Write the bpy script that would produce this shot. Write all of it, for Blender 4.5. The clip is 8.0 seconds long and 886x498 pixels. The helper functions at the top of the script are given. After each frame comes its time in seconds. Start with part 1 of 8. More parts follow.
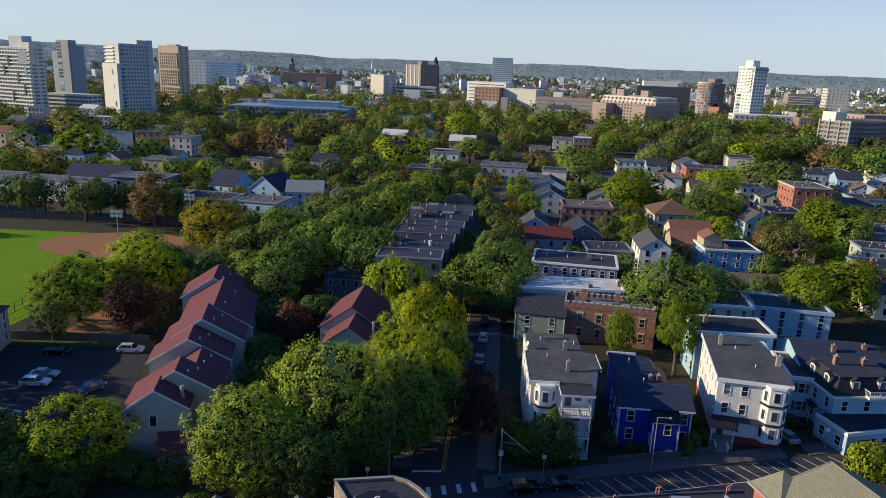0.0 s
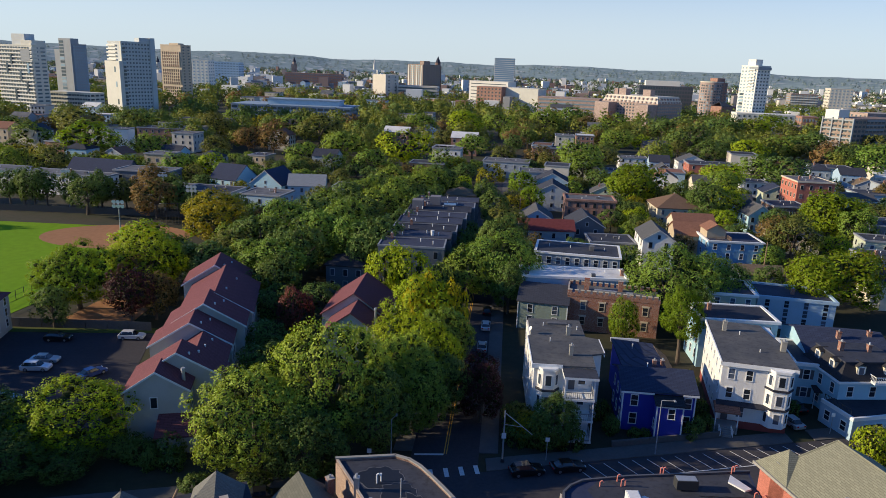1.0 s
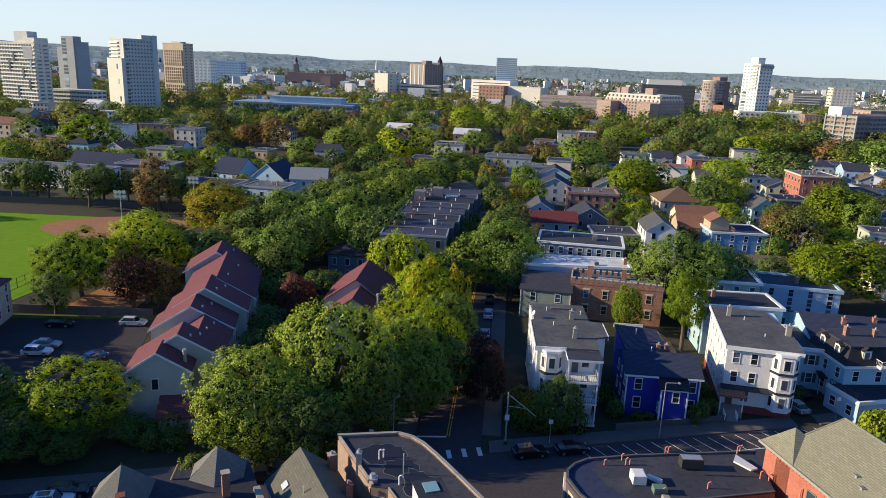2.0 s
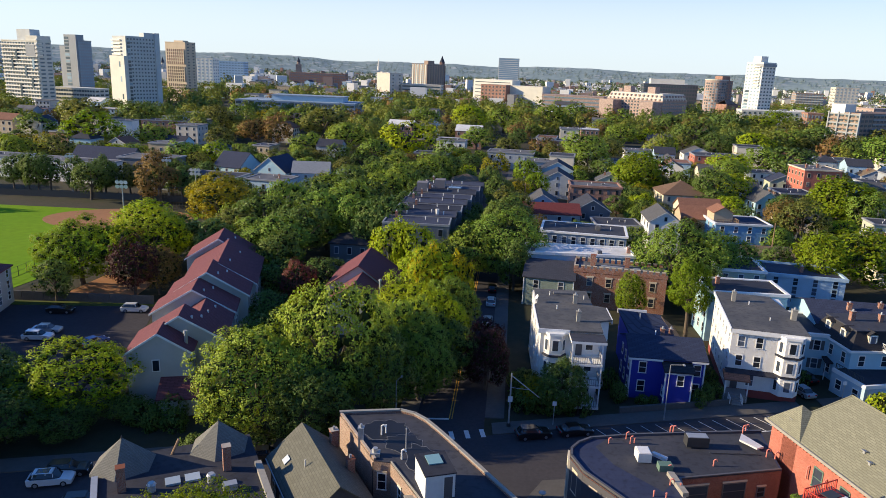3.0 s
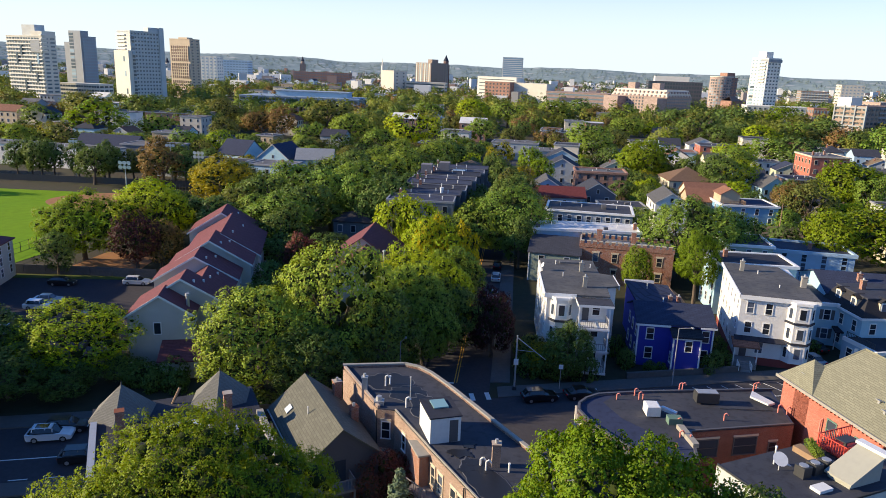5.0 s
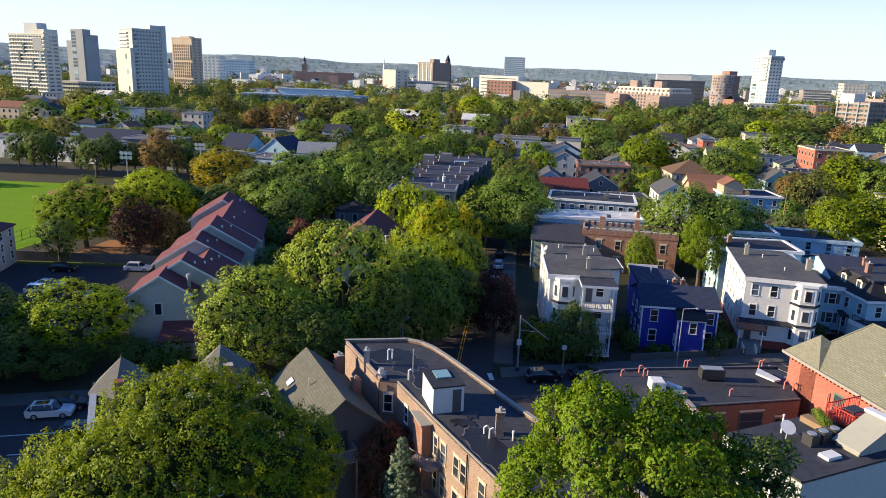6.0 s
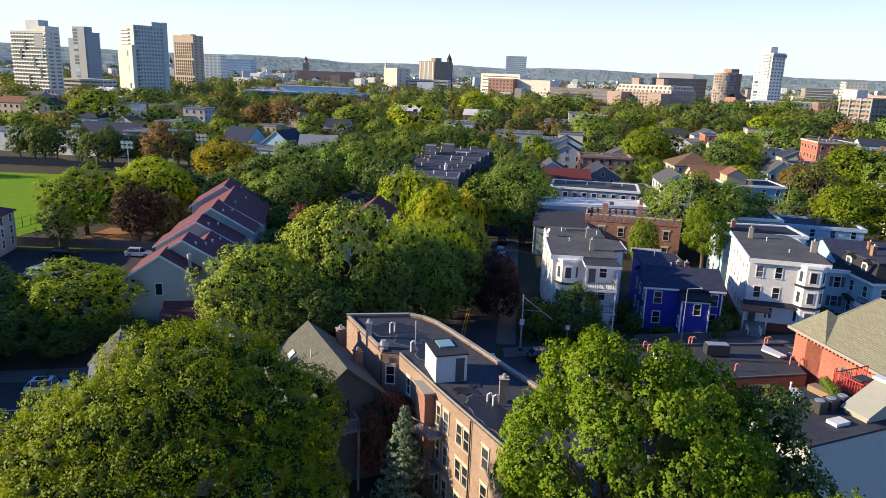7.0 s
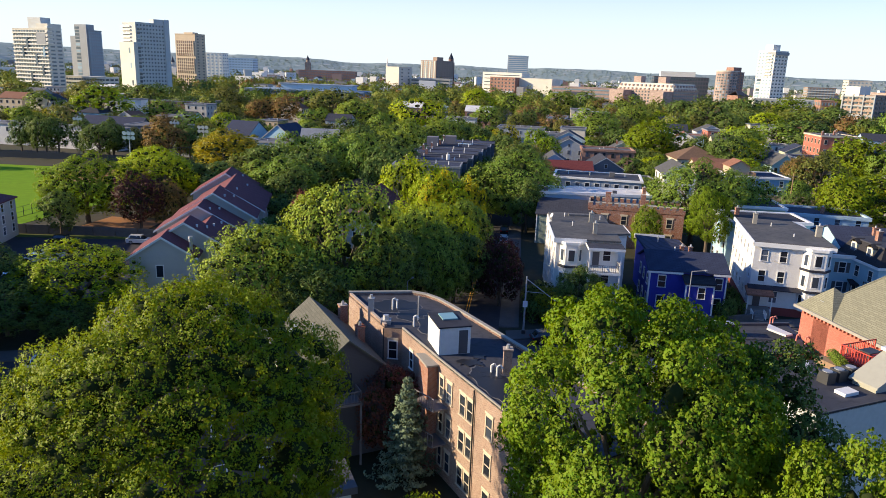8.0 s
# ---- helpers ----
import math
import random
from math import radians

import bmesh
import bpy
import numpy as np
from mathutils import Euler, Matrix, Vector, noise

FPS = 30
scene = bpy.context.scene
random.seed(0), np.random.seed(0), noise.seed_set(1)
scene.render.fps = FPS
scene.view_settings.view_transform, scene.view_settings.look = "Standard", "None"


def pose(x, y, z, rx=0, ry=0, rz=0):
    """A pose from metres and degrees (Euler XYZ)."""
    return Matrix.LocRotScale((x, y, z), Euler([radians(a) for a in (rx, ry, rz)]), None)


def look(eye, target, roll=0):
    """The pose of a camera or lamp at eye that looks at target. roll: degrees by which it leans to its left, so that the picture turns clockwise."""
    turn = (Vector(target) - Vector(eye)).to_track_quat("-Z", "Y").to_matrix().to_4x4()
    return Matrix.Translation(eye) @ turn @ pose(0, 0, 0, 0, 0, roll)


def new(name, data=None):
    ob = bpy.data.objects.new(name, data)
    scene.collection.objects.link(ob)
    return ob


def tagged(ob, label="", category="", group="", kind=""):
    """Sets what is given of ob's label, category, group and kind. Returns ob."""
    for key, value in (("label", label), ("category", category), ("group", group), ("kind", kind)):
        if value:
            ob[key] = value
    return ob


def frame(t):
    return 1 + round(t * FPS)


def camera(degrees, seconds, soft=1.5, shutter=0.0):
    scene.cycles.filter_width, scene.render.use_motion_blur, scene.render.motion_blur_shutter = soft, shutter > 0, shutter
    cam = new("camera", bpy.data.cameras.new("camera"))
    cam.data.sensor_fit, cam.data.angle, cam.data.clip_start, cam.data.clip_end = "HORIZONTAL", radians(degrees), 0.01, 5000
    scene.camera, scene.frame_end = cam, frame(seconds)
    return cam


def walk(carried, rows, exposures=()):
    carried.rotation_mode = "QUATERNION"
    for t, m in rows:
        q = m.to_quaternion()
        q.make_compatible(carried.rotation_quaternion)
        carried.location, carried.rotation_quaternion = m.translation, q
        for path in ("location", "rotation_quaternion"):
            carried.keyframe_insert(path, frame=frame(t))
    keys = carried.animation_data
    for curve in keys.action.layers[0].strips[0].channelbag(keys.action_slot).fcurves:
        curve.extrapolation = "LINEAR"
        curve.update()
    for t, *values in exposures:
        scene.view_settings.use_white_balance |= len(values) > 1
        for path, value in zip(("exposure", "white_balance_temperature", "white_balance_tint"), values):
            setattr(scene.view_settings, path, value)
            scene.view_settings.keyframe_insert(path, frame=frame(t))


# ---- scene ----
cam = camera(65.1, 8.0, 0.75)
METRES, EYE, TILT, LEAN, TURN = 22.0, 54.0, -14.85, -2.1, 0.0
ROWS = [
    (0.0, 0.0, 0.0, 0.0, 0.0, 0.0, -0.0),
    (0.5, -0.0034, 0.013, -0.0602, 0.07, 0.06, -0.04),
    (1.0, -0.0048, 0.0277, -0.1248, 0.15, 0.13, -0.07),
    (1.5, -0.0084, 0.0409, -0.1857, 0.22, 0.17, -0.1),
    (3.0, -0.0174, 0.085, -0.3753, 0.45, 0.34, -0.19),
    (3.5, -0.0189, 0.0986, -0.4351, 0.53, 0.39, -0.18),
    (4.0, -0.0208, 0.1127, -0.5003, 0.61, 0.43, -0.19),
    (4.5, -0.0221, 0.1278, -0.5581, 0.68, 0.44, -0.23),
    (6.0, -0.0277, 0.1714, -0.7417, 0.91, 0.57, -0.21),
    (6.5, -0.0306, 0.1862, -0.8054, 0.96, 0.58, -0.24),
    (7.0, -0.0336, 0.2006, -0.8646, 1.02, 0.6, -0.22),
    (7.5, -0.0359, 0.2162, -0.9282, 1.09, 0.63, -0.22),
    (8.0, -0.0397, 0.2271, -0.9729, 1.15, 0.64, -0.26),
]
EXPOSURES = [(0.0, 0.2, 5700, 7), (1.5, 0.47, 5850, 7), (3.0, 0.7, 5980, 8), (4.5, 0.82, 6020, 8), (8.0, 0.86, 6080, 9)]
walk(cam, [(t, pose(0, 0, EYE, TILT, LEAN, TURN) @ pose(METRES * x, METRES * y, METRES * z, 90 + pitch, roll, yaw)) for t, x, y, z, yaw, pitch, roll in ROWS], EXPOSURES)

# ---- world, sun ----
SUN_AZ, SUN_EL = -91.0, 19.0      # degrees: azimuth clockwise from +y, elevation
world = bpy.data.worlds.new("world")
scene.world = world
world.use_nodes = True
wn = world.node_tree
sky = wn.nodes.new("ShaderNodeTexSky")
sky.sky_type = "NISHITA"
sky.sun_disc = False
sky.sun_elevation, sky.sun_rotation = radians(SUN_EL), radians(SUN_AZ)
sky.air_density, sky.dust_density, sky.ozone_density = 1.0, 0.4, 3.0
# evening haze that pales the sky evenly all round towards the horizon
way = wn.nodes.new("ShaderNodeTexCoord")
axes = wn.nodes.new("ShaderNodeSeparateXYZ")
wn.links.new(way.outputs["Generated"], axes.inputs[0])
low = wn.nodes.new("ShaderNodeMapRange")
low.interpolation_type = "SMOOTHSTEP"
for k, v in ((1, 0.03), (2, 0.25), (3, 0.78), (4, 0.0)):
    low.inputs[k].default_value = v
wn.links.new(axes.outputs[2], low.inputs[0])
haze = wn.nodes.new("ShaderNodeMix")
haze.data_type = "RGBA"
haze.inputs[7].default_value = (9.0, 9.1, 8.7, 1.0)
wn.links.new(low.outputs[0], haze.inputs[0])
air = wn.nodes.new("ShaderNodeMix")
air.data_type, air.blend_type = "RGBA", "MULTIPLY"
air.inputs[0].default_value = 1.0
air.inputs[7].default_value = (0.72, 1.1, 1.65, 1.0)
wn.links.new(sky.outputs[0], air.inputs[6])
wn.links.new(air.outputs[2], haze.inputs[6])
wn.links.new(haze.outputs[2], wn.nodes["Background"].inputs[0])
wn.nodes["Background"].inputs[1].default_value = 0.07
sun_data = bpy.data.lights.new("sun", "SUN")
sun_data.energy, sun_data.angle, sun_data.color = 5.0, radians(0.5), (1.0, 0.76, 0.46)
sun = new("sun", sun_data)
az, el = radians(SUN_AZ), radians(SUN_EL)
to_sun = Vector((math.sin(az) * math.cos(el), math.cos(az) * math.cos(el), math.sin(el)))
sun.matrix_basis = look(to_sun * 200, (0, 0, 0))

# ---- materials ----


class Nodes:
    """A short way to wire a node material."""

    def __init__(self, name, rough=0.7, metal=0.0, spec=0.4):
        self.m = bpy.data.materials.new(name)
        self.m.use_nodes = True
        self.t = self.m.node_tree
        self.b = self.t.nodes["Principled BSDF"]
        self.b.inputs["Roughness"].default_value = rough
        self.b.inputs["Metallic"].default_value = metal
        self.b.inputs["Specular IOR Level"].default_value = spec
        self.c = self.t.nodes.new("ShaderNodeTexCoord").outputs["Object"]
        self.geo = self.t.nodes.new("ShaderNodeNewGeometry")
        self.info = self.t.nodes.new("ShaderNodeObjectInfo")

    def put(self, sock, v):
        if isinstance(v, bpy.types.NodeSocket):
            self.t.links.new(v, sock)
        elif isinstance(v, (int, float)):
            sock.default_value = v
        else:
            sock.default_value = (*v, 1.0) if len(sock.default_value) == 4 and len(v) == 3 else v

    def noise(self, scale, detail=4.0, at=None, rough=0.6):
        n = self.t.nodes.new("ShaderNodeTexNoise")
        n.inputs["Scale"].default_value, n.inputs["Detail"].default_value = scale, detail
        n.inputs["Roughness"].default_value = rough
        self.put(n.inputs["Vector"], at or self.c)
        return n.outputs["Fac"]

    def cells(self, scale, at=None):
        n = self.t.nodes.new("ShaderNodeTexVoronoi")
        n.inputs["Scale"].default_value = scale
        self.put(n.inputs["Vector"], at or self.c)
        return n.outputs["Color"]

    def calc(self, op, a, b=0.0, c=0.0):
        n = self.t.nodes.new("ShaderNodeMath")
        n.operation = op
        for s, v in zip(n.inputs, (a, b, c)):
            self.put(s, v)
        return n.outputs[0]

    def vec(self, op, a, b=(0, 0, 0)):
        n = self.t.nodes.new("ShaderNodeVectorMath")
        n.operation = op
        self.put(n.inputs[0], a)
        self.put(n.inputs[1], b)
        return n.outputs["Value"] if op == "DOT_PRODUCT" else n.outputs["Vector"]

    def ramp(self, f, lo, hi):
        n = self.t.nodes.new("ShaderNodeMapRange")
        for s, v in zip(n.inputs, (f, lo, hi, 0.0, 1.0)):
            self.put(s, v)
        return n.outputs[0]

    def mix(self, f, a, b, kind="MIX"):
        n = self.t.nodes.new("ShaderNodeMix")
        n.data_type, n.blend_type = "RGBA", kind
        self.put(n.inputs[0], f)
        self.put(n.inputs[6], a)
        self.put(n.inputs[7], b)
        return n.outputs[2]

    def hsv(self, col, h=0.5, s=1.0, v=1.0):
        n = self.t.nodes.new("ShaderNodeHueSaturation")
        for k, x in (("Hue", h), ("Saturation", s), ("Value", v), ("Color", col)):
            self.put(n.inputs[k], x)
        return n.outputs[0]

    def wall_uv(self):
        """u along a wall whatever way it faces, v up."""
        side = self.vec("CROSS_PRODUCT", self.geo.outputs["Normal"], (0, 0, 1))
        u = self.vec("DOT_PRODUCT", self.geo.outputs["Position"], side)
        sep = self.t.nodes.new("ShaderNodeSeparateXYZ")
        self.put(sep.inputs[0], self.geo.outputs["Position"])
        com = self.t.nodes.new("ShaderNodeCombineXYZ")
        self.put(com.inputs[0], u)
        self.put(com.inputs[1], sep.outputs[2])
        return com.outputs[0], u, sep.outputs[2]

    def bump(self, f, strength, dist=0.02):
        n = self.t.nodes.new("ShaderNodeBump")
        n.inputs["Strength"].default_value, n.inputs["Distance"].default_value = strength, dist
        self.put(n.inputs["Height"], f)
        self.put(self.b.inputs["Normal"], n.outputs[0])

    def done(self, col):
        self.put(self.b.inputs["Base Color"], col)
        return self.m


def shade(c, k):
    return tuple(min(1.0, v * k) for v in c)


def rough_stuff(name, c, c2=None, small=3.0, large=0.15, rough=0.85, bump=0.3, k=0.75, spec=0.3):
    """Ground, tar, concrete: two colours mingled at two scales."""
    n = Nodes(name, rough, spec=spec)
    a = n.mix(n.ramp(n.noise(large), 0.35, 0.65), c, c2 or shade(c, k))
    a = n.mix(n.calc("MULTIPLY", n.ramp(n.noise(small, 6), 0.35, 0.75), 0.55), a, shade(c, 0.6))
    n.bump(n.noise(small * 4, 3), bump)
    return n.done(a)


def clapboard(name, c, step=0.13):
    n = Nodes(name, 0.55)
    _, _, z = n.wall_uv()
    saw = n.calc("FRACT", n.calc("DIVIDE", z, step))
    a = n.mix(n.calc("MULTIPLY", n.ramp(n.noise(0.7, 5), 0.4, 0.8), 0.35), c, shade(c, 0.72))
    a = n.mix(n.calc("MULTIPLY", n.ramp(saw, 0.86, 1.0), 0.45), a, shade(c, 0.45))
    a = n.mix(n.calc("MULTIPLY", n.noise(9.0, 3), 0.18), a, shade(c, 0.8))
    n.bump(saw, 0.6, 0.015)
    return n.done(a)


def brick_wall(name, c, mortar=(0.42, 0.38, 0.33), scale=1.0):
    n = Nodes(name, 0.85, spec=0.2)
    uv, _, _ = n.wall_uv()
    t = n.t.nodes.new("ShaderNodeTexBrick")
    n.put(t.inputs["Vector"], uv)
    for k, v in (("Scale", 1.0), ("Mortar Size", 0.009), ("Brick Width", 0.22 * scale), ("Row Height", 0.075 * scale), ("Bias", 0.1)):
        t.inputs[k].default_value = v
    n.put(t.inputs["Color1"], c)
    n.put(t.inputs["Color2"], shade(c, 0.62))
    n.put(t.inputs["Mortar"], mortar)
    a = n.mix(n.calc("MULTIPLY", n.ramp(n.noise(0.5, 6), 0.4, 0.75), 0.5), t.outputs["Color"], shade(c, 0.5))
    n.bump(t.outputs["Fac"], -0.5, 0.01)
    return n.done(a)


def shingle(name, c, row=0.16, rough=0.9):
    n = Nodes(name, rough, spec=0.2)
    uv, u, z = n.wall_uv()
    t = n.t.nodes.new("ShaderNodeTexBrick")
    n.put(t.inputs["Vector"], uv)
    for k, v in (("Scale", 1.0), ("Mortar Size", 0.012), ("Brick Width", 0.33), ("Row Height", row * 0.6), ("Bias", 0.0)):
        t.inputs[k].default_value = v
    n.put(t.inputs["Color1"], c)
    n.put(t.inputs["Color2"], shade(c, 0.78))
    n.put(t.inputs["Mortar"], shade(c, 0.5))
    a = n.mix(n.calc("MULTIPLY", n.ramp(n.noise(0.35, 6), 0.35, 0.7), 0.45), t.outputs["Color"], shade(c, 0.7))
    n.bump(n.noise(14, 3), 0.3, 0.02)
    return n.done(a)


def tar_roof(name, c, patch, k=0.45):
    """Flat roof: felt strips, patches and puddle stains."""
    n = Nodes(name, 0.8, spec=0.25)
    sep = n.t.nodes.new("ShaderNodeSeparateXYZ")
    n.put(sep.inputs[0], n.c)
    seam = n.ramp(n.calc("FRACT", n.calc("DIVIDE", sep.outputs[1], 1.0)), 0.94, 1.0)
    a = n.mix(n.ramp(n.noise(0.22, 6), 0.42, 0.62), c, patch)
    a = n.mix(n.calc("MULTIPLY", n.ramp(n.noise(1.4, 7), 0.5, 0.7), 0.6), a, shade(c, k))
    a = n.mix(n.calc("MULTIPLY", seam, 0.3), a, shade(c, 0.5))
    n.bump(n.noise(6, 4), 0.25, 0.03)
    return n.done(a)


def painted(name, c, rough=0.5, metal=0.0, dirt=0.25, scale=2.5):
    n = Nodes(name, rough, metal)
    a = n.mix(n.calc("MULTIPLY", n.ramp(n.noise(scale, 6), 0.4, 0.8), dirt), c, shade(c, 0.55))
    return n.done(a)


def leafy(name, c, c2, rand=0.17, shine=0.33, odd=None):
    """Leaves: hue varies from tree to tree and from leaf to leaf; some light comes through. odd: the colour of a few turning trees in a wood."""
    n = Nodes(name, 0.55, spec=0.15)
    leaf = n.geo.outputs["Random Per Island"]
    per = n.info.outputs["Random"]
    if odd:
        own = n.t.nodes.new("ShaderNodeAttribute")
        own.attribute_name = "tone"
        per = own.outputs["Fac"]
    a = n.mix(per, c, c2)
    if odd:
        a = n.mix(n.ramp(per, 0.9, 0.93), a, odd)
    a = n.mix(n.calc("MULTIPLY", n.ramp(n.noise(0.45, 2), 0.35, 0.65), 0.3), a, shade(c, 0.75))
    a = n.hsv(a, n.calc("MULTIPLY_ADD", leaf, 0.03, 0.485), 1.0, n.calc("MULTIPLY_ADD", leaf, rand * 2, 1.0 - rand))
    n.put(n.b.inputs["Base Color"], a)
    tr = n.t.nodes.new("ShaderNodeBsdfTranslucent")
    n.put(tr.inputs[0], n.hsv(a, 0.488, 1.1, 1.2))
    mx = n.t.nodes.new("ShaderNodeMixShader")
    mx.inputs[0].default_value = shine
    n.t.links.new(n.b.outputs[0], mx.inputs[1])
    n.t.links.new(tr.outputs[0], mx.inputs[2])
    n.t.links.new(mx.outputs[0], n.t.nodes["Material Output"].inputs[0])
    return n.m


def glazing(name, c=(0.02, 0.025, 0.035), rough=0.08):
    n = Nodes(name, rough, spec=0.8)
    return n.done(n.mix(n.ramp(n.info.outputs["Random"], 0.55, 1.0), c, shade(c, 5.0)))


ASPHALT = rough_stuff("asphalt", (0.052, 0.05, 0.058), (0.066, 0.062, 0.07), 2.0, 0.12, 0.9, 0.3)
OLD_ASPHALT = rough_stuff("worn_asphalt", (0.036, 0.035, 0.045), (0.048, 0.045, 0.054), 1.5, 0.1, 0.9, 0.3)
CONCRETE = rough_stuff("pavement_concrete", (0.13, 0.125, 0.12), (0.1, 0.095, 0.092), 2.2, 0.2, 0.9, 0.2)
YARD = rough_stuff("yard_ground", (0.035, 0.042, 0.02), (0.06, 0.048, 0.032), 0.8, 0.06, 0.95, 0.5)
GRASS = rough_stuff("mown_grass", (0.16, 0.3, 0.006), (0.18, 0.31, 0.007), 0.5, 0.03, 0.95, 0.4, spec=0.1)
GRASS_EDGE = rough_stuff("verge_grass", (0.09, 0.13, 0.025), (0.12, 0.13, 0.04), 0.8, 0.2, 0.95, 0.4, spec=0.1)
DIRT = rough_stuff("infield_dirt", (0.4, 0.205, 0.1), (0.34, 0.18, 0.095), 0.7, 0.05, 0.95, 0.3, spec=0.1)
ROADPAINT = painted("road_paint", (0.72, 0.72, 0.7), 0.7, 0, 0.6, 4)
YELLOWPAINT = painted("yellow_road_paint", (0.75, 0.42, 0.05), 0.7, 0, 0.4, 4)
WHITE_CLAP = clapboard("white_clapboard", (0.78, 0.77, 0.74))
CREAM_CLAP = clapboard("cream_clapboard", (0.66, 0.6, 0.46))
BLUE_CLAP = clapboard("deep_blue_clapboard", (0.035, 0.045, 0.36))
SKY_CLAP = clapboard("sky_blue_clapboard", (0.4, 0.6, 0.7))
PALE_CLAP = clapboard("pale_blue_clapboard", (0.4, 0.54, 0.66))
TURQ_CLAP = clapboard("bright_blue_clapboard", (0.2, 0.38, 0.58))
GREEN_CLAP = clapboard("grey_green_clapboard", (0.26, 0.32, 0.27))
SAGE_CLAP = clapboard("sage_clapboard", (0.5, 0.54, 0.42))
GREY_CLAP = clapboard("grey_clapboard", (0.37, 0.41, 0.46))
DARK_CLAP = clapboard("slate_clapboard", (0.13, 0.15, 0.18))
TAN_CLAP = clapboard("tan_clapboard", (0.5, 0.4, 0.27))
CONDO_CLAP = clapboard("beige_grey_clapboard", (0.52, 0.51, 0.47), 0.16)
BRICK = brick_wall("red_brick", (0.36, 0.13, 0.075))
BRICK_WARM = brick_wall("weathered_tan_brick", (0.35, 0.23, 0.18), (0.5, 0.42, 0.34))
BRICK_PINK = brick_wall("painted_pink_brick", (0.55, 0.2, 0.145), (0.45, 0.17, 0.12))
BRICK_DARK = brick_wall("dark_brick", (0.2, 0.085, 0.06))
BRICK_SHOP = brick_wall("dull_red_brick", (0.27, 0.095, 0.065), (0.3, 0.2, 0.16))
# bricks of far buildings, made paler: haze is put into their colour
BRICK_FAR = brick_wall("far_red_brick", (0.42, 0.24, 0.18), scale=6)
BRICK_BROWN = brick_wall("brown_brick", (0.37, 0.26, 0.2))
BRICK_ROSE = brick_wall("rose_brick", (0.5, 0.38, 0.33), scale=6)
PANEL = painted("pale_grey_panel", (0.36, 0.36, 0.31), 0.7, 0, 0.2)
STUCCO = painted("grey_green_stucco", (0.5, 0.53, 0.49), 0.85, 0, 0.3)
CHARCOAL = clapboard("charcoal_siding", (0.1, 0.1, 0.115))
TOWER = painted("tower_concrete", (0.55, 0.57, 0.55), 0.85, 0, 0.35, 0.15)
# darker copy of the tower concrete, with shade in its grey
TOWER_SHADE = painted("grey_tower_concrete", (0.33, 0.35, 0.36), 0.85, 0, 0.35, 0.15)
TOWER_CREAM = painted("cream_tower_concrete", (0.66, 0.64, 0.55), 0.85, 0, 0.3, 0.15)
TOWER_TAN = painted("tan_tower_concrete", (0.56, 0.46, 0.33), 0.85, 0, 0.3, 0.15)
TOWER_WHITE = painted("white_tower_concrete", (0.78, 0.75, 0.66), 0.8, 0, 0.2, 0.2)
STONE = painted("pale_stone", (0.62, 0.57, 0.48), 0.85, 0, 0.3, 0.3)
TAR = tar_roof("grey_tar_roof", (0.044, 0.048, 0.064), (0.06, 0.063, 0.078))
TAR_WORN = tar_roof("worn_grey_tar_roof", (0.085, 0.086, 0.09), (0.125, 0.122, 0.118))
TAR_DARK = tar_roof("dark_tar_roof", (0.028, 0.031, 0.046), (0.042, 0.044, 0.056))
TAR_FRESH = painted("fresh_black_tar", (0.016, 0.017, 0.022), 0.5, 0, 0.3)
TAR_BLUE = tar_roof("blue_grey_membrane_roof", (0.045, 0.052, 0.085), (0.06, 0.068, 0.1))
TAR_NAVY = tar_roof("navy_membrane_roof", (0.03, 0.04, 0.085), (0.04, 0.05, 0.1))
TAR_PALE = tar_roof("pale_tar_roof", (0.15, 0.152, 0.16), (0.1, 0.102, 0.112))
ROOF_BLUE = tar_roof("pale_blue_membrane_roof", (0.3, 0.38, 0.47), (0.24, 0.31, 0.4))
ROOF_WHITE = tar_roof("white_membrane_roof", (0.68, 0.68, 0.68), (0.58, 0.57, 0.55), 0.7)
ROOF_MAROON = shingle("maroon_shingle", (0.2, 0.075, 0.085))
ROOF_GREEN = shingle("weathered_green_shingle", (0.145, 0.145, 0.12), 0.3)
ROOF_MOSS = shingle("weathered_moss_shingle", (0.285, 0.28, 0.2), 0.2)
ROOF_SLATE = shingle("slate_shingle", (0.06, 0.066, 0.09))
ROOF_SLATE_PALE = shingle("pale_slate_shingle", (0.21, 0.21, 0.19))
ROOF_BLACK = shingle("black_shingle", (0.045, 0.045, 0.052))
ROOF_NAVY = shingle("blue_grey_shingle", (0.05, 0.062, 0.11))
ROOF_TAN = shingle("tan_shingle", (0.22, 0.165, 0.11))
ROOF_BROWN = shingle("brown_shingle", (0.2, 0.13, 0.09))
ROOF_PALE = shingle("pale_grey_shingle", (0.36, 0.38, 0.4))
ROOF_RUST = shingle("rust_shingle", (0.3, 0.15, 0.1))
ROOF_GREY = shingle("grey_shingle", (0.12, 0.122, 0.13))
ROOF_RED = shingle("red_shingle", (0.2, 0.055, 0.055))
TRIM = painted("white_trim", (0.8, 0.8, 0.78), 0.45, 0, 0.15)
TRIM_OLD = painted("weathered_white_trim", (0.56, 0.56, 0.54), 0.6, 0, 0.35)
TRIM_GREY = painted("weathered_grey_trim", (0.27, 0.28, 0.3), 0.7, 0, 0.4)
TRIM_DARK = painted("dark_trim", (0.1, 0.1, 0.11), 0.5)
TRIM_TAN = painted("limestone_trim", (0.58, 0.5, 0.38), 0.75)
COPING = painted("stone_coping", (0.32, 0.305, 0.27), 0.8, 0, 0.4)
FOUNDATION = painted("red_foundation", (0.22, 0.05, 0.045), 0.8)
FOUND_GREY = painted("grey_foundation", (0.25, 0.24, 0.23), 0.85)
GLASS = glazing("window_glass")
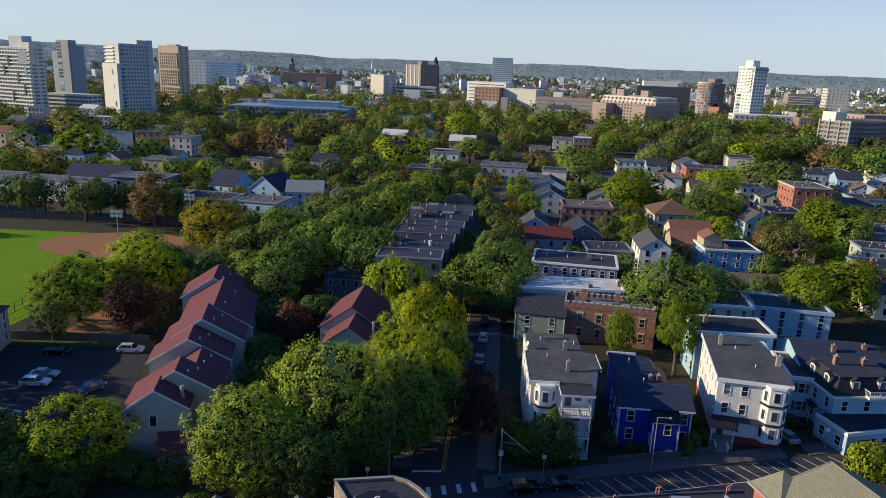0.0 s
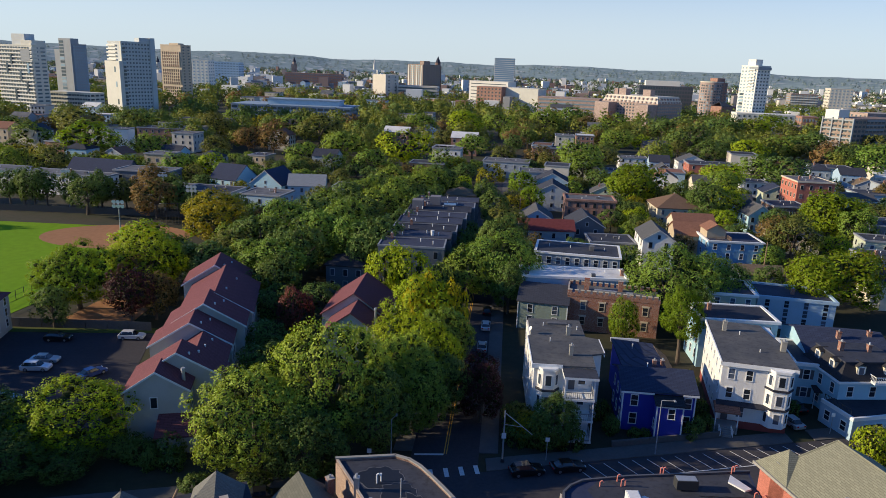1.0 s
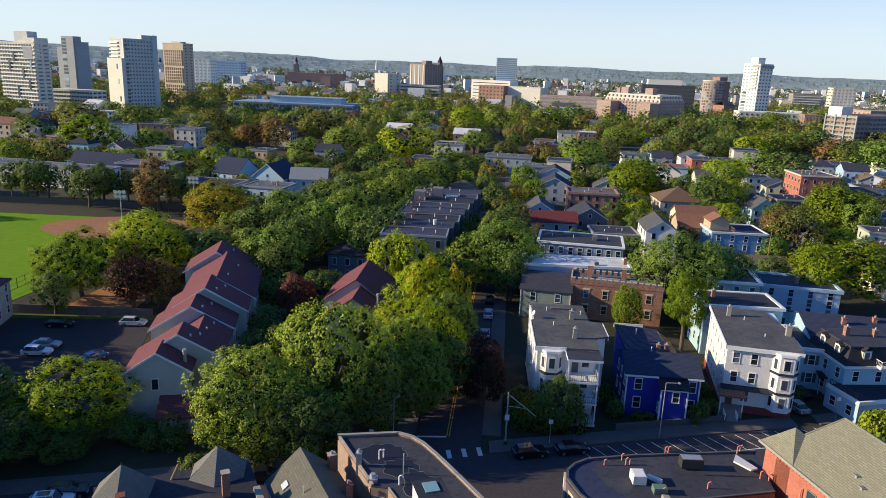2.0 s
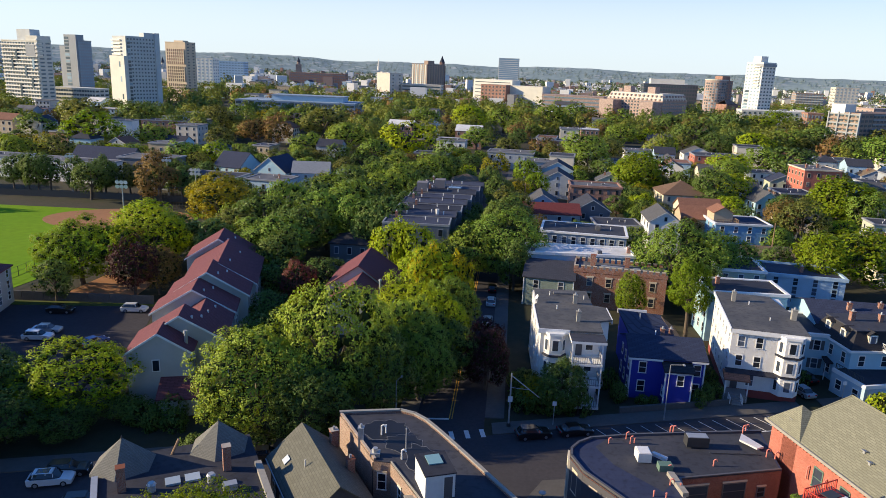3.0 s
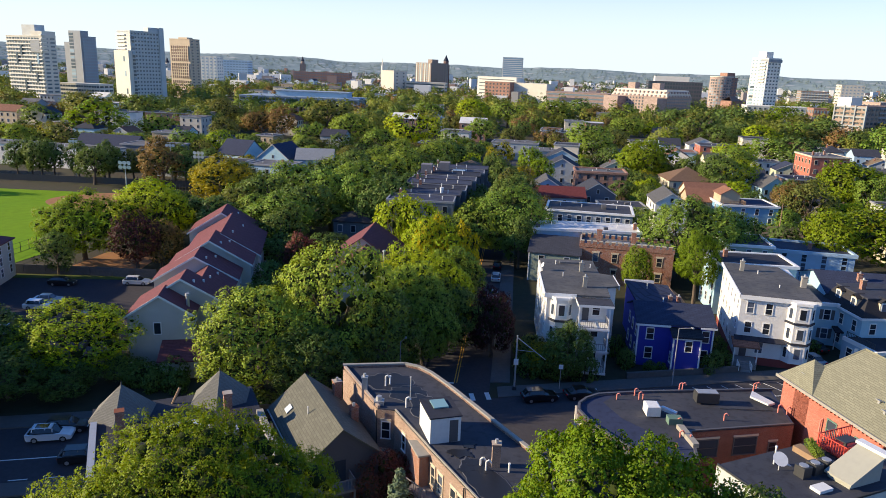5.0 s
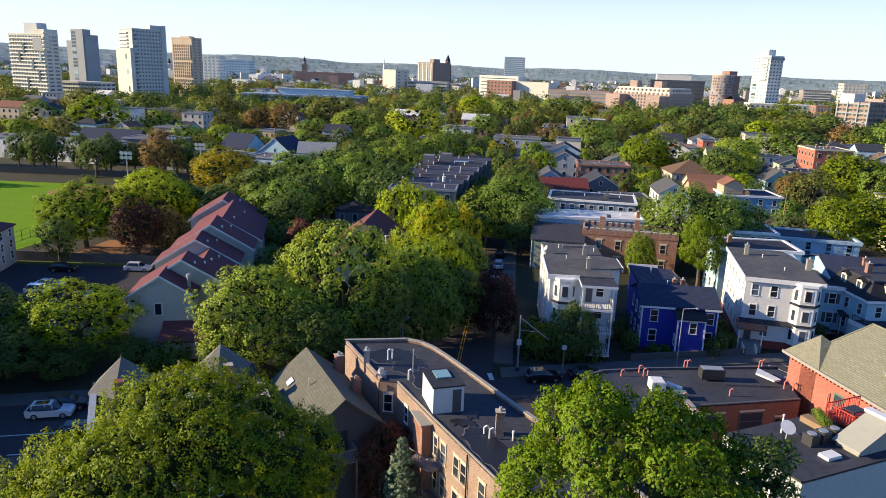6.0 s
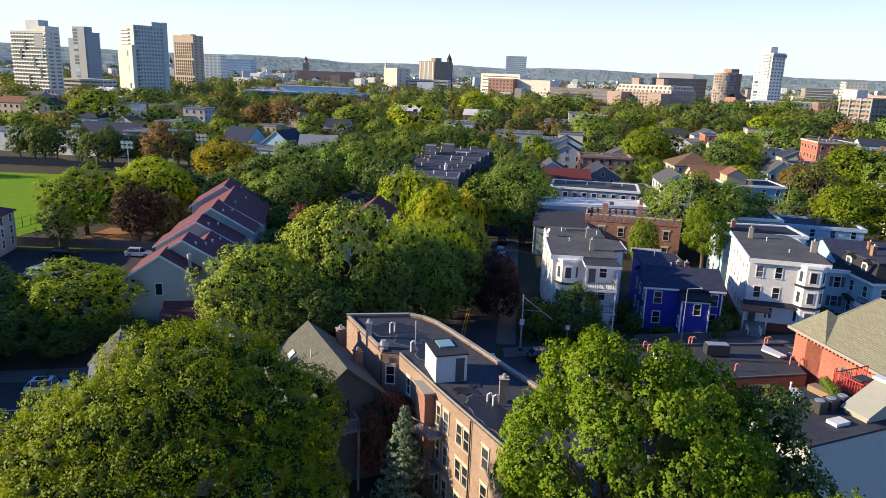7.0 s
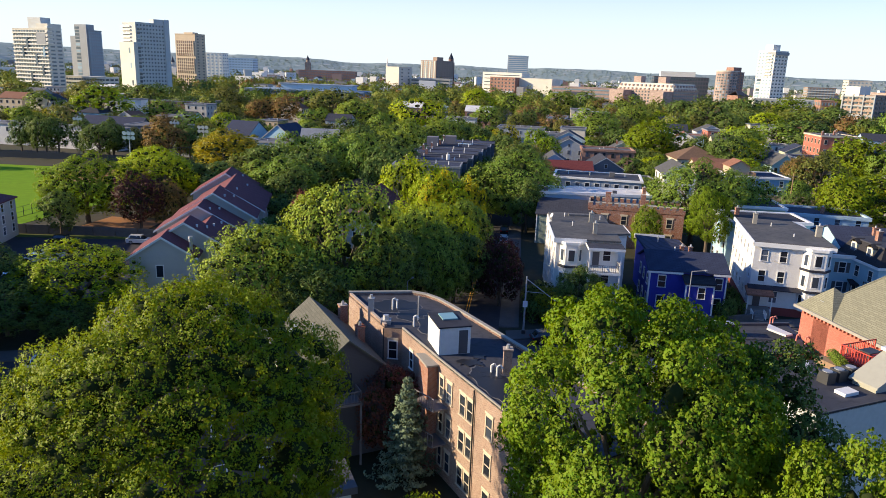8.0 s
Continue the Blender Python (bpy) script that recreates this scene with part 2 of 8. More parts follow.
# bluish base colour stands in for the sky that far panes reflect
GLASS_TOWER = glazing("tower_glass", (0.07, 0.095, 0.11), 0.2)
GLASS_BROWN = glazing("bronze_glass", (0.06, 0.035, 0.022), 0.3)
GLASS_TEAL = glazing("teal_skylight_glass", (0.1, 0.17, 0.18), 0.15)
GLASS_SKY = glazing("skylight_glass", (0.32, 0.38, 0.42), 0.2)
METAL = painted("galvanised_metal", (0.45, 0.46, 0.47), 0.5, 0.5)
METAL_DARK = painted("dark_metal", (0.06, 0.062, 0.065), 0.5, 0.3)
METAL_WHITE = painted("white_metal", (0.75, 0.75, 0.74), 0.4)
PIPE_RED = painted("salmon_pipe_paint", (0.7, 0.25, 0.2), 0.6)
WEATHERED = painted("weathered_grey_wood", (0.2, 0.19, 0.2), 0.8, 0, 0.4)
WOOD = painted("weathered_wood", (0.3, 0.2, 0.12), 0.8, 0, 0.5)
DECK_RED = painted("red_deck_paint", (0.5, 0.06, 0.04), 0.6)
COPPER_GREEN = painted("green_copper", (0.12, 0.2, 0.16), 0.7)
BARK = rough_stuff("bark", (0.11, 0.085, 0.065), (0.16, 0.13, 0.1), 5, 0.8, 0.95, 0.6)
LEAF = leafy("green_leaves", (0.19, 0.293, 0.042), (0.237, 0.303, 0.038), 0.17, 0.26)
LEAF_BRIGHT = leafy("bright_green_leaves", (0.185, 0.285, 0.016), (0.205, 0.29, 0.016), 0.2, 0.36)
LEAF_FRESH = leafy("fresh_green_leaves", (0.27, 0.375, 0.042), (0.3, 0.38, 0.04), 0.18, 0.2)
LEAF_COPPER = leafy("copper_leaves", (0.17, 0.06, 0.045), (0.2, 0.08, 0.055))
LEAF_DEEP = leafy("deep_green_leaves", (0.112, 0.182, 0.04), (0.142, 0.196, 0.036), 0.17, 0.22)
LEAF_LIME = leafy("yellow_green_leaves", (0.3, 0.41, 0.012), (0.36, 0.42, 0.011), 0.18, 0.3)
LEAF_OLIVE = leafy("green_olive_leaves", (0.18, 0.258, 0.009), (0.207, 0.268, 0.009))
LEAF_GOLD = leafy("golden_leaves", (0.27, 0.265, 0.012), (0.31, 0.26, 0.012))
LEAF_AMBER = leafy("amber_leaves", (0.55, 0.46, 0.012), (0.6, 0.47, 0.012), 0.15, 0.4)
LEAF_RUST = leafy("russet_leaves", (0.23, 0.15, 0.05), (0.19, 0.15, 0.045))
LEAF_PLUM = leafy("plum_leaves", (0.0451, 0.018, 0.0205), (0.0615, 0.0246, 0.0246))
LEAF_DULL = leafy("olive_leaves", (0.165, 0.185, 0.042), (0.19, 0.19, 0.042))
SPRUCE = leafy("blue_spruce_needles", (0.17, 0.23, 0.14), (0.2, 0.26, 0.16), 0.25, 0.1)
# dark colour of the crown hearts: painted shade between the leaves
CROWN_SHADE = rough_stuff("twigs", (0.036, 0.05, 0.014), (0.028, 0.04, 0.012), 4, 0.6, 1.0, 0.5, spec=0.1)
# greyer, bluer leaves with the haze of distance put into the colour
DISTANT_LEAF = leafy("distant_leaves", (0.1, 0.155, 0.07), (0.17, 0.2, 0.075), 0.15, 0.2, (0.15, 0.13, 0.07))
FAR_LEAF = leafy("far_leaves", (0.125, 0.185, 0.04), (0.27, 0.275, 0.042), 0.2, 0.25, (0.24, 0.14, 0.055))


def hill_woods():
    """Woods on the hills with the pale roofs of houses between; the blue-grey of haze is mixed into the colours."""
    n = Nodes("hill_woods", 1.0, spec=0.0)
    at = n.geo.outputs["Position"]
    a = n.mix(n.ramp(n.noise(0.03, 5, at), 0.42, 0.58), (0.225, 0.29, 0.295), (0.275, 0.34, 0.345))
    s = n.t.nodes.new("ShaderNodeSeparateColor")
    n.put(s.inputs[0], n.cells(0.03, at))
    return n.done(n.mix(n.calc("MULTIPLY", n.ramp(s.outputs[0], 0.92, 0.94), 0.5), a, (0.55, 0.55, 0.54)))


HILL = hill_woods()
TYRE = painted("tyre_rubber", (0.02, 0.02, 0.02), 0.85)
RIM = painted("alloy_rim", (0.5, 0.5, 0.52), 0.35, 0.8)
CAR_GLASS = glazing("car_glass", (0.015, 0.018, 0.022), 0.05)
LAMP_RED = painted("red_lens", (0.5, 0.02, 0.02), 0.2)
LAMP_CLEAR = painted("clear_lens", (0.8, 0.8, 0.8), 0.15)


def car_paint(name, c):
    n = Nodes(name, 0.3, 0.2, 0.6)
    n.b.inputs["Coat Weight"].default_value = 0.6
    return n.done(n.mix(n.calc("MULTIPLY", n.noise(3, 3), 0.2), c, shade(c, 0.7)))


PAINT_WHITE = car_paint("white_car_paint", (0.75, 0.76, 0.78))
PAINT_BLACK = car_paint("black_car_paint", (0.012, 0.012, 0.014))
PAINT_SILVER = car_paint("silver_car_paint", (0.42, 0.45, 0.48))
PAINT_BLUE = car_paint("blue_car_paint", (0.06, 0.1, 0.3))

# ---- mesh helpers ----


class Geo:
    """Collects boxes, prisms and the like, each face with a material slot, for one mesh."""

    def __init__(self):
        self.v, self.f, self.s = [], [], []

    def poly(self, pts, slot=0):
        k = len(self.v)
        self.v += [tuple(p) for p in pts]
        self.f.append(tuple(range(k, k + len(pts))))
        self.s.append(slot)
        return self

    def prism(self, pts, z0, z1, slot=0, top=None):
        """A polygon (counter-clockwise from above) raised from z0 to z1; each may be a list of heights."""
        k, n = len(self.v), len(pts)
        lo = z0 if isinstance(z0, (list, tuple)) else [z0] * n
        hi = z1 if isinstance(z1, (list, tuple)) else [z1] * n
        self.v += [(p[0], p[1], a) for p, a in zip(pts, lo)] + [(p[0], p[1], a) for p, a in zip(pts, hi)]
        self.f.append(tuple(range(k + n - 1, k - 1, -1)))
        self.f.append(tuple(range(k + n, k + 2 * n)))
        self.s += [slot, slot if top is None else top]
        for i in range(n):
            j = (i + 1) % n
            self.f.append((k + i, k + j, k + n + j, k + n + i))
            self.s.append(slot)
        return self

    def box(self, x0, y0, z0, x1, y1, z1, slot=0, top=None):
        return self.prism([(x0, y0), (x1, y0), (x1, y1), (x0, y1)], z0, z1, slot, top)

    def slab(self, pts, thick, slot=0):
        """A sloping sheet: the given upper face (counter-clockwise from above) and its thickness downwards."""
        k, n = len(self.v), len(pts)
        self.v += [tuple(p) for p in pts] + [(p[0], p[1], p[2] - thick) for p in pts]
        self.f += [tuple(range(k, k + n)), tuple(range(k + 2 * n - 1, k + n - 1, -1))]
        self.s += [slot, slot]
        for i in range(n):
            j = (i + 1) % n
            self.f.append((k + j, k + i, k + n + i, k + n + j))
            self.s.append(slot)
        return self

    def tube(self, a, b, r0, r1=None, n=8, slot=0):
        """A tapered bar from a to b."""
        a, b = Vector(a), Vector(b)
        r1 = r0 if r1 is None else r1
        q = (b - a).to_track_quat("Z", "Y").to_matrix()
        k = len(self.v)
        for c, r in ((a, r0), (b, r1)):
            for i in range(n):
                w = 2 * math.pi * i / n
                self.v.append(tuple(c + q @ Vector((r * math.cos(w), r * math.sin(w), 0))))
        self.f += [tuple(range(k + n - 1, k - 1, -1)), tuple(range(k + n, k + 2 * n))]
        self.s += [slot, slot]
        for i in range(n):
            j = (i + 1) % n
            self.f.append((k + i, k + j, k + n + j, k + n + i))
            self.s.append(slot)
        return self

    def mesh(self, name, mats):
        me = bpy.data.meshes.new(name)
        me.from_pydata(self.v, [], self.f)
        for m in mats if isinstance(mats, (list, tuple)) else [mats]:
            me.materials.append(m)
        me.polygons.foreach_set("material_index", self.s)
        me.update()
        return me


def part(name, geo, mats, parent, label="", m=None):
    """One mesh object under a thing or a part. geo: a Geo, or a mesh that is shared."""
    me = geo.mesh(name, mats) if isinstance(geo, Geo) else geo
    ob = new(name, me)
    ob.parent = parent
    if m is not None:
        ob.matrix_basis = m
    return tagged(ob, label)


def thing(name, label, category, m=None, group="", kind=""):
    ob = new(name)
    ob.matrix_basis = m or Matrix()
    return tagged(ob, label, category, group, kind)


def solid(name, geo, mats, label, category, m=None, group="", kind=""):
    ob = new(name, geo.mesh(name, mats) if isinstance(geo, Geo) else geo)
    ob.matrix_basis = m or Matrix()
    return tagged(ob, label, category, group, kind)


MESHES = {}


def window_meshes(w, h, frame_mat, rail=True):
    """Frame and pane of a sash window that faces -y, its sill at z = 0."""
    key = (w, h, frame_mat.name, rail)
    if key not in MESHES:
        g, b, d = Geo(), 0.11, 0.07
        g.box(-w / 2 - b, -d, -0.02, -w / 2, 0.0, h + b).box(w / 2, -d, -0.02, w / 2 + b, 0.0, h + b)
        g.box(-w / 2, -d, h, w / 2, 0.0, h + b + 0.03).box(-w / 2 - b - 0.04, -d - 0.06, -0.1, w / 2 + b + 0.04, 0.0, -0.02)
        if rail:
            g.box(-w / 2, -0.05, h * 0.5 - 0.035, w / 2, 0.0, h * 0.5 + 0.035)
        p = Geo().box(-w / 2, -0.02, -0.02, w / 2, 0.0, h)
        MESHES[key] = g.mesh("window", frame_mat), p.mesh("pane", GLASS)
    return MESHES[key]


def far_window(w, h, frame_mat):
    key = (w, h, frame_mat.name, "far")
    if key not in MESHES:
        g = Geo().box(-w / 2 - 0.12, -0.06, -0.12, w / 2 + 0.12, 0, h + 0.12).box(-w / 2, -0.08, 0, w / 2, -0.0, h, 1)
        MESHES[key] = g.mesh("window", [frame_mat, GLASS])
    return MESHES[key]


TURN_OF = {"f": 0, "l": -90, "r": 90, "b": 180}


def face_pose(face, u, z, w, d):
    """Where a fitting sits on a face of a box w wide and d deep: u metres along it, at height z."""
    p = {"f": (u, 0), "b": (w - u, d), "l": (0, d - u), "r": (w, u)}[face]
    return pose(p[0], p[1], z, 0, 0, TURN_OF[face])


def add_window(parent, m, w=0.9, h=1.5, frame_mat=None, near=True, rail=True):
    if near:
        a, b = window_meshes(w, h, frame_mat or TRIM, rail)
        win = part("window", a, None, parent, "", m)
        part("pane", b, None, win)
    else:
        win = part("window", far_window(w, h, frame_mat or TRIM), None, parent, "", m)
    return win


def window_grid(parent, w, d, face, cols, sills, ww=0.9, wh=1.5, frame_mat=None, near=True, skip=()):
    run = w if face in "fb" else d
    for i in range(cols):
        for k, z in enumerate(sills):
            if (i, k) not in skip:
                add_window(parent, face_pose(face, run * (i + 0.5) / cols, z, w, d), ww, wh, frame_mat, near)


def chimney(parent, x, y, z0, h=1.6, s=0.6, mat=None, pots=True):
    g = Geo().box(x - s / 2, y - s / 2, z0 - 0.8, x + s / 2, y + s / 2, z0 + h, 0)
    g.box(x - s / 2 - 0.06, y - s / 2 - 0.06, z0 + h, x + s / 2 + 0.06, y + s / 2 + 0.06, z0 + h + 0.12, 0)
    ch = part("chimney", g, mat or BRICK, parent)
    if pots:
        part("chimney_pot", Geo().tube((x, y, z0 + h + 0.12), (x, y, z0 + h + 0.45), 0.16, 0.13, 8), METAL, ch)


def pipe(parent, x, y, z0, h=0.9, r=0.07, mat=None, bent=False):
    g = Geo().tube((x, y, z0 - 0.1), (x, y, z0 + h), r, r, 7)
    if bent:
        g.tube((x, y, z0 + h), (x + 0.22, y, z0 + h + 0.14), r, r, 7).tube((x + 0.22, y, z0 + h + 0.14), (x + 0.4, y, z0 + h - 0.1), r, r, 7)
    else:
        g.tube((x, y, z0 + h), (x, y, z0 + h + 0.12), r * 1.5, r * 1.3, 7)
    part("vent_pipe", g, mat or METAL_WHITE, parent)


def gable_roof(w, d, h, rise, over=0.4, along="y", thick=0.18, y0=0.0):
    """Two slopes on a box; along: the ridge's direction."""
    g = Geo()
    if along == "y":
        s = rise / (w / 2)
        e = h - over * s + thick
        a, b, r = -over, w + over, h + rise + thick
        g.slab([(a, y0 - over, e), (w / 2, y0 - over, r), (w / 2, d + over, r), (a, d + over, e)], thick)
        g.slab([(w / 2, y0 - over, r), (b, y0 - over, e), (b, d + over, e), (w / 2, d + over, r)], thick)
    else:
        s = rise / (d / 2)
        e, r = h - over * s + thick, h + rise + thick
        g.slab([(-over, -over, e), (w + over, -over, e), (w + over, d / 2, r), (-over, d / 2, r)], thick)
        g.slab([(-over, d / 2, r), (w + over, d / 2, r), (w + over, d + over, e), (-over, d + over, e)], thick)
    return g


def hip_roof(w, d, h, rise, over=0.4):
    g, o = Geo(), over
    z = h
    if w >= d:
        a, b = (d / 2, d / 2, h + rise), (w - d / 2, d / 2, h + rise)
        if w - d < 0.1:
            a = b = (w / 2, d / 2, h + rise)
    else:
        a, b = (w / 2, w / 2, h + rise), (w / 2, d - w / 2, h + rise)
    c = [(-o, -o, z), (w + o, -o, z), (w + o, d + o, z), (-o, d + o, z)]
    if w >= d:
        g.poly([c[0], c[1], b, a]).poly([c[1], c[2], b]).poly([c[2], c[3], a, b]).poly([c[3], c[0], a])
    else:
        g.poly([c[0], c[1], a]).poly([c[1], c[2], b, a]).poly([c[2], c[3], b]).poly([c[3], c[0], a, b])
    g.prism([p[:2] for p in c], z - 0.22, z)
    return g


def house_walls(w, d, h, roof, rise, z0=-0.4):
    g = Geo()
    if roof == "gable_y":
        k = [(0, 0, z0), (w, 0, z0), (w, 0, h), (w / 2, 0, h + rise), (0, 0, h)]
        q = [(x, d, z) for x, _, z in k]
        g.poly(k).poly(q[::-1])
        for i in range(5):
            j = (i + 1) % 5
            g.poly([k[j], k[i], q[i], q[j]])
    elif roof == "gable_x":
        k = [(0, 0, z0), (0, 0, h), (0, d / 2, h + rise), (0, d, h), (0, d, z0)]
        q = [(w, y, z) for _, y, z in k]
        g.poly(k).poly(q[::-1])
        for i in range(5):
            j = (i + 1) % 5
            g.poly([k[j], k[i], q[i], q[j]])
    else:
        g.box(0, 0, z0, w, d, h)
    return g


def house(x, y, w, d, rot, h, wall, roof_mat, label, roof="flat", rise=2.4, parapet=0.25, over=0.35, cols=(3, 3, 3),
          storeys=2, trim=None, win=(0.9, 1.5), near=False, chimneys=(), base=0.5, category="house", name="house",
          group="", corners=False, lowest=1.0, back=0):
    """A building whose front-left ground corner is at x, y; w along its front, d deep, turned by rot degrees."""
    t = trim or (TRIM if near else TRIM_OLD)
    e = thing(name, label, category, pose(x, y, 0, 0, 0, rot), group)
    part("wall", house_walls(w, d, h, roof, rise), wall, e)
    if roof == "flat":
        g = Geo().box(-over * 0.3, -over * 0.3, h, w + over * 0.3, d + over * 0.3, h + 0.06)
        rf = part("roof", g, roof_mat, e)
        if parapet:
            a, b = -over, 0.22
            g = Geo().box(a, a, h - 0.25, w - a, b, h + parapet).box(a, d - b, h - 0.25, w - a, d - a, h + parapet)
            g.box(a, b, h - 0.25, b, d - b, h + parapet).box(w - b, b, h - 0.25, w - a, d - b, h + parapet)
            part("cornice", g, t if near or trim else TRIM_GREY, rf)
        if name in ("house", "brick_flats") and not near:
            q = (x * 0.37 + y * 0.11) % 1.0
            for u, v, z in ((0.2 + 0.2 * q, 0.3, 0.5), (0.7, 0.35 + 0.3 * q, 0.7), (0.45, 0.75, 0.45)):
                pipe(e, u * w, v * d, h, z, 0.09)
            part("roof_hatch", Geo().box(w * (0.5 + 0.2 * q), d * 0.5, h, w * (0.5 + 0.2 * q) + 1.1, d * 0.5 + 0.9, h + 0.6), TAR_PALE, e)
    elif roof == "hip":
        part("roof", hip_roof(w, d, h, rise, over), roof_mat, e)
    elif roof == "gable_y":
        rf = part("roof", gable_roof(w, d, h, rise, over, "y"), roof_mat, e)
        g, s = Geo(), rise / (w / 2)
        for side in (-1, 1):
            p = w / 2 + side * (w / 2 + over)
            q = [(p, -over - 0.04, h - over * s - 0.08), (w / 2, -over - 0.04, h + rise - 0.08), (w / 2, -over - 0.04, h + rise + 0.2), (p, -over - 0.04, h - over * s + 0.2)]
            q = q if side < 0 else q[::-1]
            g.poly(q).poly([(u, v + 0.04, z) for u, v, z in q[::-1]])
            g.poly([q[0], q[1], (q[1][0], q[1][1] + 0.04, q[1][2]), (q[0][0], q[0][1] + 0.04, q[0][2])])
        part("verge_board", g, t, rf)
    else:
        part("roof", gable_roof(w, d, h, rise, over, "x"), roof_mat, e)
    step = (h - lowest) / storeys
    sills = [lowest + step * k + max(0.0, (step - win[1]) * 0.3) for k in range(storeys)]
    for face, n in zip("flr", cols):
        window_grid(e, w, d, face, n, sills, win[0], win[1], t, near)
    if back:
        window_grid(e, w, d, "b", back, sills, win[0], win[1], t, near)
    if roof == "gable_y" and rise > 2.2:
        add_window(e, face_pose("f", w / 2, h + 0.25, w, d), 0.7, 1.1, t, near)
    if corners:
        for k, (u, v) in enumerate(((0, 0), (w, 0), (0, d), (w, d))):
            part("corner_board", Geo().box(u - 0.09, v - 0.09, 0, u + 0.09, v + 0.09, h - 0.05), t, e)
    for u, v in chimneys:
        top = h if roof == "flat" else h + rise * 0.6
        chimney(e, u * w, v * d, top, 1.3, 0.65)
    return e

# ---- trees ----


def lump():
    """Points and triangles of a small rough ball."""
    bm = bmesh.new()
    bmesh.ops.create_icosphere(bm, subdivisions=1, radius=1.0)
    pts, tri = np.array([v.co[:] for v in bm.verts]), np.array([[v.index for v in f.verts] for f in bm.faces])
    bm.free()
    return pts, tri


BALL, BALL_TRI = lump()


def unit(v):
    return v / (np.linalg.norm(v, axis=-1, keepdims=True) + 1e-9)


def ball_points(g, n):
    """n directions spread evenly over a ball, slightly disturbed."""
    j = np.arange(n) + 0.5
    a, b = np.arccos(1 - 2 * j / n), math.pi * (1 + 5 ** 0.5) * j + g.uniform(0, 6)
    return unit(np.stack([np.cos(b) * np.sin(a), np.sin(b) * np.sin(a), np.cos(a)], 1) + g.normal(size=(n, 3)) * 0.12)


def crown_arrays(g, r, hz, lobes, size, boughs, spray, per, leaf, flat=0.85, low=1.7, gap=2.2, corners=3, reach=(0.5, 1.1), rough=0.25, peak=0.0, lie=0.5, stray=0.27, heart=1.0):
    """A crown: lobes on an ellipsoid, boughs that stand out from them, sprays of leaves on the boughs' outer sides, a
    heart in each that stands for the shade within.
    boughs: their radius as a share of r. Returns points, shading normals, triangles of the hearts and the number of
    leaves that follow them."""
    i = np.arange(lobes) + 0.5
    ph, th = np.arccos(1 - low * i / lobes), math.pi * (1 + 5 ** 0.5) * i + g.uniform(-0.5, 0.5, lobes)
    out = np.stack([np.cos(th) * np.sin(ph), np.sin(th) * np.sin(ph), np.cos(ph)], 1)
    lr = g.uniform(*size, lobes) * r
    mid = out * (1 - lr / r)[:, None] * g.uniform(0.8, 1.08, (lobes, 1)) * np.array([r, r, hz])
    mid[:, :2] *= 1 - peak * np.clip(mid[:, 2:] / hz, 0, 1)
    mid, lr, out = np.concatenate([mid, [[0, 0, 0]]]), np.concatenate([lr, [r * 0.5]]), np.concatenate([out, [[0, 0, 1.0]]])
    squash = np.array([1.0, 1.0, flat])
    # boughs
    bc, br, bo = [], [], []
    for c, rad, o in zip(mid, lr, out):
        n = max(5, int(4.2 * (rad / (boughs * r)) ** 2))
        d = ball_points(g, n)
        p = c + d * squash * (rad - boughs * r * 0.4) * g.uniform(1 - rough, 1 + rough, (n, 1))
        keep = d @ o > -0.3
        for c2, r2 in zip(mid, lr):
            if c2 is not c:
                keep &= np.linalg.norm((p - c2) / squash, axis=1) > r2 * 0.8
        bc.append(p[keep]), br.append(boughs * r * g.uniform(0.65, 1.3, keep.sum())), bo.append(unit(d[keep] * 0.6 + o * 0.7))
    bc, br, bo = np.concatenate(bc), np.concatenate(br), np.concatenate(bo)
    pts, ways = [], []
    for k in range(len(bc)):
        n = max(4, int(4 * math.pi * br[k] ** 2 / (spray * spray * gap)))
        d = ball_points(g, n)
        p = bc[k] + d * np.array([1, 1, 0.9]) * br[k] * g.uniform(0.82, 1.2, (n, 1))
        keep = d @ bo[k] > -0.25
        away = np.linalg.norm(p[:, None, :] - bc[None], axis=2) < br[None] * 0.8
        away[:, k] = False
        keep &= ~away.any(axis=1)
        pts.append(p[keep])
        ways.append(unit(d[keep] * 0.7 + bo[k] * 0.6 + np.array([0, 0, 0.1])))
    p, w = np.concatenate(pts), np.concatenate(ways)
    n = len(p)
    s = spray * g.uniform(0.6, 1.4, (n, 1, 1))
    d = unit(g.normal(size=(n, per, 3)) + w[:, None, :] * 0.75)
    at = (p[:, None, :] + d * s * g.uniform(*reach, (n, per, 1))).reshape(-1, 3)
    q = unit((d * 0.75 + w[:, None, :] * lie + g.normal(size=d.shape) * stray).reshape(-1, 3))
    q *= np.where(np.sum(q * np.repeat(w, per, axis=0), axis=1) < 0, -1.0, 1.0)[:, None]
    a = unit(np.cross(q, g.normal(size=q.shape)))
    b = np.cross(q, a)
    h = (leaf * g.uniform(0.6, 1.25, len(at)) / 2)[:, None]
    if corners == 3:
        v1 = np.stack([at - a * h, at + a * h * 0.6 - b * h * 0.8 + q * h * 0.2, at + a * h * 0.6 + b * h * 0.8], 1)
    else:
        v1 = np.stack([at - a * h, at - b * h * 0.72 + q * h * 0.25, at + a * h, at + b * h * 0.72 + q * h * 0.25], 1)
    s1 = np.repeat((d * 0.6 + w[:, None, :] * 0.85 + g.normal(size=d.shape) * 0.15).reshape(-1, 3), corners, axis=0)
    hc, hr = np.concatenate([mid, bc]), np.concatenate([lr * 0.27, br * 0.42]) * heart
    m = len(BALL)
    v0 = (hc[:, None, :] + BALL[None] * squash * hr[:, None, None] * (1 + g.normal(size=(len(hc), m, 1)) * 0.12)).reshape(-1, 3)
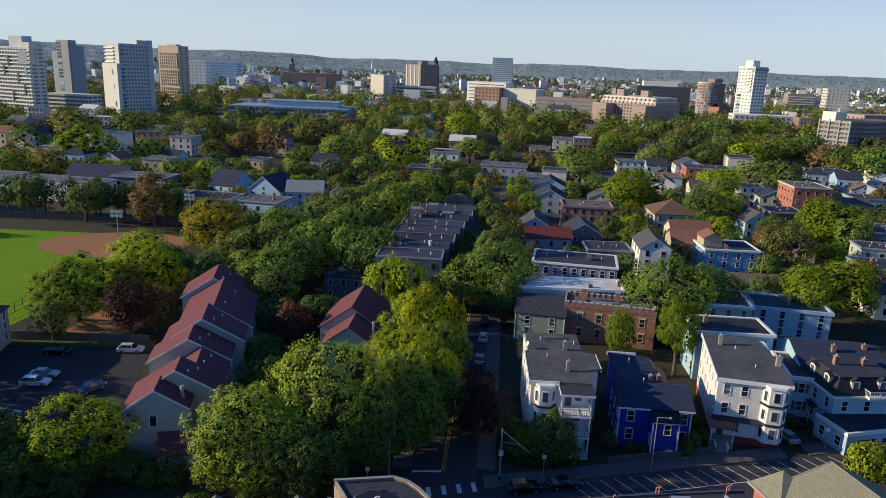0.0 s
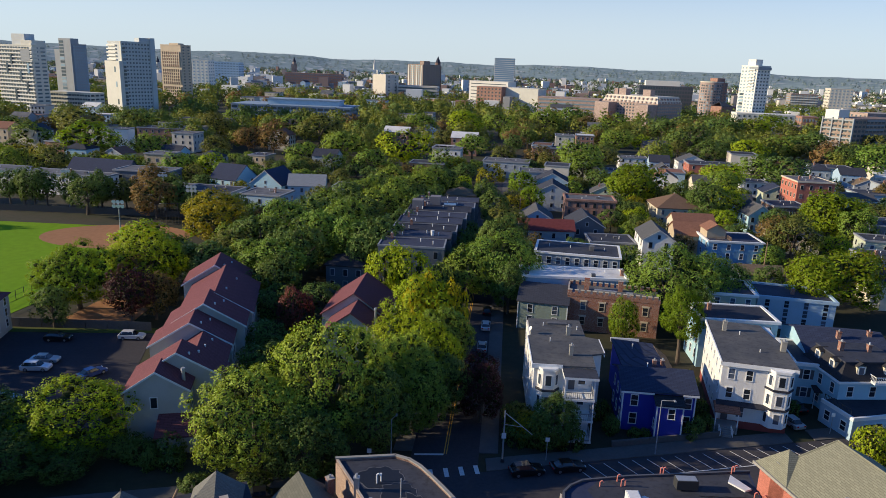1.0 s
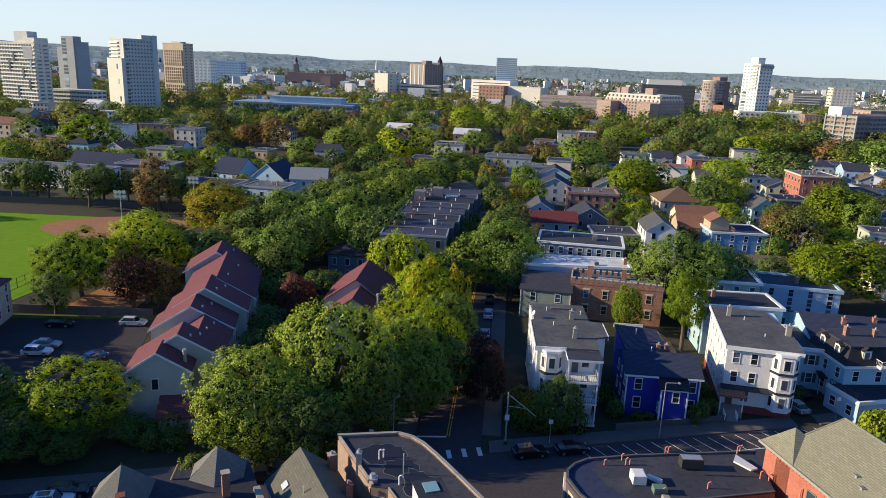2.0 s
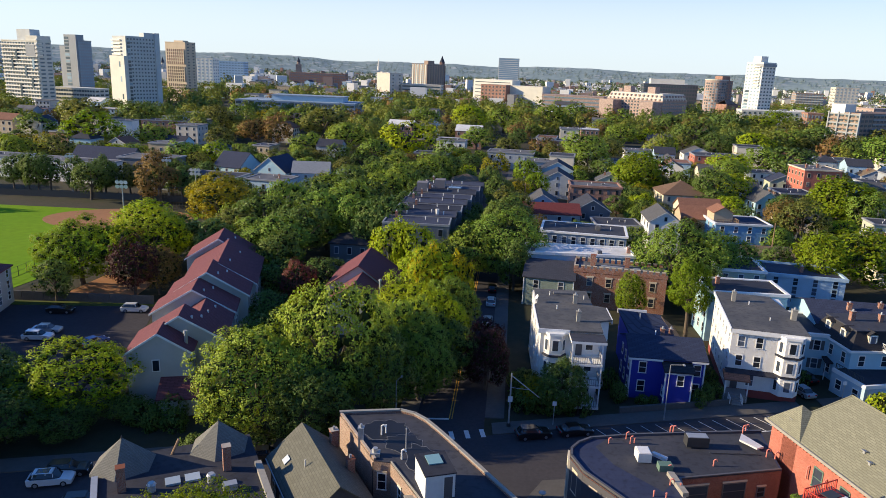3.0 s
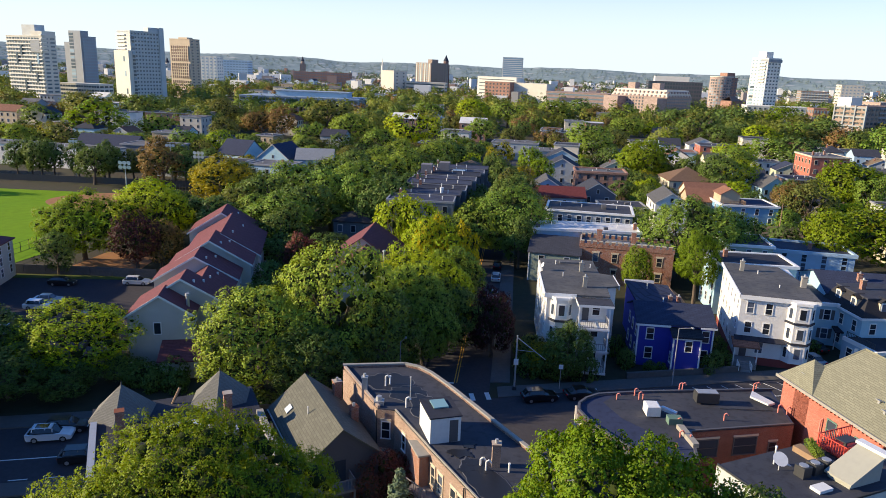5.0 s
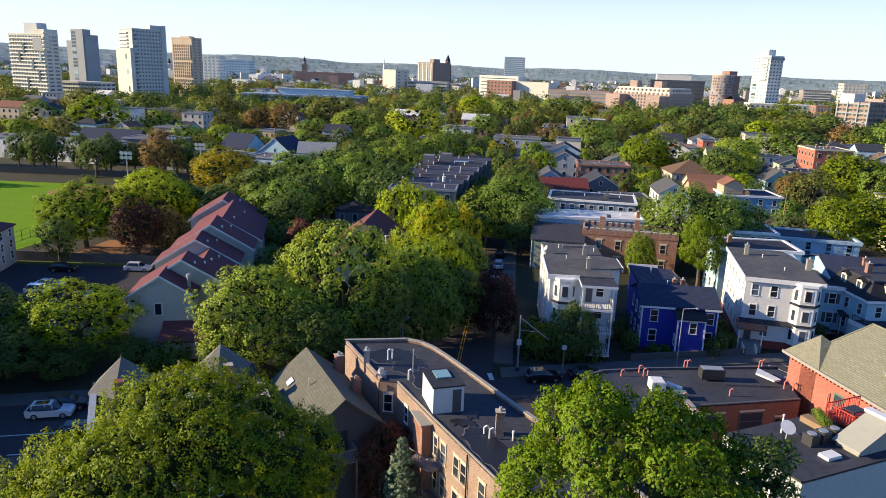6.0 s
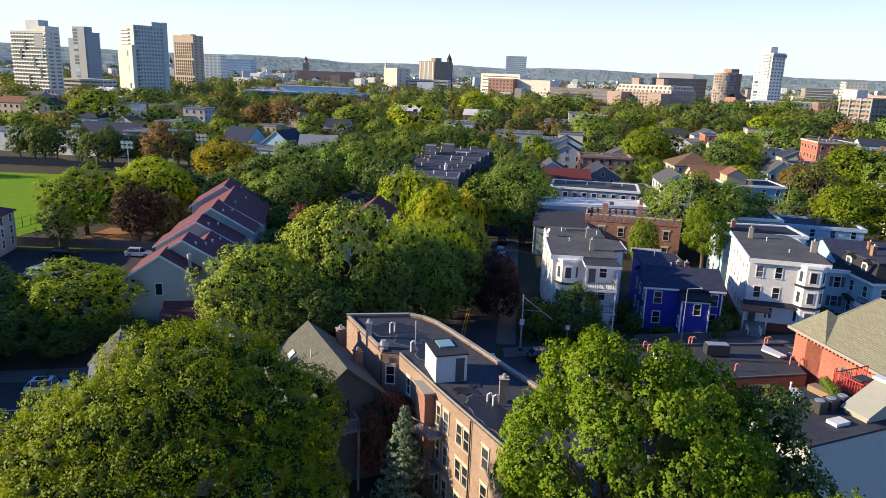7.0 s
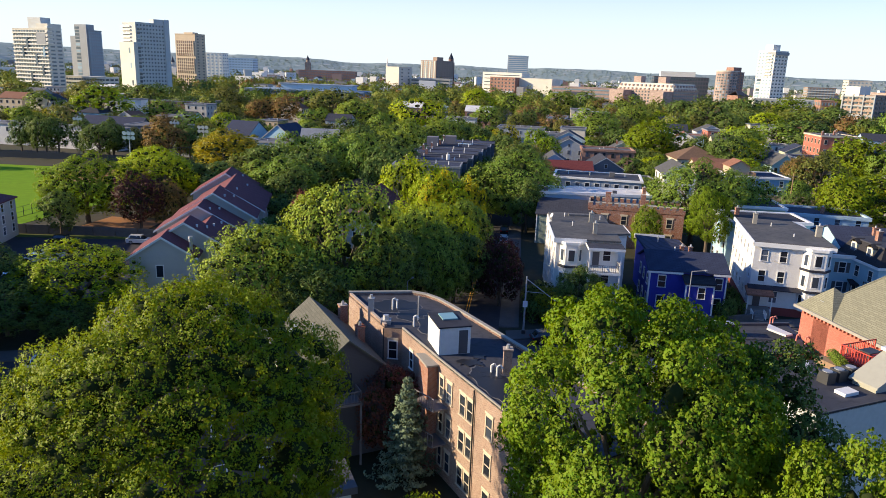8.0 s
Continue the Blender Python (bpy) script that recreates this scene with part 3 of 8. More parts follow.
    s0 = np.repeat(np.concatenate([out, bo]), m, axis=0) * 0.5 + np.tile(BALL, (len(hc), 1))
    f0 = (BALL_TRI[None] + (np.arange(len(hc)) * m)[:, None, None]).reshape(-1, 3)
    return np.concatenate([v0, v1.reshape(-1, 3)]), unit(np.concatenate([s0, s1])), f0, len(at)


def foliage_mesh(name, crowns, mat, corners=3, heart=None):
    """One mesh out of crowns (points, normals, heart triangles, leaves); each tree's own tone is kept for the colour."""
    co, nor, loops, start, tone, kind = [], [], [], [], [], []
    base = edge = 0
    for k, (v, s, f, leaves) in enumerate(crowns):
        hearts = len(v) - leaves * corners
        co.append(v), nor.append(s), tone.append(np.full(len(v), (k * 0.6180339 + 0.11 * (k % 7)) % 1.0))
        loops += [f.reshape(-1) + base, base + hearts + np.arange(leaves * corners)]
        start += [edge + np.arange(len(f)) * 3, edge + f.size + np.arange(leaves) * corners]
        kind += [np.ones(len(f)), np.zeros(leaves)]
        base, edge = base + len(v), edge + f.size + leaves * corners
    me = bpy.data.meshes.new(name)
    co, loops, start = np.concatenate(co), np.concatenate(loops), np.concatenate(start)
    me.vertices.add(len(co))
    me.vertices.foreach_set("co", co.astype(np.float32).ravel())
    me.loops.add(len(loops))
    me.loops.foreach_set("vertex_index", loops.astype(np.int32))
    me.polygons.add(len(start))
    me.polygons.foreach_set("loop_start", start.astype(np.int32))
    me.polygons.foreach_set("use_smooth", np.ones(len(start), dtype=bool))
    me.attributes.new("tone", "FLOAT", "POINT").data.foreach_set("value", np.concatenate(tone).astype(np.float32))
    me.materials.append(mat)
    # hearts take the painted shade colour unless a leaf colour is passed
    me.materials.append(heart or CROWN_SHADE)
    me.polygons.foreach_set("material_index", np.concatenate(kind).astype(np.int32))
    me.update(calc_edges=True)
    me.normals_split_custom_set_from_vertices(np.concatenate(nor))
    return me


def leaf_mesh(name, pts, nor, size, g, mat):
    """Single sprays of needles as small folded quads."""
    n = len(pts)
    nor = unit(nor)
    a = unit(np.cross(nor, g.normal(size=(n, 3))))
    b = np.cross(nor, a)
    s = size[:, None] / 2
    v = np.stack([pts - a * s, pts - b * s * 0.62 + nor * s * 0.2, pts + a * s, pts + b * s * 0.62 + nor * s * 0.2], 1).reshape(-1, 3)
    me = bpy.data.meshes.new(name)
    me.vertices.add(4 * n)
    me.vertices.foreach_set("co", v.astype(np.float32).ravel())
    me.loops.add(4 * n)
    me.loops.foreach_set("vertex_index", np.arange(4 * n, dtype=np.int32))
    me.polygons.add(n)
    me.polygons.foreach_set("loop_start", np.arange(0, 4 * n, 4, dtype=np.int32))
    me.materials.append(mat)
    me.update(calc_edges=True)
    return me


def trunk_mesh(seed, h, r, zc, hz):
    """Tapered trunk, limbs that fork into the crown."""
    g, rng = Geo(), random.Random(seed)
    t = 0.022 * h + 0.06
    z1 = zc - hz * 0.45
    lean = (rng.uniform(-0.3, 0.3), rng.uniform(-0.3, 0.3))
    g.tube((0, 0, -0.3), (lean[0] * 0.4, lean[1] * 0.4, z1 * 0.5), t * 1.25, t * 0.95, 9)
    g.tube((lean[0] * 0.4, lean[1] * 0.4, z1 * 0.5), (*lean, z1), t * 0.95, t * 0.75, 9)
    n = 6
    for k in range(n):
        w = 2 * math.pi * (k + rng.uniform(-0.3, 0.3)) / n
        q = rng.uniform(0.45, 0.7) * r
        m = (lean[0] + math.cos(w) * q * 0.5, lean[1] + math.sin(w) * q * 0.5, z1 + hz * rng.uniform(0.25, 0.5))
        e = (lean[0] + math.cos(w) * q, lean[1] + math.sin(w) * q, m[2] + hz * rng.uniform(0.2, 0.55))
        g.tube((*lean, z1 - 0.4), m, t * 0.5, t * 0.33, 6).tube(m, e, t * 0.33, t * 0.1, 5)
        w += rng.uniform(-0.9, 0.9)
        g.tube(m, (m[0] + math.cos(w) * q * 0.5, m[1] + math.sin(w) * q * 0.5, m[2] + hz * 0.35), t * 0.25, t * 0.08, 5)
    g.tube((*lean, z1 - 0.2), (lean[0] * 1.3, lean[1] * 1.3, zc + hz * 0.5), t * 0.7, t * 0.2, 7)
    return g.mesh("trunk", BARK)


# detail level: height, radius, crown centre, crown half height, how many different, and the crown's lobes, sprays and leaves
LEVELS = {
    "broad": (21.0, 10.0, 12.6, 8.0, 1, dict(lobes=34, size=(0.24, 0.4), boughs=0.085, spray=0.4, per=31, leaf=0.155, flat=0.55, low=1.5, gap=2.7, reach=(0.5, 1.05), rough=0.3, peak=0.35, lie=0.3, stray=0.38, heart=1.25)),
    "huge": (20.0, 7.2, 12.0, 7.8, 1, dict(lobes=24, size=(0.26, 0.4), boughs=0.12, spray=0.34, per=24, leaf=0.185, flat=1.0, low=1.6, gap=2.2, corners=4, reach=(0.5, 1.0), rough=0.4, lie=0.25, stray=0.42, heart=0.8)),
    "tall": (20.0, 5.5, 12.0, 8.0, 2, dict(lobes=18, size=(0.28, 0.42), boughs=0.13, spray=0.34, per=20, leaf=0.185, flat=1.0, gap=2.2, corners=4, reach=(0.5, 1.0), rough=0.38, lie=0.25, stray=0.42, heart=0.8)),
    "near": (15.0, 7.0, 7.6, 7.4, 4, dict(lobes=18, size=(0.28, 0.42), boughs=0.13, spray=0.42, per=10, leaf=0.29, flat=0.95, gap=2.45, reach=(0.78, 1.05), rough=0.34)),
    "mid": (12.0, 5.0, 6.6, 5.4, 6, dict(lobes=9, size=(0.36, 0.52), boughs=0.19, spray=0.48, per=7, leaf=0.42, flat=0.9, gap=2.3, reach=(0.75, 1.05), rough=0.32)),
    "back": (12.0, 5.0, 6.6, 5.4, 6, dict(lobes=8, size=(0.36, 0.54), boughs=0.22, spray=0.62, per=6, leaf=0.58, flat=0.85, gap=2.3, reach=(0.75, 1.05), rough=0.32)),
}
TREE_MESHES = {}
TREE_COUNT = [0]


def tree(x, y, h, r, mat, level="mid", label="", z=0.0):
    th, tr, zc, hz, many, how = LEVELS[level]
    TREE_COUNT[0] += 1
    k = TREE_COUNT[0]
    key = (level, k % many)
    if key not in TREE_MESHES:
        seed = 11 + 7 * (k % many) + len(level)
        g = np.random.default_rng(seed)
        v, nor, f, leaves = crown_arrays(g, tr, hz, **how)
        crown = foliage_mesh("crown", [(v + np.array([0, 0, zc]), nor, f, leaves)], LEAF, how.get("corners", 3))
        TREE_MESHES[key] = trunk_mesh(seed, th, tr, zc, hz), crown
    trunk, crown = TREE_MESHES[key]
    words = {"green": "broad tree with fresh green leaves", "deep": "dense dark green deciduous tree", "yellow": "yellow-green leaved deciduous tree",
             "golden": "tree turning golden in early autumn", "russet": "tree with russet brown autumn leaves", "plum": "small ornamental tree with purple leaves",
             "olive": "tree with dull olive thinning leaves", "bright": "tree with bright sunlit green leaves", "fresh": "broad tree with fresh green leaves", "amber": "street tree with amber-yellow autumn leaves", "copper": "small tree with copper red leaves"}[mat.name.split("_")[0]]
    m = pose(x, y, z, 0, 0, (k * 137.5) % 360) @ Matrix.Diagonal((r / tr, r / tr, h / th, 1))
    e = thing("tree", label or words, "tree", m, "trees of the neighbourhood")
    part("trunk", trunk, None, e)
    c = part("crown", crown, None, e)
    c.material_slots[0].link = "OBJECT"
    c.material_slots[0].material = mat
    return e


def spruce(x, y, h, r, label):
    g = np.random.default_rng(5)
    e = thing("spruce", label, "tree", pose(x, y, 0))
    part("trunk", Geo().tube((0, 0, -0.3), (0, 0, h * 0.95), 0.2, 0.03, 8), BARK, e)
    at, way, size = [], [], []
    for k in range(17):
        z0 = h * (0.06 + 0.9 * k / 16)
        run = r * (1 - z0 / h) ** 0.8 * g.uniform(0.85, 1.12)
        many = 9 if k < 12 else 6
        for i in range(many):
            w = 2 * math.pi * (i + 0.5 * (k % 2)) / many + g.uniform(-0.25, 0.25)
            q, m = run * g.uniform(0.75, 1.12), 64
            t = g.uniform(0.08, 1.0, m) ** 0.8
            side = g.normal(size=m) * (0.16 + 0.16 * q * (1.05 - t)) * 0.8
            x0, y0 = np.cos(w) * q * t - np.sin(w) * side, np.sin(w) * q * t + np.cos(w) * side
            at.append(np.stack([x0, y0, z0 - 0.2 * q * t + 0.22 * q * t ** 3 + g.uniform(-0.12, 0.1, m)], 1))
            way.append(np.stack([np.cos(w) * t * 0.8, np.sin(w) * t * 0.8, np.full(m, 0.8)], 1) + g.normal(size=(m, 3)) * 0.35)
            size.append(0.26 * g.uniform(0.7, 1.25, m))
    part("crown", leaf_mesh("crown", np.concatenate(at), np.concatenate(way), np.concatenate(size), g, SPRUCE), None, e)


def shrub(x, y, h, r, mat, label, z=0.0):
    """A low bush of the same leaves."""
    key = ("shrub", mat.name)
    if key not in TREE_MESHES:
        g = np.random.default_rng(77)
        v, nor, f, leaves = crown_arrays(g, 1.0, 0.6, 6, (0.4, 0.55), 0.25, 0.13, 6, 0.13)
        v[:, 2] = np.abs(v[:, 2] + 0.45)
        TREE_MESHES[key] = foliage_mesh("leaves", [(v, nor, f, leaves)], mat)
    e = thing("shrub", label, "shrub", pose(x, y, z, 0, 0, (x * 57 + y * 31) % 360) @ Matrix.Diagonal((r, r, h, 1)), "shrubs in the yards")
    part("leaves", TREE_MESHES[key], None, e)
    part("stem", Geo().tube((0, 0, -0.1), (0, 0, 0.7), 0.06, 0.03, 6), BARK, e)


# ---- cars ----
CAR_SHAPES = {}


def car_meshes(kind):
    """Body, glass and wheel meshes of a car that looks along +x, its middle over the origin."""
    if kind in CAR_SHAPES:
        return CAR_SHAPES[kind]
    if kind == "suv":
        low = [(-2.3, 0.45), (-2.33, 0.95), (-2.2, 1.02), (1.0, 1.0), (1.95, 0.9), (2.27, 0.72), (2.3, 0.42)]
        top = [(-2.2, 1.0), (-1.75, 1.46), (-1.2, 1.57), (0.0, 1.56), (0.35, 1.48), (1.15, 0.97)]
    else:
        low = [(-2.3, 0.42), (-2.33, 0.85), (-2.15, 0.95), (1.05, 0.9), (1.95, 0.8), (2.28, 0.64), (2.32, 0.38)]
        top = [(-1.85, 0.94), (-1.2, 1.36), (-0.7, 1.43), (0.15, 1.42), (0.4, 1.36), (1.15, 0.88)]
    body, glass = Geo(), Geo()

    def skin(g, prof, ys, slot=0):
        """Profiles across the car joined into a closed skin."""
        k, n = len(g.v), len(prof)
        for y, dx, dz in ys:
            g.v += [(x * dx, y, (z - 0.4) * dz + 0.4) for x, z in prof]
        for j in range(len(ys) - 1):
            for i in range(n):
                a, b = k + j * n + i, k + j * n + (i + 1) % n
                g.f.append((b, a, a + n, b + n))
                g.s.append(slot)
        g.f += [tuple(range(k, k + n)), tuple(range(k + len(ys) * n - 1, k + (len(ys) - 1) * n - 1, -1))]
        g.s += [slot, slot]

    full = low + [(2.2, 0.28), (-2.2, 0.28)]
    skin(body, full, [(-0.9, 0.97, 0.97), (-0.78, 1.0, 1.0), (0.78, 1.0, 1.0), (0.9, 0.97, 0.97)])
    roof = top[1:5]
    cab = [(top[0][0], top[0][1])] + roof + [(top[5][0], top[5][1])]
    skin(glass, cab, [(-0.82, 1.0, 0.62), (-0.6, 0.985, 0.99), (0.6, 0.985, 0.99), (0.82, 1.0, 0.62)])
    z = max(p[1] for p in roof)
    body.prism([(roof[0][0] + 0.06, -0.6), (roof[3][0] - 0.05, -0.6), (roof[3][0] - 0.05, 0.6), (roof[0][0] + 0.06, 0.6)], z - 0.12, z + 0.025)
    for sy in (-1, 1):
        for x in (roof[0][0] + 0.1, -0.35, 0.4):
            body.tube((x, sy * 0.8, 0.88), (x * 0.97, sy * 0.6, z - 0.06), 0.06, 0.05, 5)
    tyre = Geo().tube((0, -0.11, 0), (0, 0.11, 0), 0.34, 0.34, 16)
    rim = Geo().tube((0, -0.125, 0), (0, 0.125, 0), 0.21, 0.21, 12)
    CAR_SHAPES[kind] = (body.mesh("body", PAINT_WHITE), glass.mesh("cabin_glass", CAR_GLASS), tyre.mesh("tyre", TYRE), rim.mesh("rim", RIM),
                        Geo().box(-0.03, -0.2, -0.07, 0.03, 0.2, 0.07).mesh("lamp", LAMP_CLEAR), Geo().box(-0.03, -0.16, -0.1, 0.03, 0.16, 0.1).mesh("lamp", LAMP_RED))
    return CAR_SHAPES[kind]


def car(x, y, rot, paint, kind, label, z=0.03):
    body, glass, tyre, rim, head, tail = car_meshes(kind)
    e = thing("car", label, "car", pose(x, y, z, 0, 0, rot), "cars of the neighbourhood")
    b = part("body", body, None, e)
    b.material_slots[0].link = "OBJECT"
    b.material_slots[0].material = paint
    part("cabin_glass", glass, None, e)
    for sx in (-1.38, 1.42):
        for sy in (-0.8, 0.8):
            t = part("wheel", tyre, None, e, "", pose(sx, sy, 0.34))
            part("rim", rim, None, t)
    for sy in (-0.62, 0.62):
        part("headlight", head, None, e, "", pose(2.24, sy, 0.68))
        part("tail_light", tail, None, e, "", pose(-2.31, sy, 0.8))
    return e


# ---- ground, streets ----
SLOPE = 0.225


def far_kerb(x):
    return 80.0 + SLOPE * (x - 5.0)


def strip(pts_left, pts_right, z0, z1):
    g = Geo()
    for i in range(len(pts_left) - 1):
        g.prism([pts_left[i], pts_right[i], pts_right[i + 1], pts_left[i + 1]][::-1], z0, z1)
    return g


g = Geo()
N = 40
ring = [(-4800 + 9600 * i / N, -4800 + 9600 * j / N) for j in range(N + 1) for i in range(N + 1)]
g.v = [(x, y, 0.0) for x, y in ring]
g.f = [(j * (N + 1) + i, j * (N + 1) + i + 1, (j + 1) * (N + 1) + i + 1, (j + 1) * (N + 1) + i) for j in range(N) for i in range(N)]
g.s = [0] * len(g.f)
solid("ground", g, YARD, "earth and patchy grass of the yards", "ground", kind="structure")

# main street, which runs across the view, and the side street and the street that leads towards the viewer
g = Geo().prism([(-140, far_kerb(-140) - 11.5), (150, far_kerb(150) - 11.5), (150, far_kerb(150)), (-140, far_kerb(-140))], -0.2, 0.02)
road_main = solid("road", g, ASPHALT, "dark worn asphalt of the main street", "road", kind="structure")


def side_x(y):
    return 2.0 + 0.095 * (y - 85.0)


g = Geo()
for y0, y1 in ((79.0, 200.0), (200.0, 420.0)):
    g.prism([(side_x(y0) - 4.6, y0), (side_x(y0) + 4.6, y0), (side_x(y1) + 4.6, y1), (side_x(y1) - 4.6, y1)], -0.2, 0.024)
solid("road", g, ASPHALT, "dark asphalt side street between parked cars", "road", kind="structure")
g = Geo().prism([(26.0, 26.0), (34.0, 30.0), (17.8, 54.0), (12.5, 62.5), (12.5, 71.0), (2.0, 70.0), (4.0, 64.0), (12.0, 49.5)], -0.2, 0.028)
solid("road", g, ASPHALT, "asphalt street leading down between brick buildings", "road", kind="structure")
# pavements with kerbs
g = Geo()
for x0, x1 in ((-140, -4.2), (7.4, 52.8), (56.4, 150)):
    g.prism([(x0, far_kerb(x0)), (x1, far_kerb(x1)), (x1, far_kerb(x1) + 3.0), (x0, far_kerb(x0) + 3.0)], -0.2, 0.15)
solid("pavement", g, CONCRETE, "grey concrete pavement with granite kerb", "pavement", kind="structure")
g = Geo()
for s in (-1, 1):
    a, b = sorted((s * 4.6, s * 7.2))
    for y0, y1 in ((85.0, 200.0), (200.0, 420.0)):
        g.prism([(side_x(y0) + a, y0), (side_x(y0) + b, y0), (side_x(y1) + b, y1), (side_x(y1) + a, y1)], -0.2, 0.145)
solid("pavement", g, CONCRETE, "narrow concrete pavement along the side street", "pavement", kind="structure")
g = Geo()
g.prism([(-60, far_kerb(-60) - 14.0), (-2, far_kerb(-2) - 13.6), (-1, far_kerb(-1) - 11.5), (-60, far_kerb(-60) - 11.5)], -0.2, 0.15)
g.prism([(17.5, 70.0), (60, far_kerb(60) - 14.4), (60, far_kerb(60) - 11.5), (17.0, far_kerb(17) - 11.5)], -0.2, 0.15)
g.prism([(10.0, 66.5), (11.5, 62.0), (14.5, 62.0), (14.3, 66.0), (15.5, 68.2), (17.5, 70.0), (17.0, far_kerb(17) - 11.5), (12.5, 70.5)], -0.2, 0.155)
solid("pavement", g, CONCRETE, "concrete pavement in front of the brick shops", "pavement", kind="structure")

# painted markings
g = Geo()
for k in range(5):
    x = -2.1 + 2.0 * k
    y = far_kerb(x) + 0.6
    g.prism([(x, y - 0.9), (x + 0.6, y - 0.8), (x + 0.35, y + 1.2), (x - 0.25, y + 1.1)], 0.02, 0.036)
g.prism([(side_x(84.2) - 4.2, 84.0), (side_x(84.2) - 0.2, 84.2), (side_x(84.2) - 0.2, 84.6), (side_x(84.2) - 4.2, 84.4)], 0.02, 0.036)
x0, x1 = 19.0, 62.0
g.prism([(x0, far_kerb(x0) - 4.6), (x1, far_kerb(x1) - 4.6), (x1, far_kerb(x1) - 4.45), (x0, far_kerb(x0) - 4.45)], 0.02, 0.034)
for k in range(20):
    x = x0 + k * 2.1
    g.prism([(x + 2.4, far_kerb(x + 2.4) - 4.5), (x + 2.51, far_kerb(x + 2.4) - 4.5), (x + 0.3, far_kerb(x) - 0.5), (x + 0.19, far_kerb(x) - 0.5)], 0.02, 0.034)
for k in range(9):
    x = -64 + 3.2 * k
    g.prism([(x, far_kerb(x) - 11.0), (x + 1.7, far_kerb(x + 1.7) - 11.0), (x + 1.7, far_kerb(x + 1.7) - 10.85), (x, far_kerb(x) - 10.85)], 0.02, 0.034)
g.prism([(-70, far_kerb(-70) - 7.0), (-35, far_kerb(-35) - 7.0), (-35, far_kerb(-35) - 6.85), (-70, far_kerb(-70) - 6.85)], 0.02, 0.034)
part("road_marking", g, ROADPAINT, road_main, "worn white crossing bars and parking bays")
g = Geo()
for o in (-0.17, 0.17):
    g.prism([(side_x(84.5) + o - 0.06, 84.5), (side_x(84.5) + o + 0.06, 84.5), (side_x(160) + o + 0.06, 160), (side_x(160) + o - 0.06, 160)], 0.02, 0.038)
part("centre_line", g, YELLOWPAINT, road_main, "double yellow centre line")

# playing field with its dirt infield, and the parking lot
g = Geo().prism([(-330, 140), (-86, 128), (-71, 207), (-330, 215)], -0.2, 0.05)
solid("playing_field", g, GRASS, "bright green mown grass of a playing field", "lawn", kind="structure")
g = Geo()
g.prism([(-91 + 24 * math.cos(w) * (1.0 if math.cos(w) < 0 else 0.75), 196 + 14.5 * math.sin(w)) for w in [2 * math.pi * i / 40 for i in range(40)]], -0.1, 0.06)
solid("infield", g, DIRT, "reddish-brown dirt infield of a ball field", "infield", kind="structure")
g = Geo().prism([(-90, 88), (-46, 88), (-53.5, 123.5), (-90, 121)], -0.2, 0.03)
solid("parking_lot", g, OLD_ASPHALT, "worn asphalt parking lot beside the flats", "parking lot", kind="structure")
g = Geo().prism([(-90, 121), (-53.5, 123.5), (-53.8, 126), (-90, 123)], -0.2, 0.1)
solid("verge", g, GRASS_EDGE, "strip of sunlit grass beside the lot", "grass", kind="structure")
g = Geo().prism([(-74, 128), (-60, 128), (-60, 140), (-72, 142)], -0.2, 0.06)
solid("bare_patch", g, DIRT, "bare sandy earth under the park trees", "ground", kind="structure")

# ---- the near buildings ----


def railing(parent, x0, y0, x1, y1, z, h=1.0, mat=None, step=0.28):
    """Top and bottom rail with balusters and posts between."""
    run = math.hypot(x1 - x0, y1 - y0)
    n = max(2, int(run / step))
    a = math.atan2(y1 - y0, x1 - x0)
    px, py = -math.sin(a) * 0.035, math.cos(a) * 0.035
    for zz, t, name in ((z + h - 0.07, 0.08, "top_rail"), (z + 0.08, 0.06, "bottom_rail")):
        part(name, Geo().prism([(x0 - px, y0 - py), (x1 - px, y1 - py), (x1 + px, y1 + py), (x0 + px, y0 + py)], zz, zz + t), mat or TRIM, parent)
    thin = Geo().box(-0.02, -0.02, 0, 0.02, 0.02, h - 0.05).mesh("baluster", mat or TRIM)
    thick = Geo().box(-0.045, -0.045, 0, 0.045, 0.045, h + 0.02).mesh("post", mat or TRIM)
    for i in range(n + 1):
        x, y = x0 + (x1 - x0) * i / n, y0 + (y1 - y0) * i / n
        part("baluster" if i % 6 else "post", thin if i % 6 else thick, None, parent, "", pose(x, y, z))


def bay(parent, x, w, depth, z0, z1, wall, bands, sills, roof_mat, trim=None, wh=1.5):
    """A three-sided bay on the front, with a window in each side on each storey and skirts between storeys."""
    p = [(x, 0.05), (x + depth * 0.8, -depth), (x + w - depth * 0.8, -depth), (x + w, 0.05)]
    b = part("bay", Geo().prism(p, z0, z1), wall, parent)
    o = 0.18
    q = [(x - o, 0.02), (x + depth * 0.8 - o * 0.6, -depth - o), (x + w - depth * 0.8 + o * 0.6, -depth - o), (x + w + o, 0.02)]
    for z in bands:
        part("skirt_roof", Geo().prism(q, z, z + 0.3), roof_mat, b)
    part("bay_cornice", Geo().prism(q, z1 - 0.25, z1 + 0.1), trim or TRIM, b)
    for z in sills:
        for (ax, ay), (bx, by), ww in ((p[0], p[1], 0.5), (p[1], p[2], 0.78), (p[2], p[3], 0.5)):
            ang = math.degrees(math.atan2(by - ay, bx - ax))
            part("window", far_window(ww, wh, trim or TRIM), None, b, "", pose((ax + bx) / 2, (ay + by) / 2, z, 0, 0, ang))


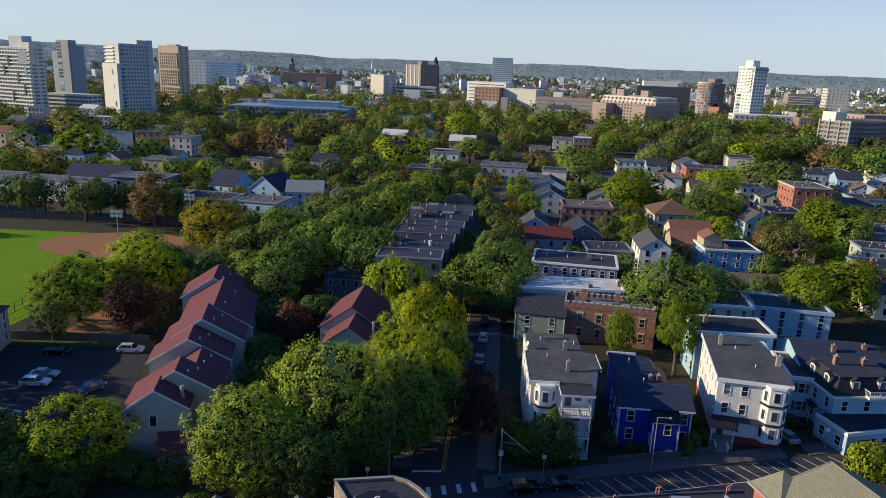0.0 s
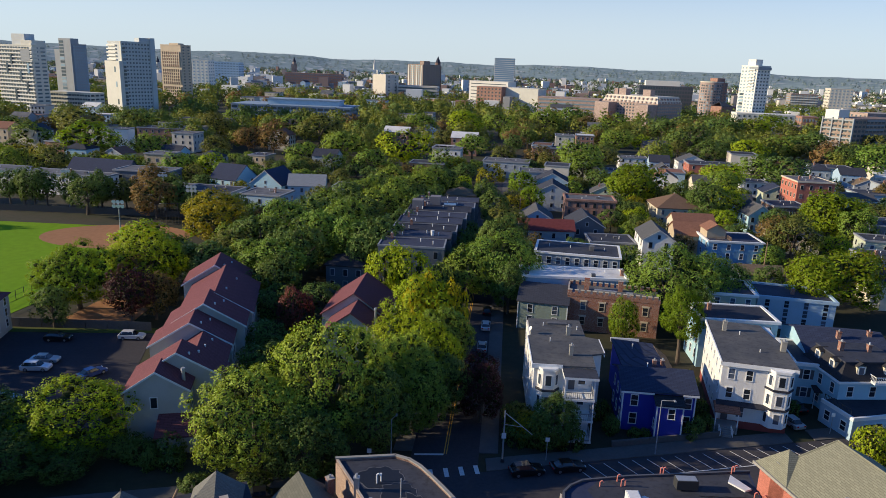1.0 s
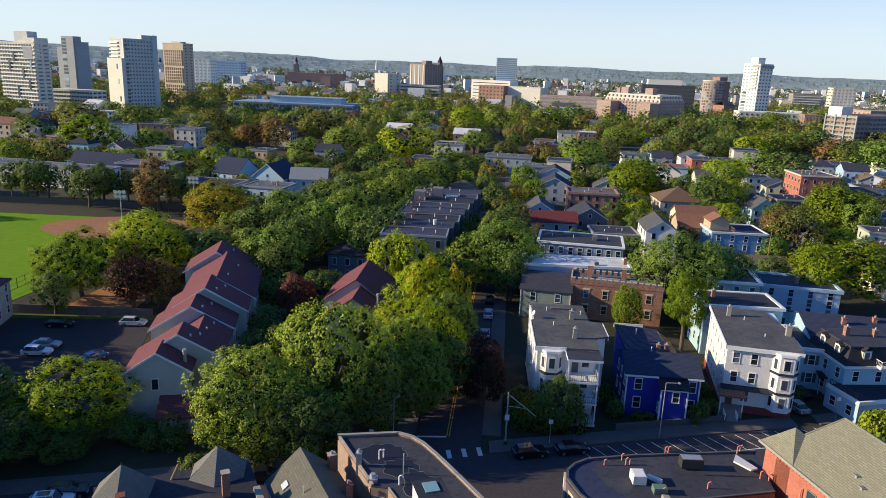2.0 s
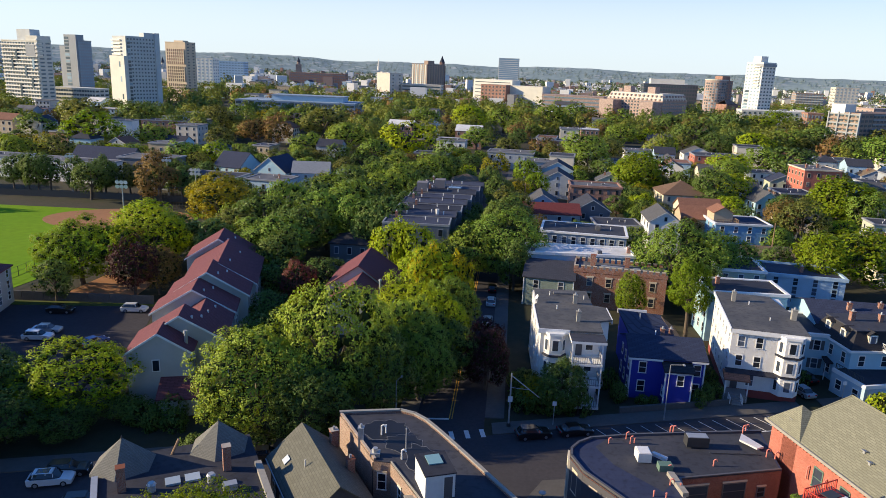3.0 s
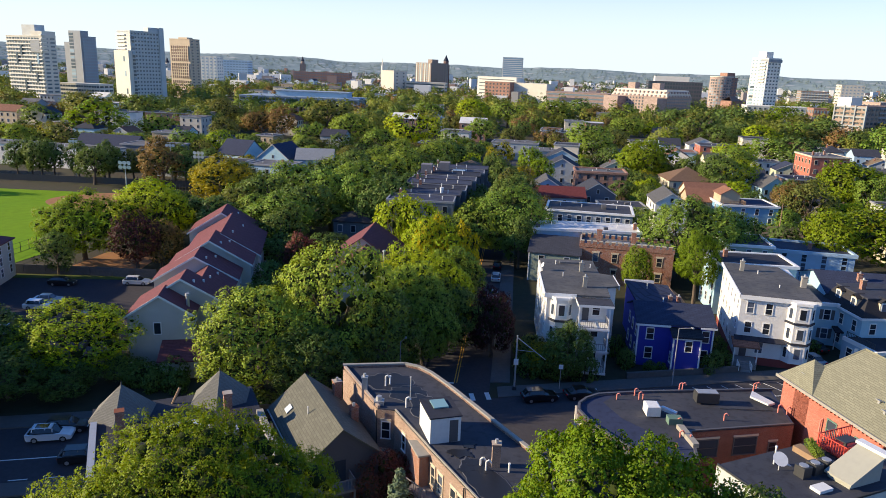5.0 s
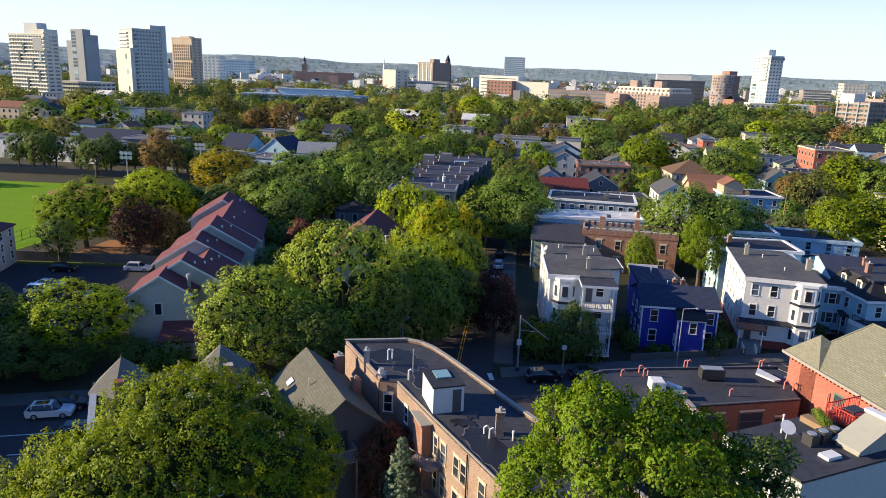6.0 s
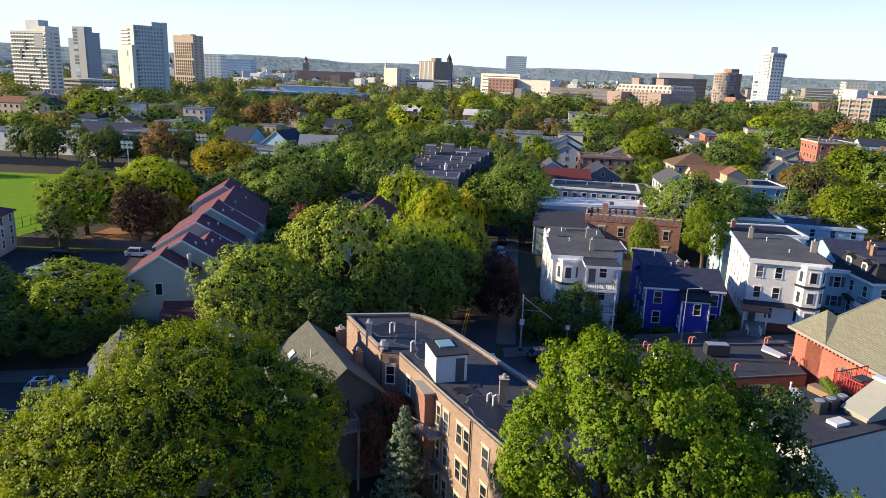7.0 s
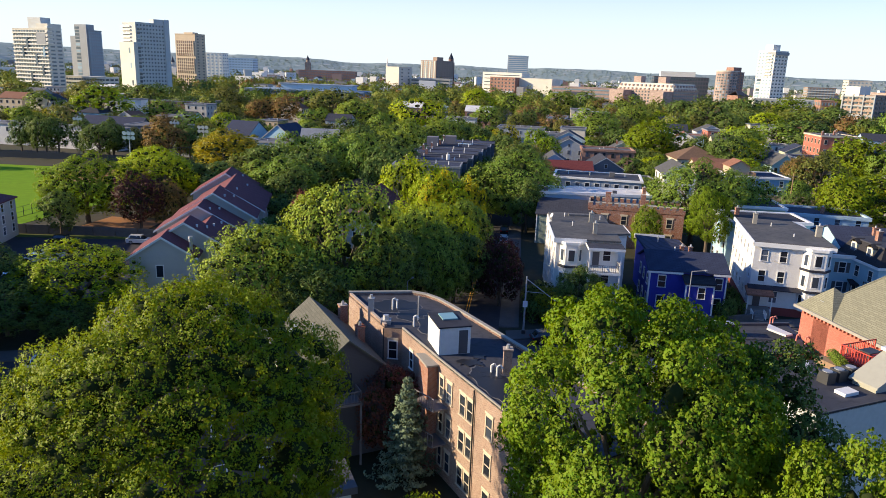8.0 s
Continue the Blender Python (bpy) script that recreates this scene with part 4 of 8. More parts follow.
def dish(parent, x, y, z, s=0.55, turn=0, up=0.45):
    g = Geo().tube((x, y, z), (x, y, z + 0.9), 0.035, 0.035, 6)
    w = radians(turn)
    d = Vector((math.cos(w), math.sin(w), up)).normalized()
    c = Vector((x, y, z + 0.95))
    g.tube(c - d * 0.02, c + d * 0.1, s * 0.45, s, 14)
    part("satellite_dish", g, METAL_WHITE, parent)


# white triple-decker with stacked porches
A = thing("triple_decker", "white clapboard triple-decker with stacked front porches", "house", pose(14.3, 91.5, 0, 0, 0, -3))
part("wall", Geo().box(0, 0, -0.3, 8.4, 18.2, 10.6), WHITE_CLAP, A)
part("side_bay", Geo().prism([(8.4, 4.5), (10.4, 5.3), (10.4, 10.2), (8.4, 11.0)], -0.3, 10.5), WHITE_CLAP, A)
a_roof = part("roof", Geo().prism([(-0.35, -0.35), (8.6, -0.35), (8.8, 4.2), (10.8, 5.0), (10.8, 10.4), (8.8, 11.2), (8.8, 18.5), (0.2, 18.5), (0.2, 11.0), (-0.35, 10.4)], 10.6, 10.85), TAR_WORN, A)
for g in (Geo().box(-0.28, -0.42, 10.25, 4.0, -0.28, 10.9), Geo().box(-0.42, -0.42, 10.25, -0.28, 10.4, 10.9), Geo().box(10.7, 5.0, 10.2, 10.85, 10.4, 10.88)):
    part("cornice", g, TRIM, a_roof)
bay(A, 0.5, 3.1, 0.95, 0.4, 10.4, WHITE_CLAP, (3.75, 6.95), (1.4, 4.6, 7.9), TAR)
for k, z in enumerate((0.7, 3.9, 7.1)):
    dk = part("porch", Geo().box(4.1, -3.2, z - 0.3, 8.4, 0, z), [TRIM, TAR], A)
    railing(dk, 4.2, -3.1, 8.3, -3.1, z, 1.0, TRIM_GREY)
    railing(dk, 8.3, -3.1, 8.3, -0.1, z, 1.0, TRIM_GREY)
    railing(dk, 4.2, -3.1, 4.2, -1.0, z, 1.0, TRIM_GREY)
    for x in (4.2, 8.25):
        part("post", Geo().box(x - 0.09, -3.15, z, x + 0.09, -2.97, z + 2.95), TRIM, dk)
    add_window(A, face_pose("f", 6.9, z + 0.9, 8.4, 18.2), 0.95, 1.5)
    part("door", Geo().box(5.0, -0.06, z, 5.9, 0, z + 2.05), TRIM_DARK, A)
part("porch_roof", Geo().box(3.9, -3.5, 10.15, 8.7, -0.3, 10.5, 0, 1), [TRIM, TAR], A)
window_grid(A, 8.4, 18.2, "l", 5, (1.3, 4.5, 7.7), 0.75, 1.4)
window_grid(A, 8.4, 18.2, "b", 3, (1.3, 4.5, 7.7), 0.85, 1.5)
for z in (1.3, 4.5, 7.7):
    for u in (6.3, 9.0):
        add_window(A, pose(10.4, u, z, 0, 0, 90), 0.8, 1.4)
chimney(A, 5.6, 3.6, 10.8, 1.5, 0.55, COPING)
chimney(A, 6.1, 11.6, 10.8, 1.4, 0.6, COPING)
for x, y in ((2.5, 15.2), (3.0, 8.5), (7.8, 14.0)):
    pipe(A, x, y, 10.85, 0.5, 0.06)
dish(A, 0.2, 11.5, 10.7, 0.4, 200)
part("roof_hatch", Geo().box(3.2, 15.8, 10.8, 6.4, 16.6, 11.15), TAR_PALE, A)

# deep blue house
B = thing("blue_house", "deep blue clapboard house with white trim", "house", pose(27.9, 93.1, 0, 0, 0, -5))
W, D, H = 10.4, 8.5, 6.5
part("wall", house_walls(W, D, H, "gable_x", 1.7), BLUE_CLAP, B)
part("roof", gable_roof(W, D, H, 1.7, 0.4, "x"), ROOF_NAVY, B)
rear = part("rear_wing", Geo().box(0.8, D - 0.1, -0.3, 7.2, D + 8.6, 6.9), BLUE_CLAP, B)
part("rear_roof", Geo().slab([(0.5, D - 2.5, 7.75), (7.5, D - 2.5, 7.45), (7.5, D + 8.9, 7.1), (0.5, D + 8.9, 7.6)], 0.3), ROOF_NAVY, rear)
part("rear_trim", Geo().box(0.4, D + 8.8, 7.0, 5.2, D + 9.0, 7.72), TRIM, rear)
part("side_roof", Geo().slab([(7.4, D - 1.0, 7.3), (9.6, D + 1.0, 5.6), (9.6, D + 7.6, 5.6), (7.4, D + 7.6, 7.3)], 0.2), ROOF_TAN, rear)
en = part("entrance", Geo().box(4.6, -2.0, -0.2, 8.3, 0.05, 5.3), BLUE_CLAP, B)
part("entrance_roof", Geo().slab([(4.3, -2.3, 5.45), (8.6, -2.3, 5.45), (8.6, 0.0, 6.1), (4.3, 0.0, 6.1)], 0.2), ROOF_BLACK, en)
for x, y, z in ((0, 0, H), (W, 0, H), (4.6, -2.0, 5.2), (8.3, -2.0, 5.2)):
    part("corner_board", Geo().box(x - 0.1, y - 0.1, 0, x + 0.1, y + 0.1, z), TRIM, B)
part("fascia", Geo().box(-0.4, -0.46, 6.12, 4.4, -0.38, 6.4), TRIM, B)
part("fascia", Geo().box(8.5, -0.46, 6.12, W + 0.4, -0.38, 6.4), TRIM, B)
part("entrance_trim", Geo().box(4.5, -2.1, 4.98, 8.4, -2.02, 5.22), TRIM, en)
for u, z in ((1.7, 1.2), (1.7, 4.1), (9.4, 1.2), (9.4, 4.1)):
    add_window(B, face_pose("f", u, z, W, D), 0.95, 1.6)
for u, z in ((6.7, 3.3),):
    add_window(en, pose(u, -2.0, z), 0.85, 1.5)
add_window(en, pose(4.6, -1.0, 1.2, 0, 0, -90), 0.7, 1.4)
window_grid(B, W, D, "l", 3, (1.2, 4.1), 0.85, 1.5)
window_grid(B, W, D, "r", 2, (1.2, 4.1), 0.85, 1.5)
chimney(B, 5.6, 6.9, 7.4, 1.0, 0.55)
chimney(B, 7.0, 7.6, 7.3, 0.9, 0.5)
pipe(B, 4.2, 5.2, 7.9, 0.7)
pipe(B, 3.4, 13.5, 7.4, 0.9, 0.09, METAL)

# white flat-roofed house with a three-storey bay
C = thing("white_house", "cream-white three-storey house with flat roof and tall bay", "house", pose(42.9, 95.4, 0, 0, 0, -13))
W, D, H = 9.9, 17.8, 10.4
part("foundation", Geo().box(-0.04, -0.04, -0.3, W + 0.04, D, 1.2), FOUNDATION, C)
part("wall", Geo().box(0, 0, 1.2, W, D, H), WHITE_CLAP, C)
c_roof = part("roof", Geo().prism([(-0.3, -0.4), (W + 0.5, -0.4), (W + 0.4, 8.5), (W - 1.5, D), (0.0, D + 0.2)], H, H + 0.25), TAR_WORN, C)
part("cornice", Geo().box(-0.34, -0.5, H - 0.45, W + 0.5, -0.32, H + 0.18).box(-0.4, -0.5, H - 0.2, -0.22, D, H + 0.3), TRIM, c_roof)
for k in range(20):
    part("bracket", Geo().box(0.3 + 0.5 * k, -0.4, H - 0.55, 0.42 + 0.5 * k, 0, H - 0.3), TRIM, c_roof)
bay(C, 6.3, 3.7, 1.1, 1.2, 10.2, WHITE_CLAP, (4.05, 7.1), (2.0, 4.9, 7.9), TAR_DARK)
part("belt_roof", Geo().slab([(-0.3, -0.9, 3.95), (6.6, -0.9, 3.95), (6.6, 0.0, 4.35), (-0.3, 0.0, 4.35)], 0.12), TAR_DARK, C)
for u in (1.4, 3.9):
    for z in (4.9, 7.9):
        add_window(C, face_pose("f", u, z, W, D), 0.85, 1.55)
add_window(C, face_pose("f", 3.3, 1.9, W, D), 0.95, 1.6)
window_grid(C, W, D, "l", 6, (2.0, 5.0, 8.0), 0.6, 1.25)
window_grid(C, W, D, "r", 4, (2.0, 5.0, 8.0), 0.85, 1.5)
window_grid(C, W, D, "b", 3, (2.0, 5.0, 8.0), 0.85, 1.5)
porch = part("entry_porch", Geo().slab([(-0.6, -2.4, 3.5), (3.0, -2.4, 3.5), (3.0, 0, 4.1), (-0.6, 0, 4.1)], 0.25), ROOF_RUST, C)
for x in (-0.4, 2.7):
    part("post", Geo().box(x, -2.2, 0, x + 0.16, -2.04, 3.3), TRIM, porch)
part("landing", Geo().box(-0.5, -2.2, 0, 2.9, 0, 1.15), FOUND_GREY, porch)
for k in range(6):
    part("step", Geo().box(0.3, -2.2 - 0.3 * (k + 1), 0, 1.9, -2.2 - 0.3 * k, 1.15 - 0.19 * (k + 1) + 0.02), FOUND_GREY, porch)
railing(porch, 0.25, -4.0, 0.25, -2.2, 0.4, 0.95)
railing(porch, 1.95, -4.0, 1.95, -2.2, 0.4, 0.95)
part("door", Geo().box(0.7, -0.08, 1.2, 1.65, 0, 3.2), TRIM_DARK, C)
chimney(C, 2.0, 13.3, H + 0.2, 1.6, 0.6, COPING)
chimney(C, 9.6, 6.6, H + 0.2, 1.6, 0.75, COPING)
pipe(C, 4.2, 12.0, H + 0.2, 0.5)
pipe(C, 6.0, 5.0, H + 0.2, 0.4)
for k in range(5):
    part("gutter_clip", Geo().box(-0.44, 1 + 3.5 * k, H - 0.2, -0.38, 1.1 + 3.5 * k, H + 0.1), METAL, c_roof)

# sky-blue houses to the side
house(47.6, 117.0, 13.4, 8.5, -4, 9.3, SKY_CLAP, TAR_DARK, "sky-blue flat-roofed house with white eaves", cols=(4, 3, 2), storeys=3, near=True, chimneys=((0.2, 0.6),))
house(68.0, 139.5, 15.3, 10.0, -12, 6.6, PALE_CLAP, TAR_BLUE, "sky-blue flat-roofed house with pale parapet", cols=(4, 3, 2), storeys=3, near=True, parapet=0.45, trim=PALE_CLAP, chimneys=((0.5, 0.4),))
house(55.5, 134.0, 9.0, 11.0, -8, 8.8, SAGE_CLAP, TAR, "sage clapboard house with flat roof", cols=(3, 3, 2), storeys=3, near=True)
house(62.0, 107.5, 13.5, 13.0, -8, 7.6, SKY_CLAP, ROOF_NAVY, "sky-blue house with long dark roof and skylights", roof="gable_x", rise=2.0, cols=(4, 2, 2), storeys=2, near=True, chimneys=((0.45, 0.3), (0.85, 0.4)))
D5 = house(58.6, 104.2, 4.8, 10.5, -10, 6.8, SKY_CLAP, TAR, "sky-blue clapboard house with dark shutters and small porch", cols=(0, 3, 0), storeys=2, near=True)
for z in (1.2, 4.3):
    add_window(D5, face_pose("f", 1.9, z, 4.8, 10.5), 0.9, 1.6)
    for s in (-0.85, 0.85):
        part("shutter", Geo().box(1.9 + s - 0.25, -0.06, z, 1.9 + s + 0.25, 0, z + 1.6), TRIM_DARK, D5)
pr = part("porch", Geo().slab([(2.9, -1.8, 3.0), (5.0, -1.8, 3.0), (5.0, 0.1, 3.4), (2.9, 0.1, 3.4)], 0.2), ROOF_BLACK, D5)
part("door", Geo().box(3.5, -0.07, 0.4, 4.5, 0, 2.6), TRIM_DARK, D5)
for x in (3.0, 4.8):
    part("post", Geo().box(x, -1.7, 0, x + 0.12, -1.58, 2.85), TRIM, pr)
# mansard house
Dm = thing("mansard_house", "pale blue house with dark mansard roof, dormers and balcony", "house", pose(62.6, 98.2, 0, 0, 0, 4))
part("wall", Geo().box(0, 0, -0.3, 11, 9.5, 6.7), SKY_CLAP, Dm)
g = Geo()
lo = [(-0.4, -0.4), (11.4, -0.4), (11.4, 9.9), (-0.4, 9.9)]
hi = [(1.0, 1.0), (10.0, 1.0), (10.0, 8.5), (1.0, 8.5)]
for i in range(4):
    j = (i + 1) % 4
    g.poly([(*lo[i], 6.7), (*lo[j], 6.7), (*hi[j], 9.3), (*hi[i], 9.3)])
g.prism(lo, 6.5, 6.7)
mr = part("mansard_roof", g, ROOF_BLACK, Dm)
part("top_roof", Geo().prism([(0.8, 0.8), (10.2, 0.8), (10.2, 8.7), (0.8, 8.7)], 9.3, 9.5), TAR, mr)
part("eave", Geo().box(-0.55, -0.55, 6.4, 11.5, -0.35, 6.75).box(-0.55, -0.35, 6.4, -0.35, 9.9, 6.75), TRIM, Dm)
for m in (pose(3.2, 0.2, 7.1), pose(7.6, 0.2, 7.1), pose(0.2, 3.0, 7.1, 0, 0, -90), pose(0.2, 6.8, 7.1, 0, 0, -90)):
    dm = part("dormer", Geo().prism([(-0.7, 0.0), (0.7, 0.0), (0.7, 1.4), (-0.7, 1.4)], 0, 1.9), CREAM_CLAP, mr, "", m)
    part("dormer_hood", gable_roof(1.4, 1.4, 1.9, 0.5, 0.15, "y", 0.1), ROOF_BLACK, dm, "", pose(-0.7, 0, 0))
    part("window", far_window(0.8, 1.4, TRIM), None, dm, "", pose(0, 0, 0.3))
window_grid(Dm, 11, 9.5, "f", 3, (1.0, 4.1), 0.9, 1.6)
window_grid(Dm, 11, 9.5, "l", 3, (1.0, 4.1), 0.9, 1.6)
chimney(Dm, 3.0, 5.5, 9.4, 1.5, 0.7)
chimney(Dm, 7.4, 5.0, 9.4, 1.2, 0.6)
bl = part("balcony", Geo().box(4.6, -1.4, 6.6, 8.8, 0.6, 6.85), TRIM, Dm)
railing(bl, 4.7, -1.3, 8.7, -1.3, 6.85)
railing(bl, 4.7, -1.3, 4.7, 0.4, 6.85)
# low white shop front with a terrace
Ds = thing("shop_annexe", "low white annexe with dark terrace roof and blue windows", "shop", pose(61.6, 91.9, 0, 0, 0, 13))
part("wall", Geo().box(0, 0, -0.2, 12.5, 6.4, 3.5), PALE_CLAP, Ds)
part("terrace", Geo().box(0.3, 0.3, 3.5, 12.2, 6.4, 3.56), TAR_DARK, Ds)
part("parapet", Geo().box(-0.1, -0.1, 3.2, 12.6, 0.25, 3.75).box(-0.1, 0.25, 3.2, 0.25, 6.4, 3.75), TRIM, Ds)
part("shop_window", Geo().box(2.0, -0.06, 1.0, 5.2, 0, 2.4).box(6.4, -0.06, 1.0, 9.6, 0, 2.4), GLASS, Ds)
part("window_surround", Geo().box(1.7, -0.04, 0.7, 10.0, 0, 2.7), SKY_CLAP, Ds)
part("plinth", Geo().box(-0.03, -0.05, -0.2, 12.5, 0, 0.5), DARK_CLAP, Ds)
window_grid(Ds, 12.5, 6.4, "l", 2, (1.0,), 1.0, 1.4)
railing(Ds, 0.4, 6.2, 0.4, 1.0, 3.56, 1.0, METAL_DARK)

# red-brick building with a crenellated parapet
E1 = thing("brick_building", "orange-red brick flats with crenellated stone-capped parapet", "building", pose(26.6, 133.8, 0, 0, 0, -12))
W, D, H = 18.0, 6.5, 7.8
part("wall", Geo().box(0, 0, -0.3, W, D, H), BRICK, E1)
part("roof", Geo().box(0.2, 0.2, H, W - 0.2, D - 0.2, H + 0.08), TAR_PALE, E1)
for k in range(15):
    x = 0.1 + 1.2 * k
    part("merlon", Geo().box(x, -0.12, H - 0.1, x + 0.7, 0.25, H + 0.75, 0).box(x - 0.04, -0.16, H + 0.75, x + 0.74, 0.29, H + 0.87, 1), [BRICK, TRIM_TAN], E1)
    part("merlon", Geo().box(x, D - 0.25, H - 0.1, x + 0.7, D + 0.12, H + 0.75, 0).box(x - 0.04, D - 0.29, H + 0.75, x + 0.74, D + 0.16, H + 0.87, 1), [BRICK, TRIM_TAN], E1)
part("parapet", Geo().box(-0.12, -0.1, H - 0.5, W + 0.1, 0.22, H + 0.3).box(-0.12, 0.22, H - 0.5, 0.22, D, H + 0.6), BRICK, E1)
for u in (3.2, 6.9, 9.5, 12.0, 15.4):
    for z in (1.4, 4.6):
        add_window(E1, face_pose("f", u, z, W, D), 0.95, 1.6, TRIM_TAN)
        part("lintel", Geo().box(u - 0.75, -0.1, z + 1.7, u + 0.75, 0, z + 1.98), TRIM_TAN, E1)
chimney(E1, 3.6, 3.4, H + 0.1, 2.2, 1.0, BRICK, False)
chimney(E1, 10.4, 4.4, H + 0.1, 2.0, 0.9, BRICK, False)
part("roof_duct", Geo().box(5.2, 2.4, H, 9.6, 2.9, H + 0.5).box(11.6, 1.6, H, 12.8, 2.4, H + 0.6), METAL, E1)
# grey-green house beside it
house(16.6, 133.6, 9.9, 12.0, -12, 5.9, GREEN_CLAP, ROOF_SLATE, "grey-green clapboard house with slate gable roof", roof="gable_x", rise=2.2, cols=(2, 3, 0), storeys=2, near=True, corners=True, win=(0.95, 1.6))
# long building with a white membrane roof
G1 = house(18.2, 140.8, 22.0, 7.5, -2, 9.0, PALE_CLAP, ROOF_WHITE, "long building with bright white membrane roof", cols=(0, 2, 2), storeys=3, near=True, parapet=0.3, category="building", name="flat_roofed_building", chimneys=((0.97, 0.4),))
part("roof_hatch", Geo().box(14.6, 1.0, 9.0, 15.4, 1.9, 9.7), TRIM_DARK, G1)
part("roof_hatch", Geo().box(0.4, 0.2, 9.0, 1.2, 0.5, 10.0), TRIM_DARK, G1)
for x in (4.0, 9.0, 18.0):
    pipe(G1, x, 4.5, 9.05, 0.6)
# long grey terrace with a row of windows
H1 = house(22.9, 158.0, 19.5, 11.5, -11, 9.9, GREY_CLAP, TAR, "long pale grey terrace with a row of white windows", cols=(9, 3, 3), storeys=3, near=True, parapet=0.2, category="building", name="terrace", win=(0.95, 1.6))
part("roof_hatch", Geo().box(12.5, 4.6, 9.9, 13.6, 6.4, 11.0), TAR_PALE, H1)
for x in (3.0, 8.0, 16.0):
    pipe(H1, x, 6.0, 9.95, 0.6)

# flats with maroon gable roofs, built in steps
J = thing("stepped_flats", "beige-grey flats with stepped maroon gable roofs", "apartment house", pose(-41.4, 84.8, 0, 0, 0, 10.6))
for x0, y0, w, d, h, rise in ((0.0, 0.0, 8.2, 4.0, 7.5, 2.65), (0.0, 3.9, 12.4, 4.4, 7.4, 3.8), (4.4, 8.3, 7.6, 7.2, 7.4, 2.5), (0.0, 15.5, 12.2, 6.4, 7.6, 3.6),
                              (1.1, 21.8, 12.6, 7.2, 8.2, 3.9), (2.0, 29.0, 12.4, 17.0, 7.9, 3.7), (0.0, 46.0, 12.3, 9.0, 7.9, 3.8)):
    wl = part("wall", house_walls(w, d, h, "gable_y", rise), CONDO_CLAP, J, "", pose(x0, y0, 0))
    part("roof", gable_roof(w, d, h, rise, 0.35, "y"), ROOF_MAROON, wl)
    g, s = Geo(), rise / (w / 2)
    g.slab([(-0.4, -0.42, h - 0.4 * s + 0.2), (w / 2, -0.42, h + rise + 0.2), (w / 2, -0.35, h + rise + 0.2), (-0.4, -0.35, h - 0.4 * s + 0.2)], 0.3)
    g.slab([(w / 2, -0.42, h + rise + 0.2), (w + 0.4, -0.42, h - 0.4 * s + 0.2), (w + 0.4, -0.35, h - 0.4 * s + 0.2), (w / 2, -0.35, h + rise + 0.2)], 0.3)
    part("verge_board", g, TRIM, wl)
    if y0 == 0:
        part("window", far_window(0.8, 1.5, TRIM), None, wl, "", pose(w * 0.45, 0, 4.9))
    for z in (1.2, 4.2):
        for v in (d * 0.25, d * 0.6):
            part("window", far_window(0.9, 1.5, TRIM), None, wl, "", pose(0, v, z, 0, 0, -90))
            part("window", far_window(0.9, 1.5, TRIM), None, wl, "", pose(w, v, z, 0, 0, 90))
    for u, v in ((0.62, 0.25), (0.7, 0.7)) if y0 > 3 else ():
        zz = h + rise * (1 - abs(u - 0.5) * 2)
        part("roof_vent", Geo().tube((u * w, v * d, zz), (u * w, v * d, zz + 0.5), 0.13, 0.16, 7), METAL_WHITE, wl)
part("flue", Geo().tube((7.4, 1.6, 7.4), (7.4, 1.6, 9.6), 0.24, 0.24, 10).tube((7.4, 1.6, 9.6), (7.4, 1.6, 9.95), 0.34, 0.28, 10), METAL, J)
pj = part("lean_to", Geo().slab([(4.2, -4.0, 2.6), (10.0, -4.0, 2.6), (10.0, 0.0, 4.0), (4.2, 0.0, 4.0)], 0.2), ROOF_MAROON, J)
part("lean_to_wall", Geo().prism([(4.5, -3.7), (9.7, -3.7), (9.7, 0), (4.5, 0)], -0.2, [2.4, 2.4, 3.7, 3.7]), CONDO_CLAP, pj)
# the second block
K = thing("stepped_flats", "smaller beige flats with maroon gables among trees", "apartment house", pose(-21.5, 113.5, 0, 0, 0, -4))
for x0, y0, w, d, h, rise in ((2.0, 0.0, 9.5, 8.0, 6.0, 3.4), (0.0, 7.0, 12.0, 13.0, 6.4, 4.2)):
    wl = part("wall", house_walls(w, d, h, "gable_y", rise), CONDO_CLAP, K, "", pose(x0, y0, 0))
    part("roof", gable_roof(w, d, h, rise, 0.35, "y"), ROOF_MAROON, wl)
    for v in (d * 0.3, d * 0.7):
        part("window", far_window(0.9, 1.5, TRIM), None, wl, "", pose(0, v, 4.0, 0, 0, -90))
    part("window", far_window(0.9, 1.5, TRIM), None, wl, "", pose(w * 0.35, 0, 4.0))
part("flue", Geo().tube((10.8, 2.0, 6.5), (10.8, 2.0, 9.6), 0.2, 0.2, 9).tube((10.8, 2.0, 9.6), (10.8, 2.0, 9.9), 0.3, 0.26, 9), METAL, K)
# flats at the edge of the lot
house(-91.5, 107.5, 13.5, 14.0, 9, 7.2, CONDO_CLAP, ROOF_MAROON, "beige flats with maroon roof beside the parking lot", roof="hip", rise=3.0, cols=(4, 3, 4), storeys=3, near=True, win=(0.9, 1.4), category="apartment house", name="flats")

# brick wedge building with a curved corner
L = thing("wedge_building", "tan-red brick wedge-shaped flats with curved stone-coped parapet", "apartment house")
EDGE = [(14.4, 39.8), (8.0, 50.5), (5.7, 54.3), (3.6, 57.9), (1.6, 61.3), (0.3, 63.4), (-0.9, 65.2), (-2.2, 66.5), (-3.8, 67.2), (-10.2, 66.2)]
INNER = [(-5.7, 57.5), (-4.1, 57.3), (-0.8, 51.0), (7.7, 35.6)]
OUT = EDGE + INNER
part("wall", Geo().prism(OUT, -0.3, 9.8), BRICK_WARM, L)
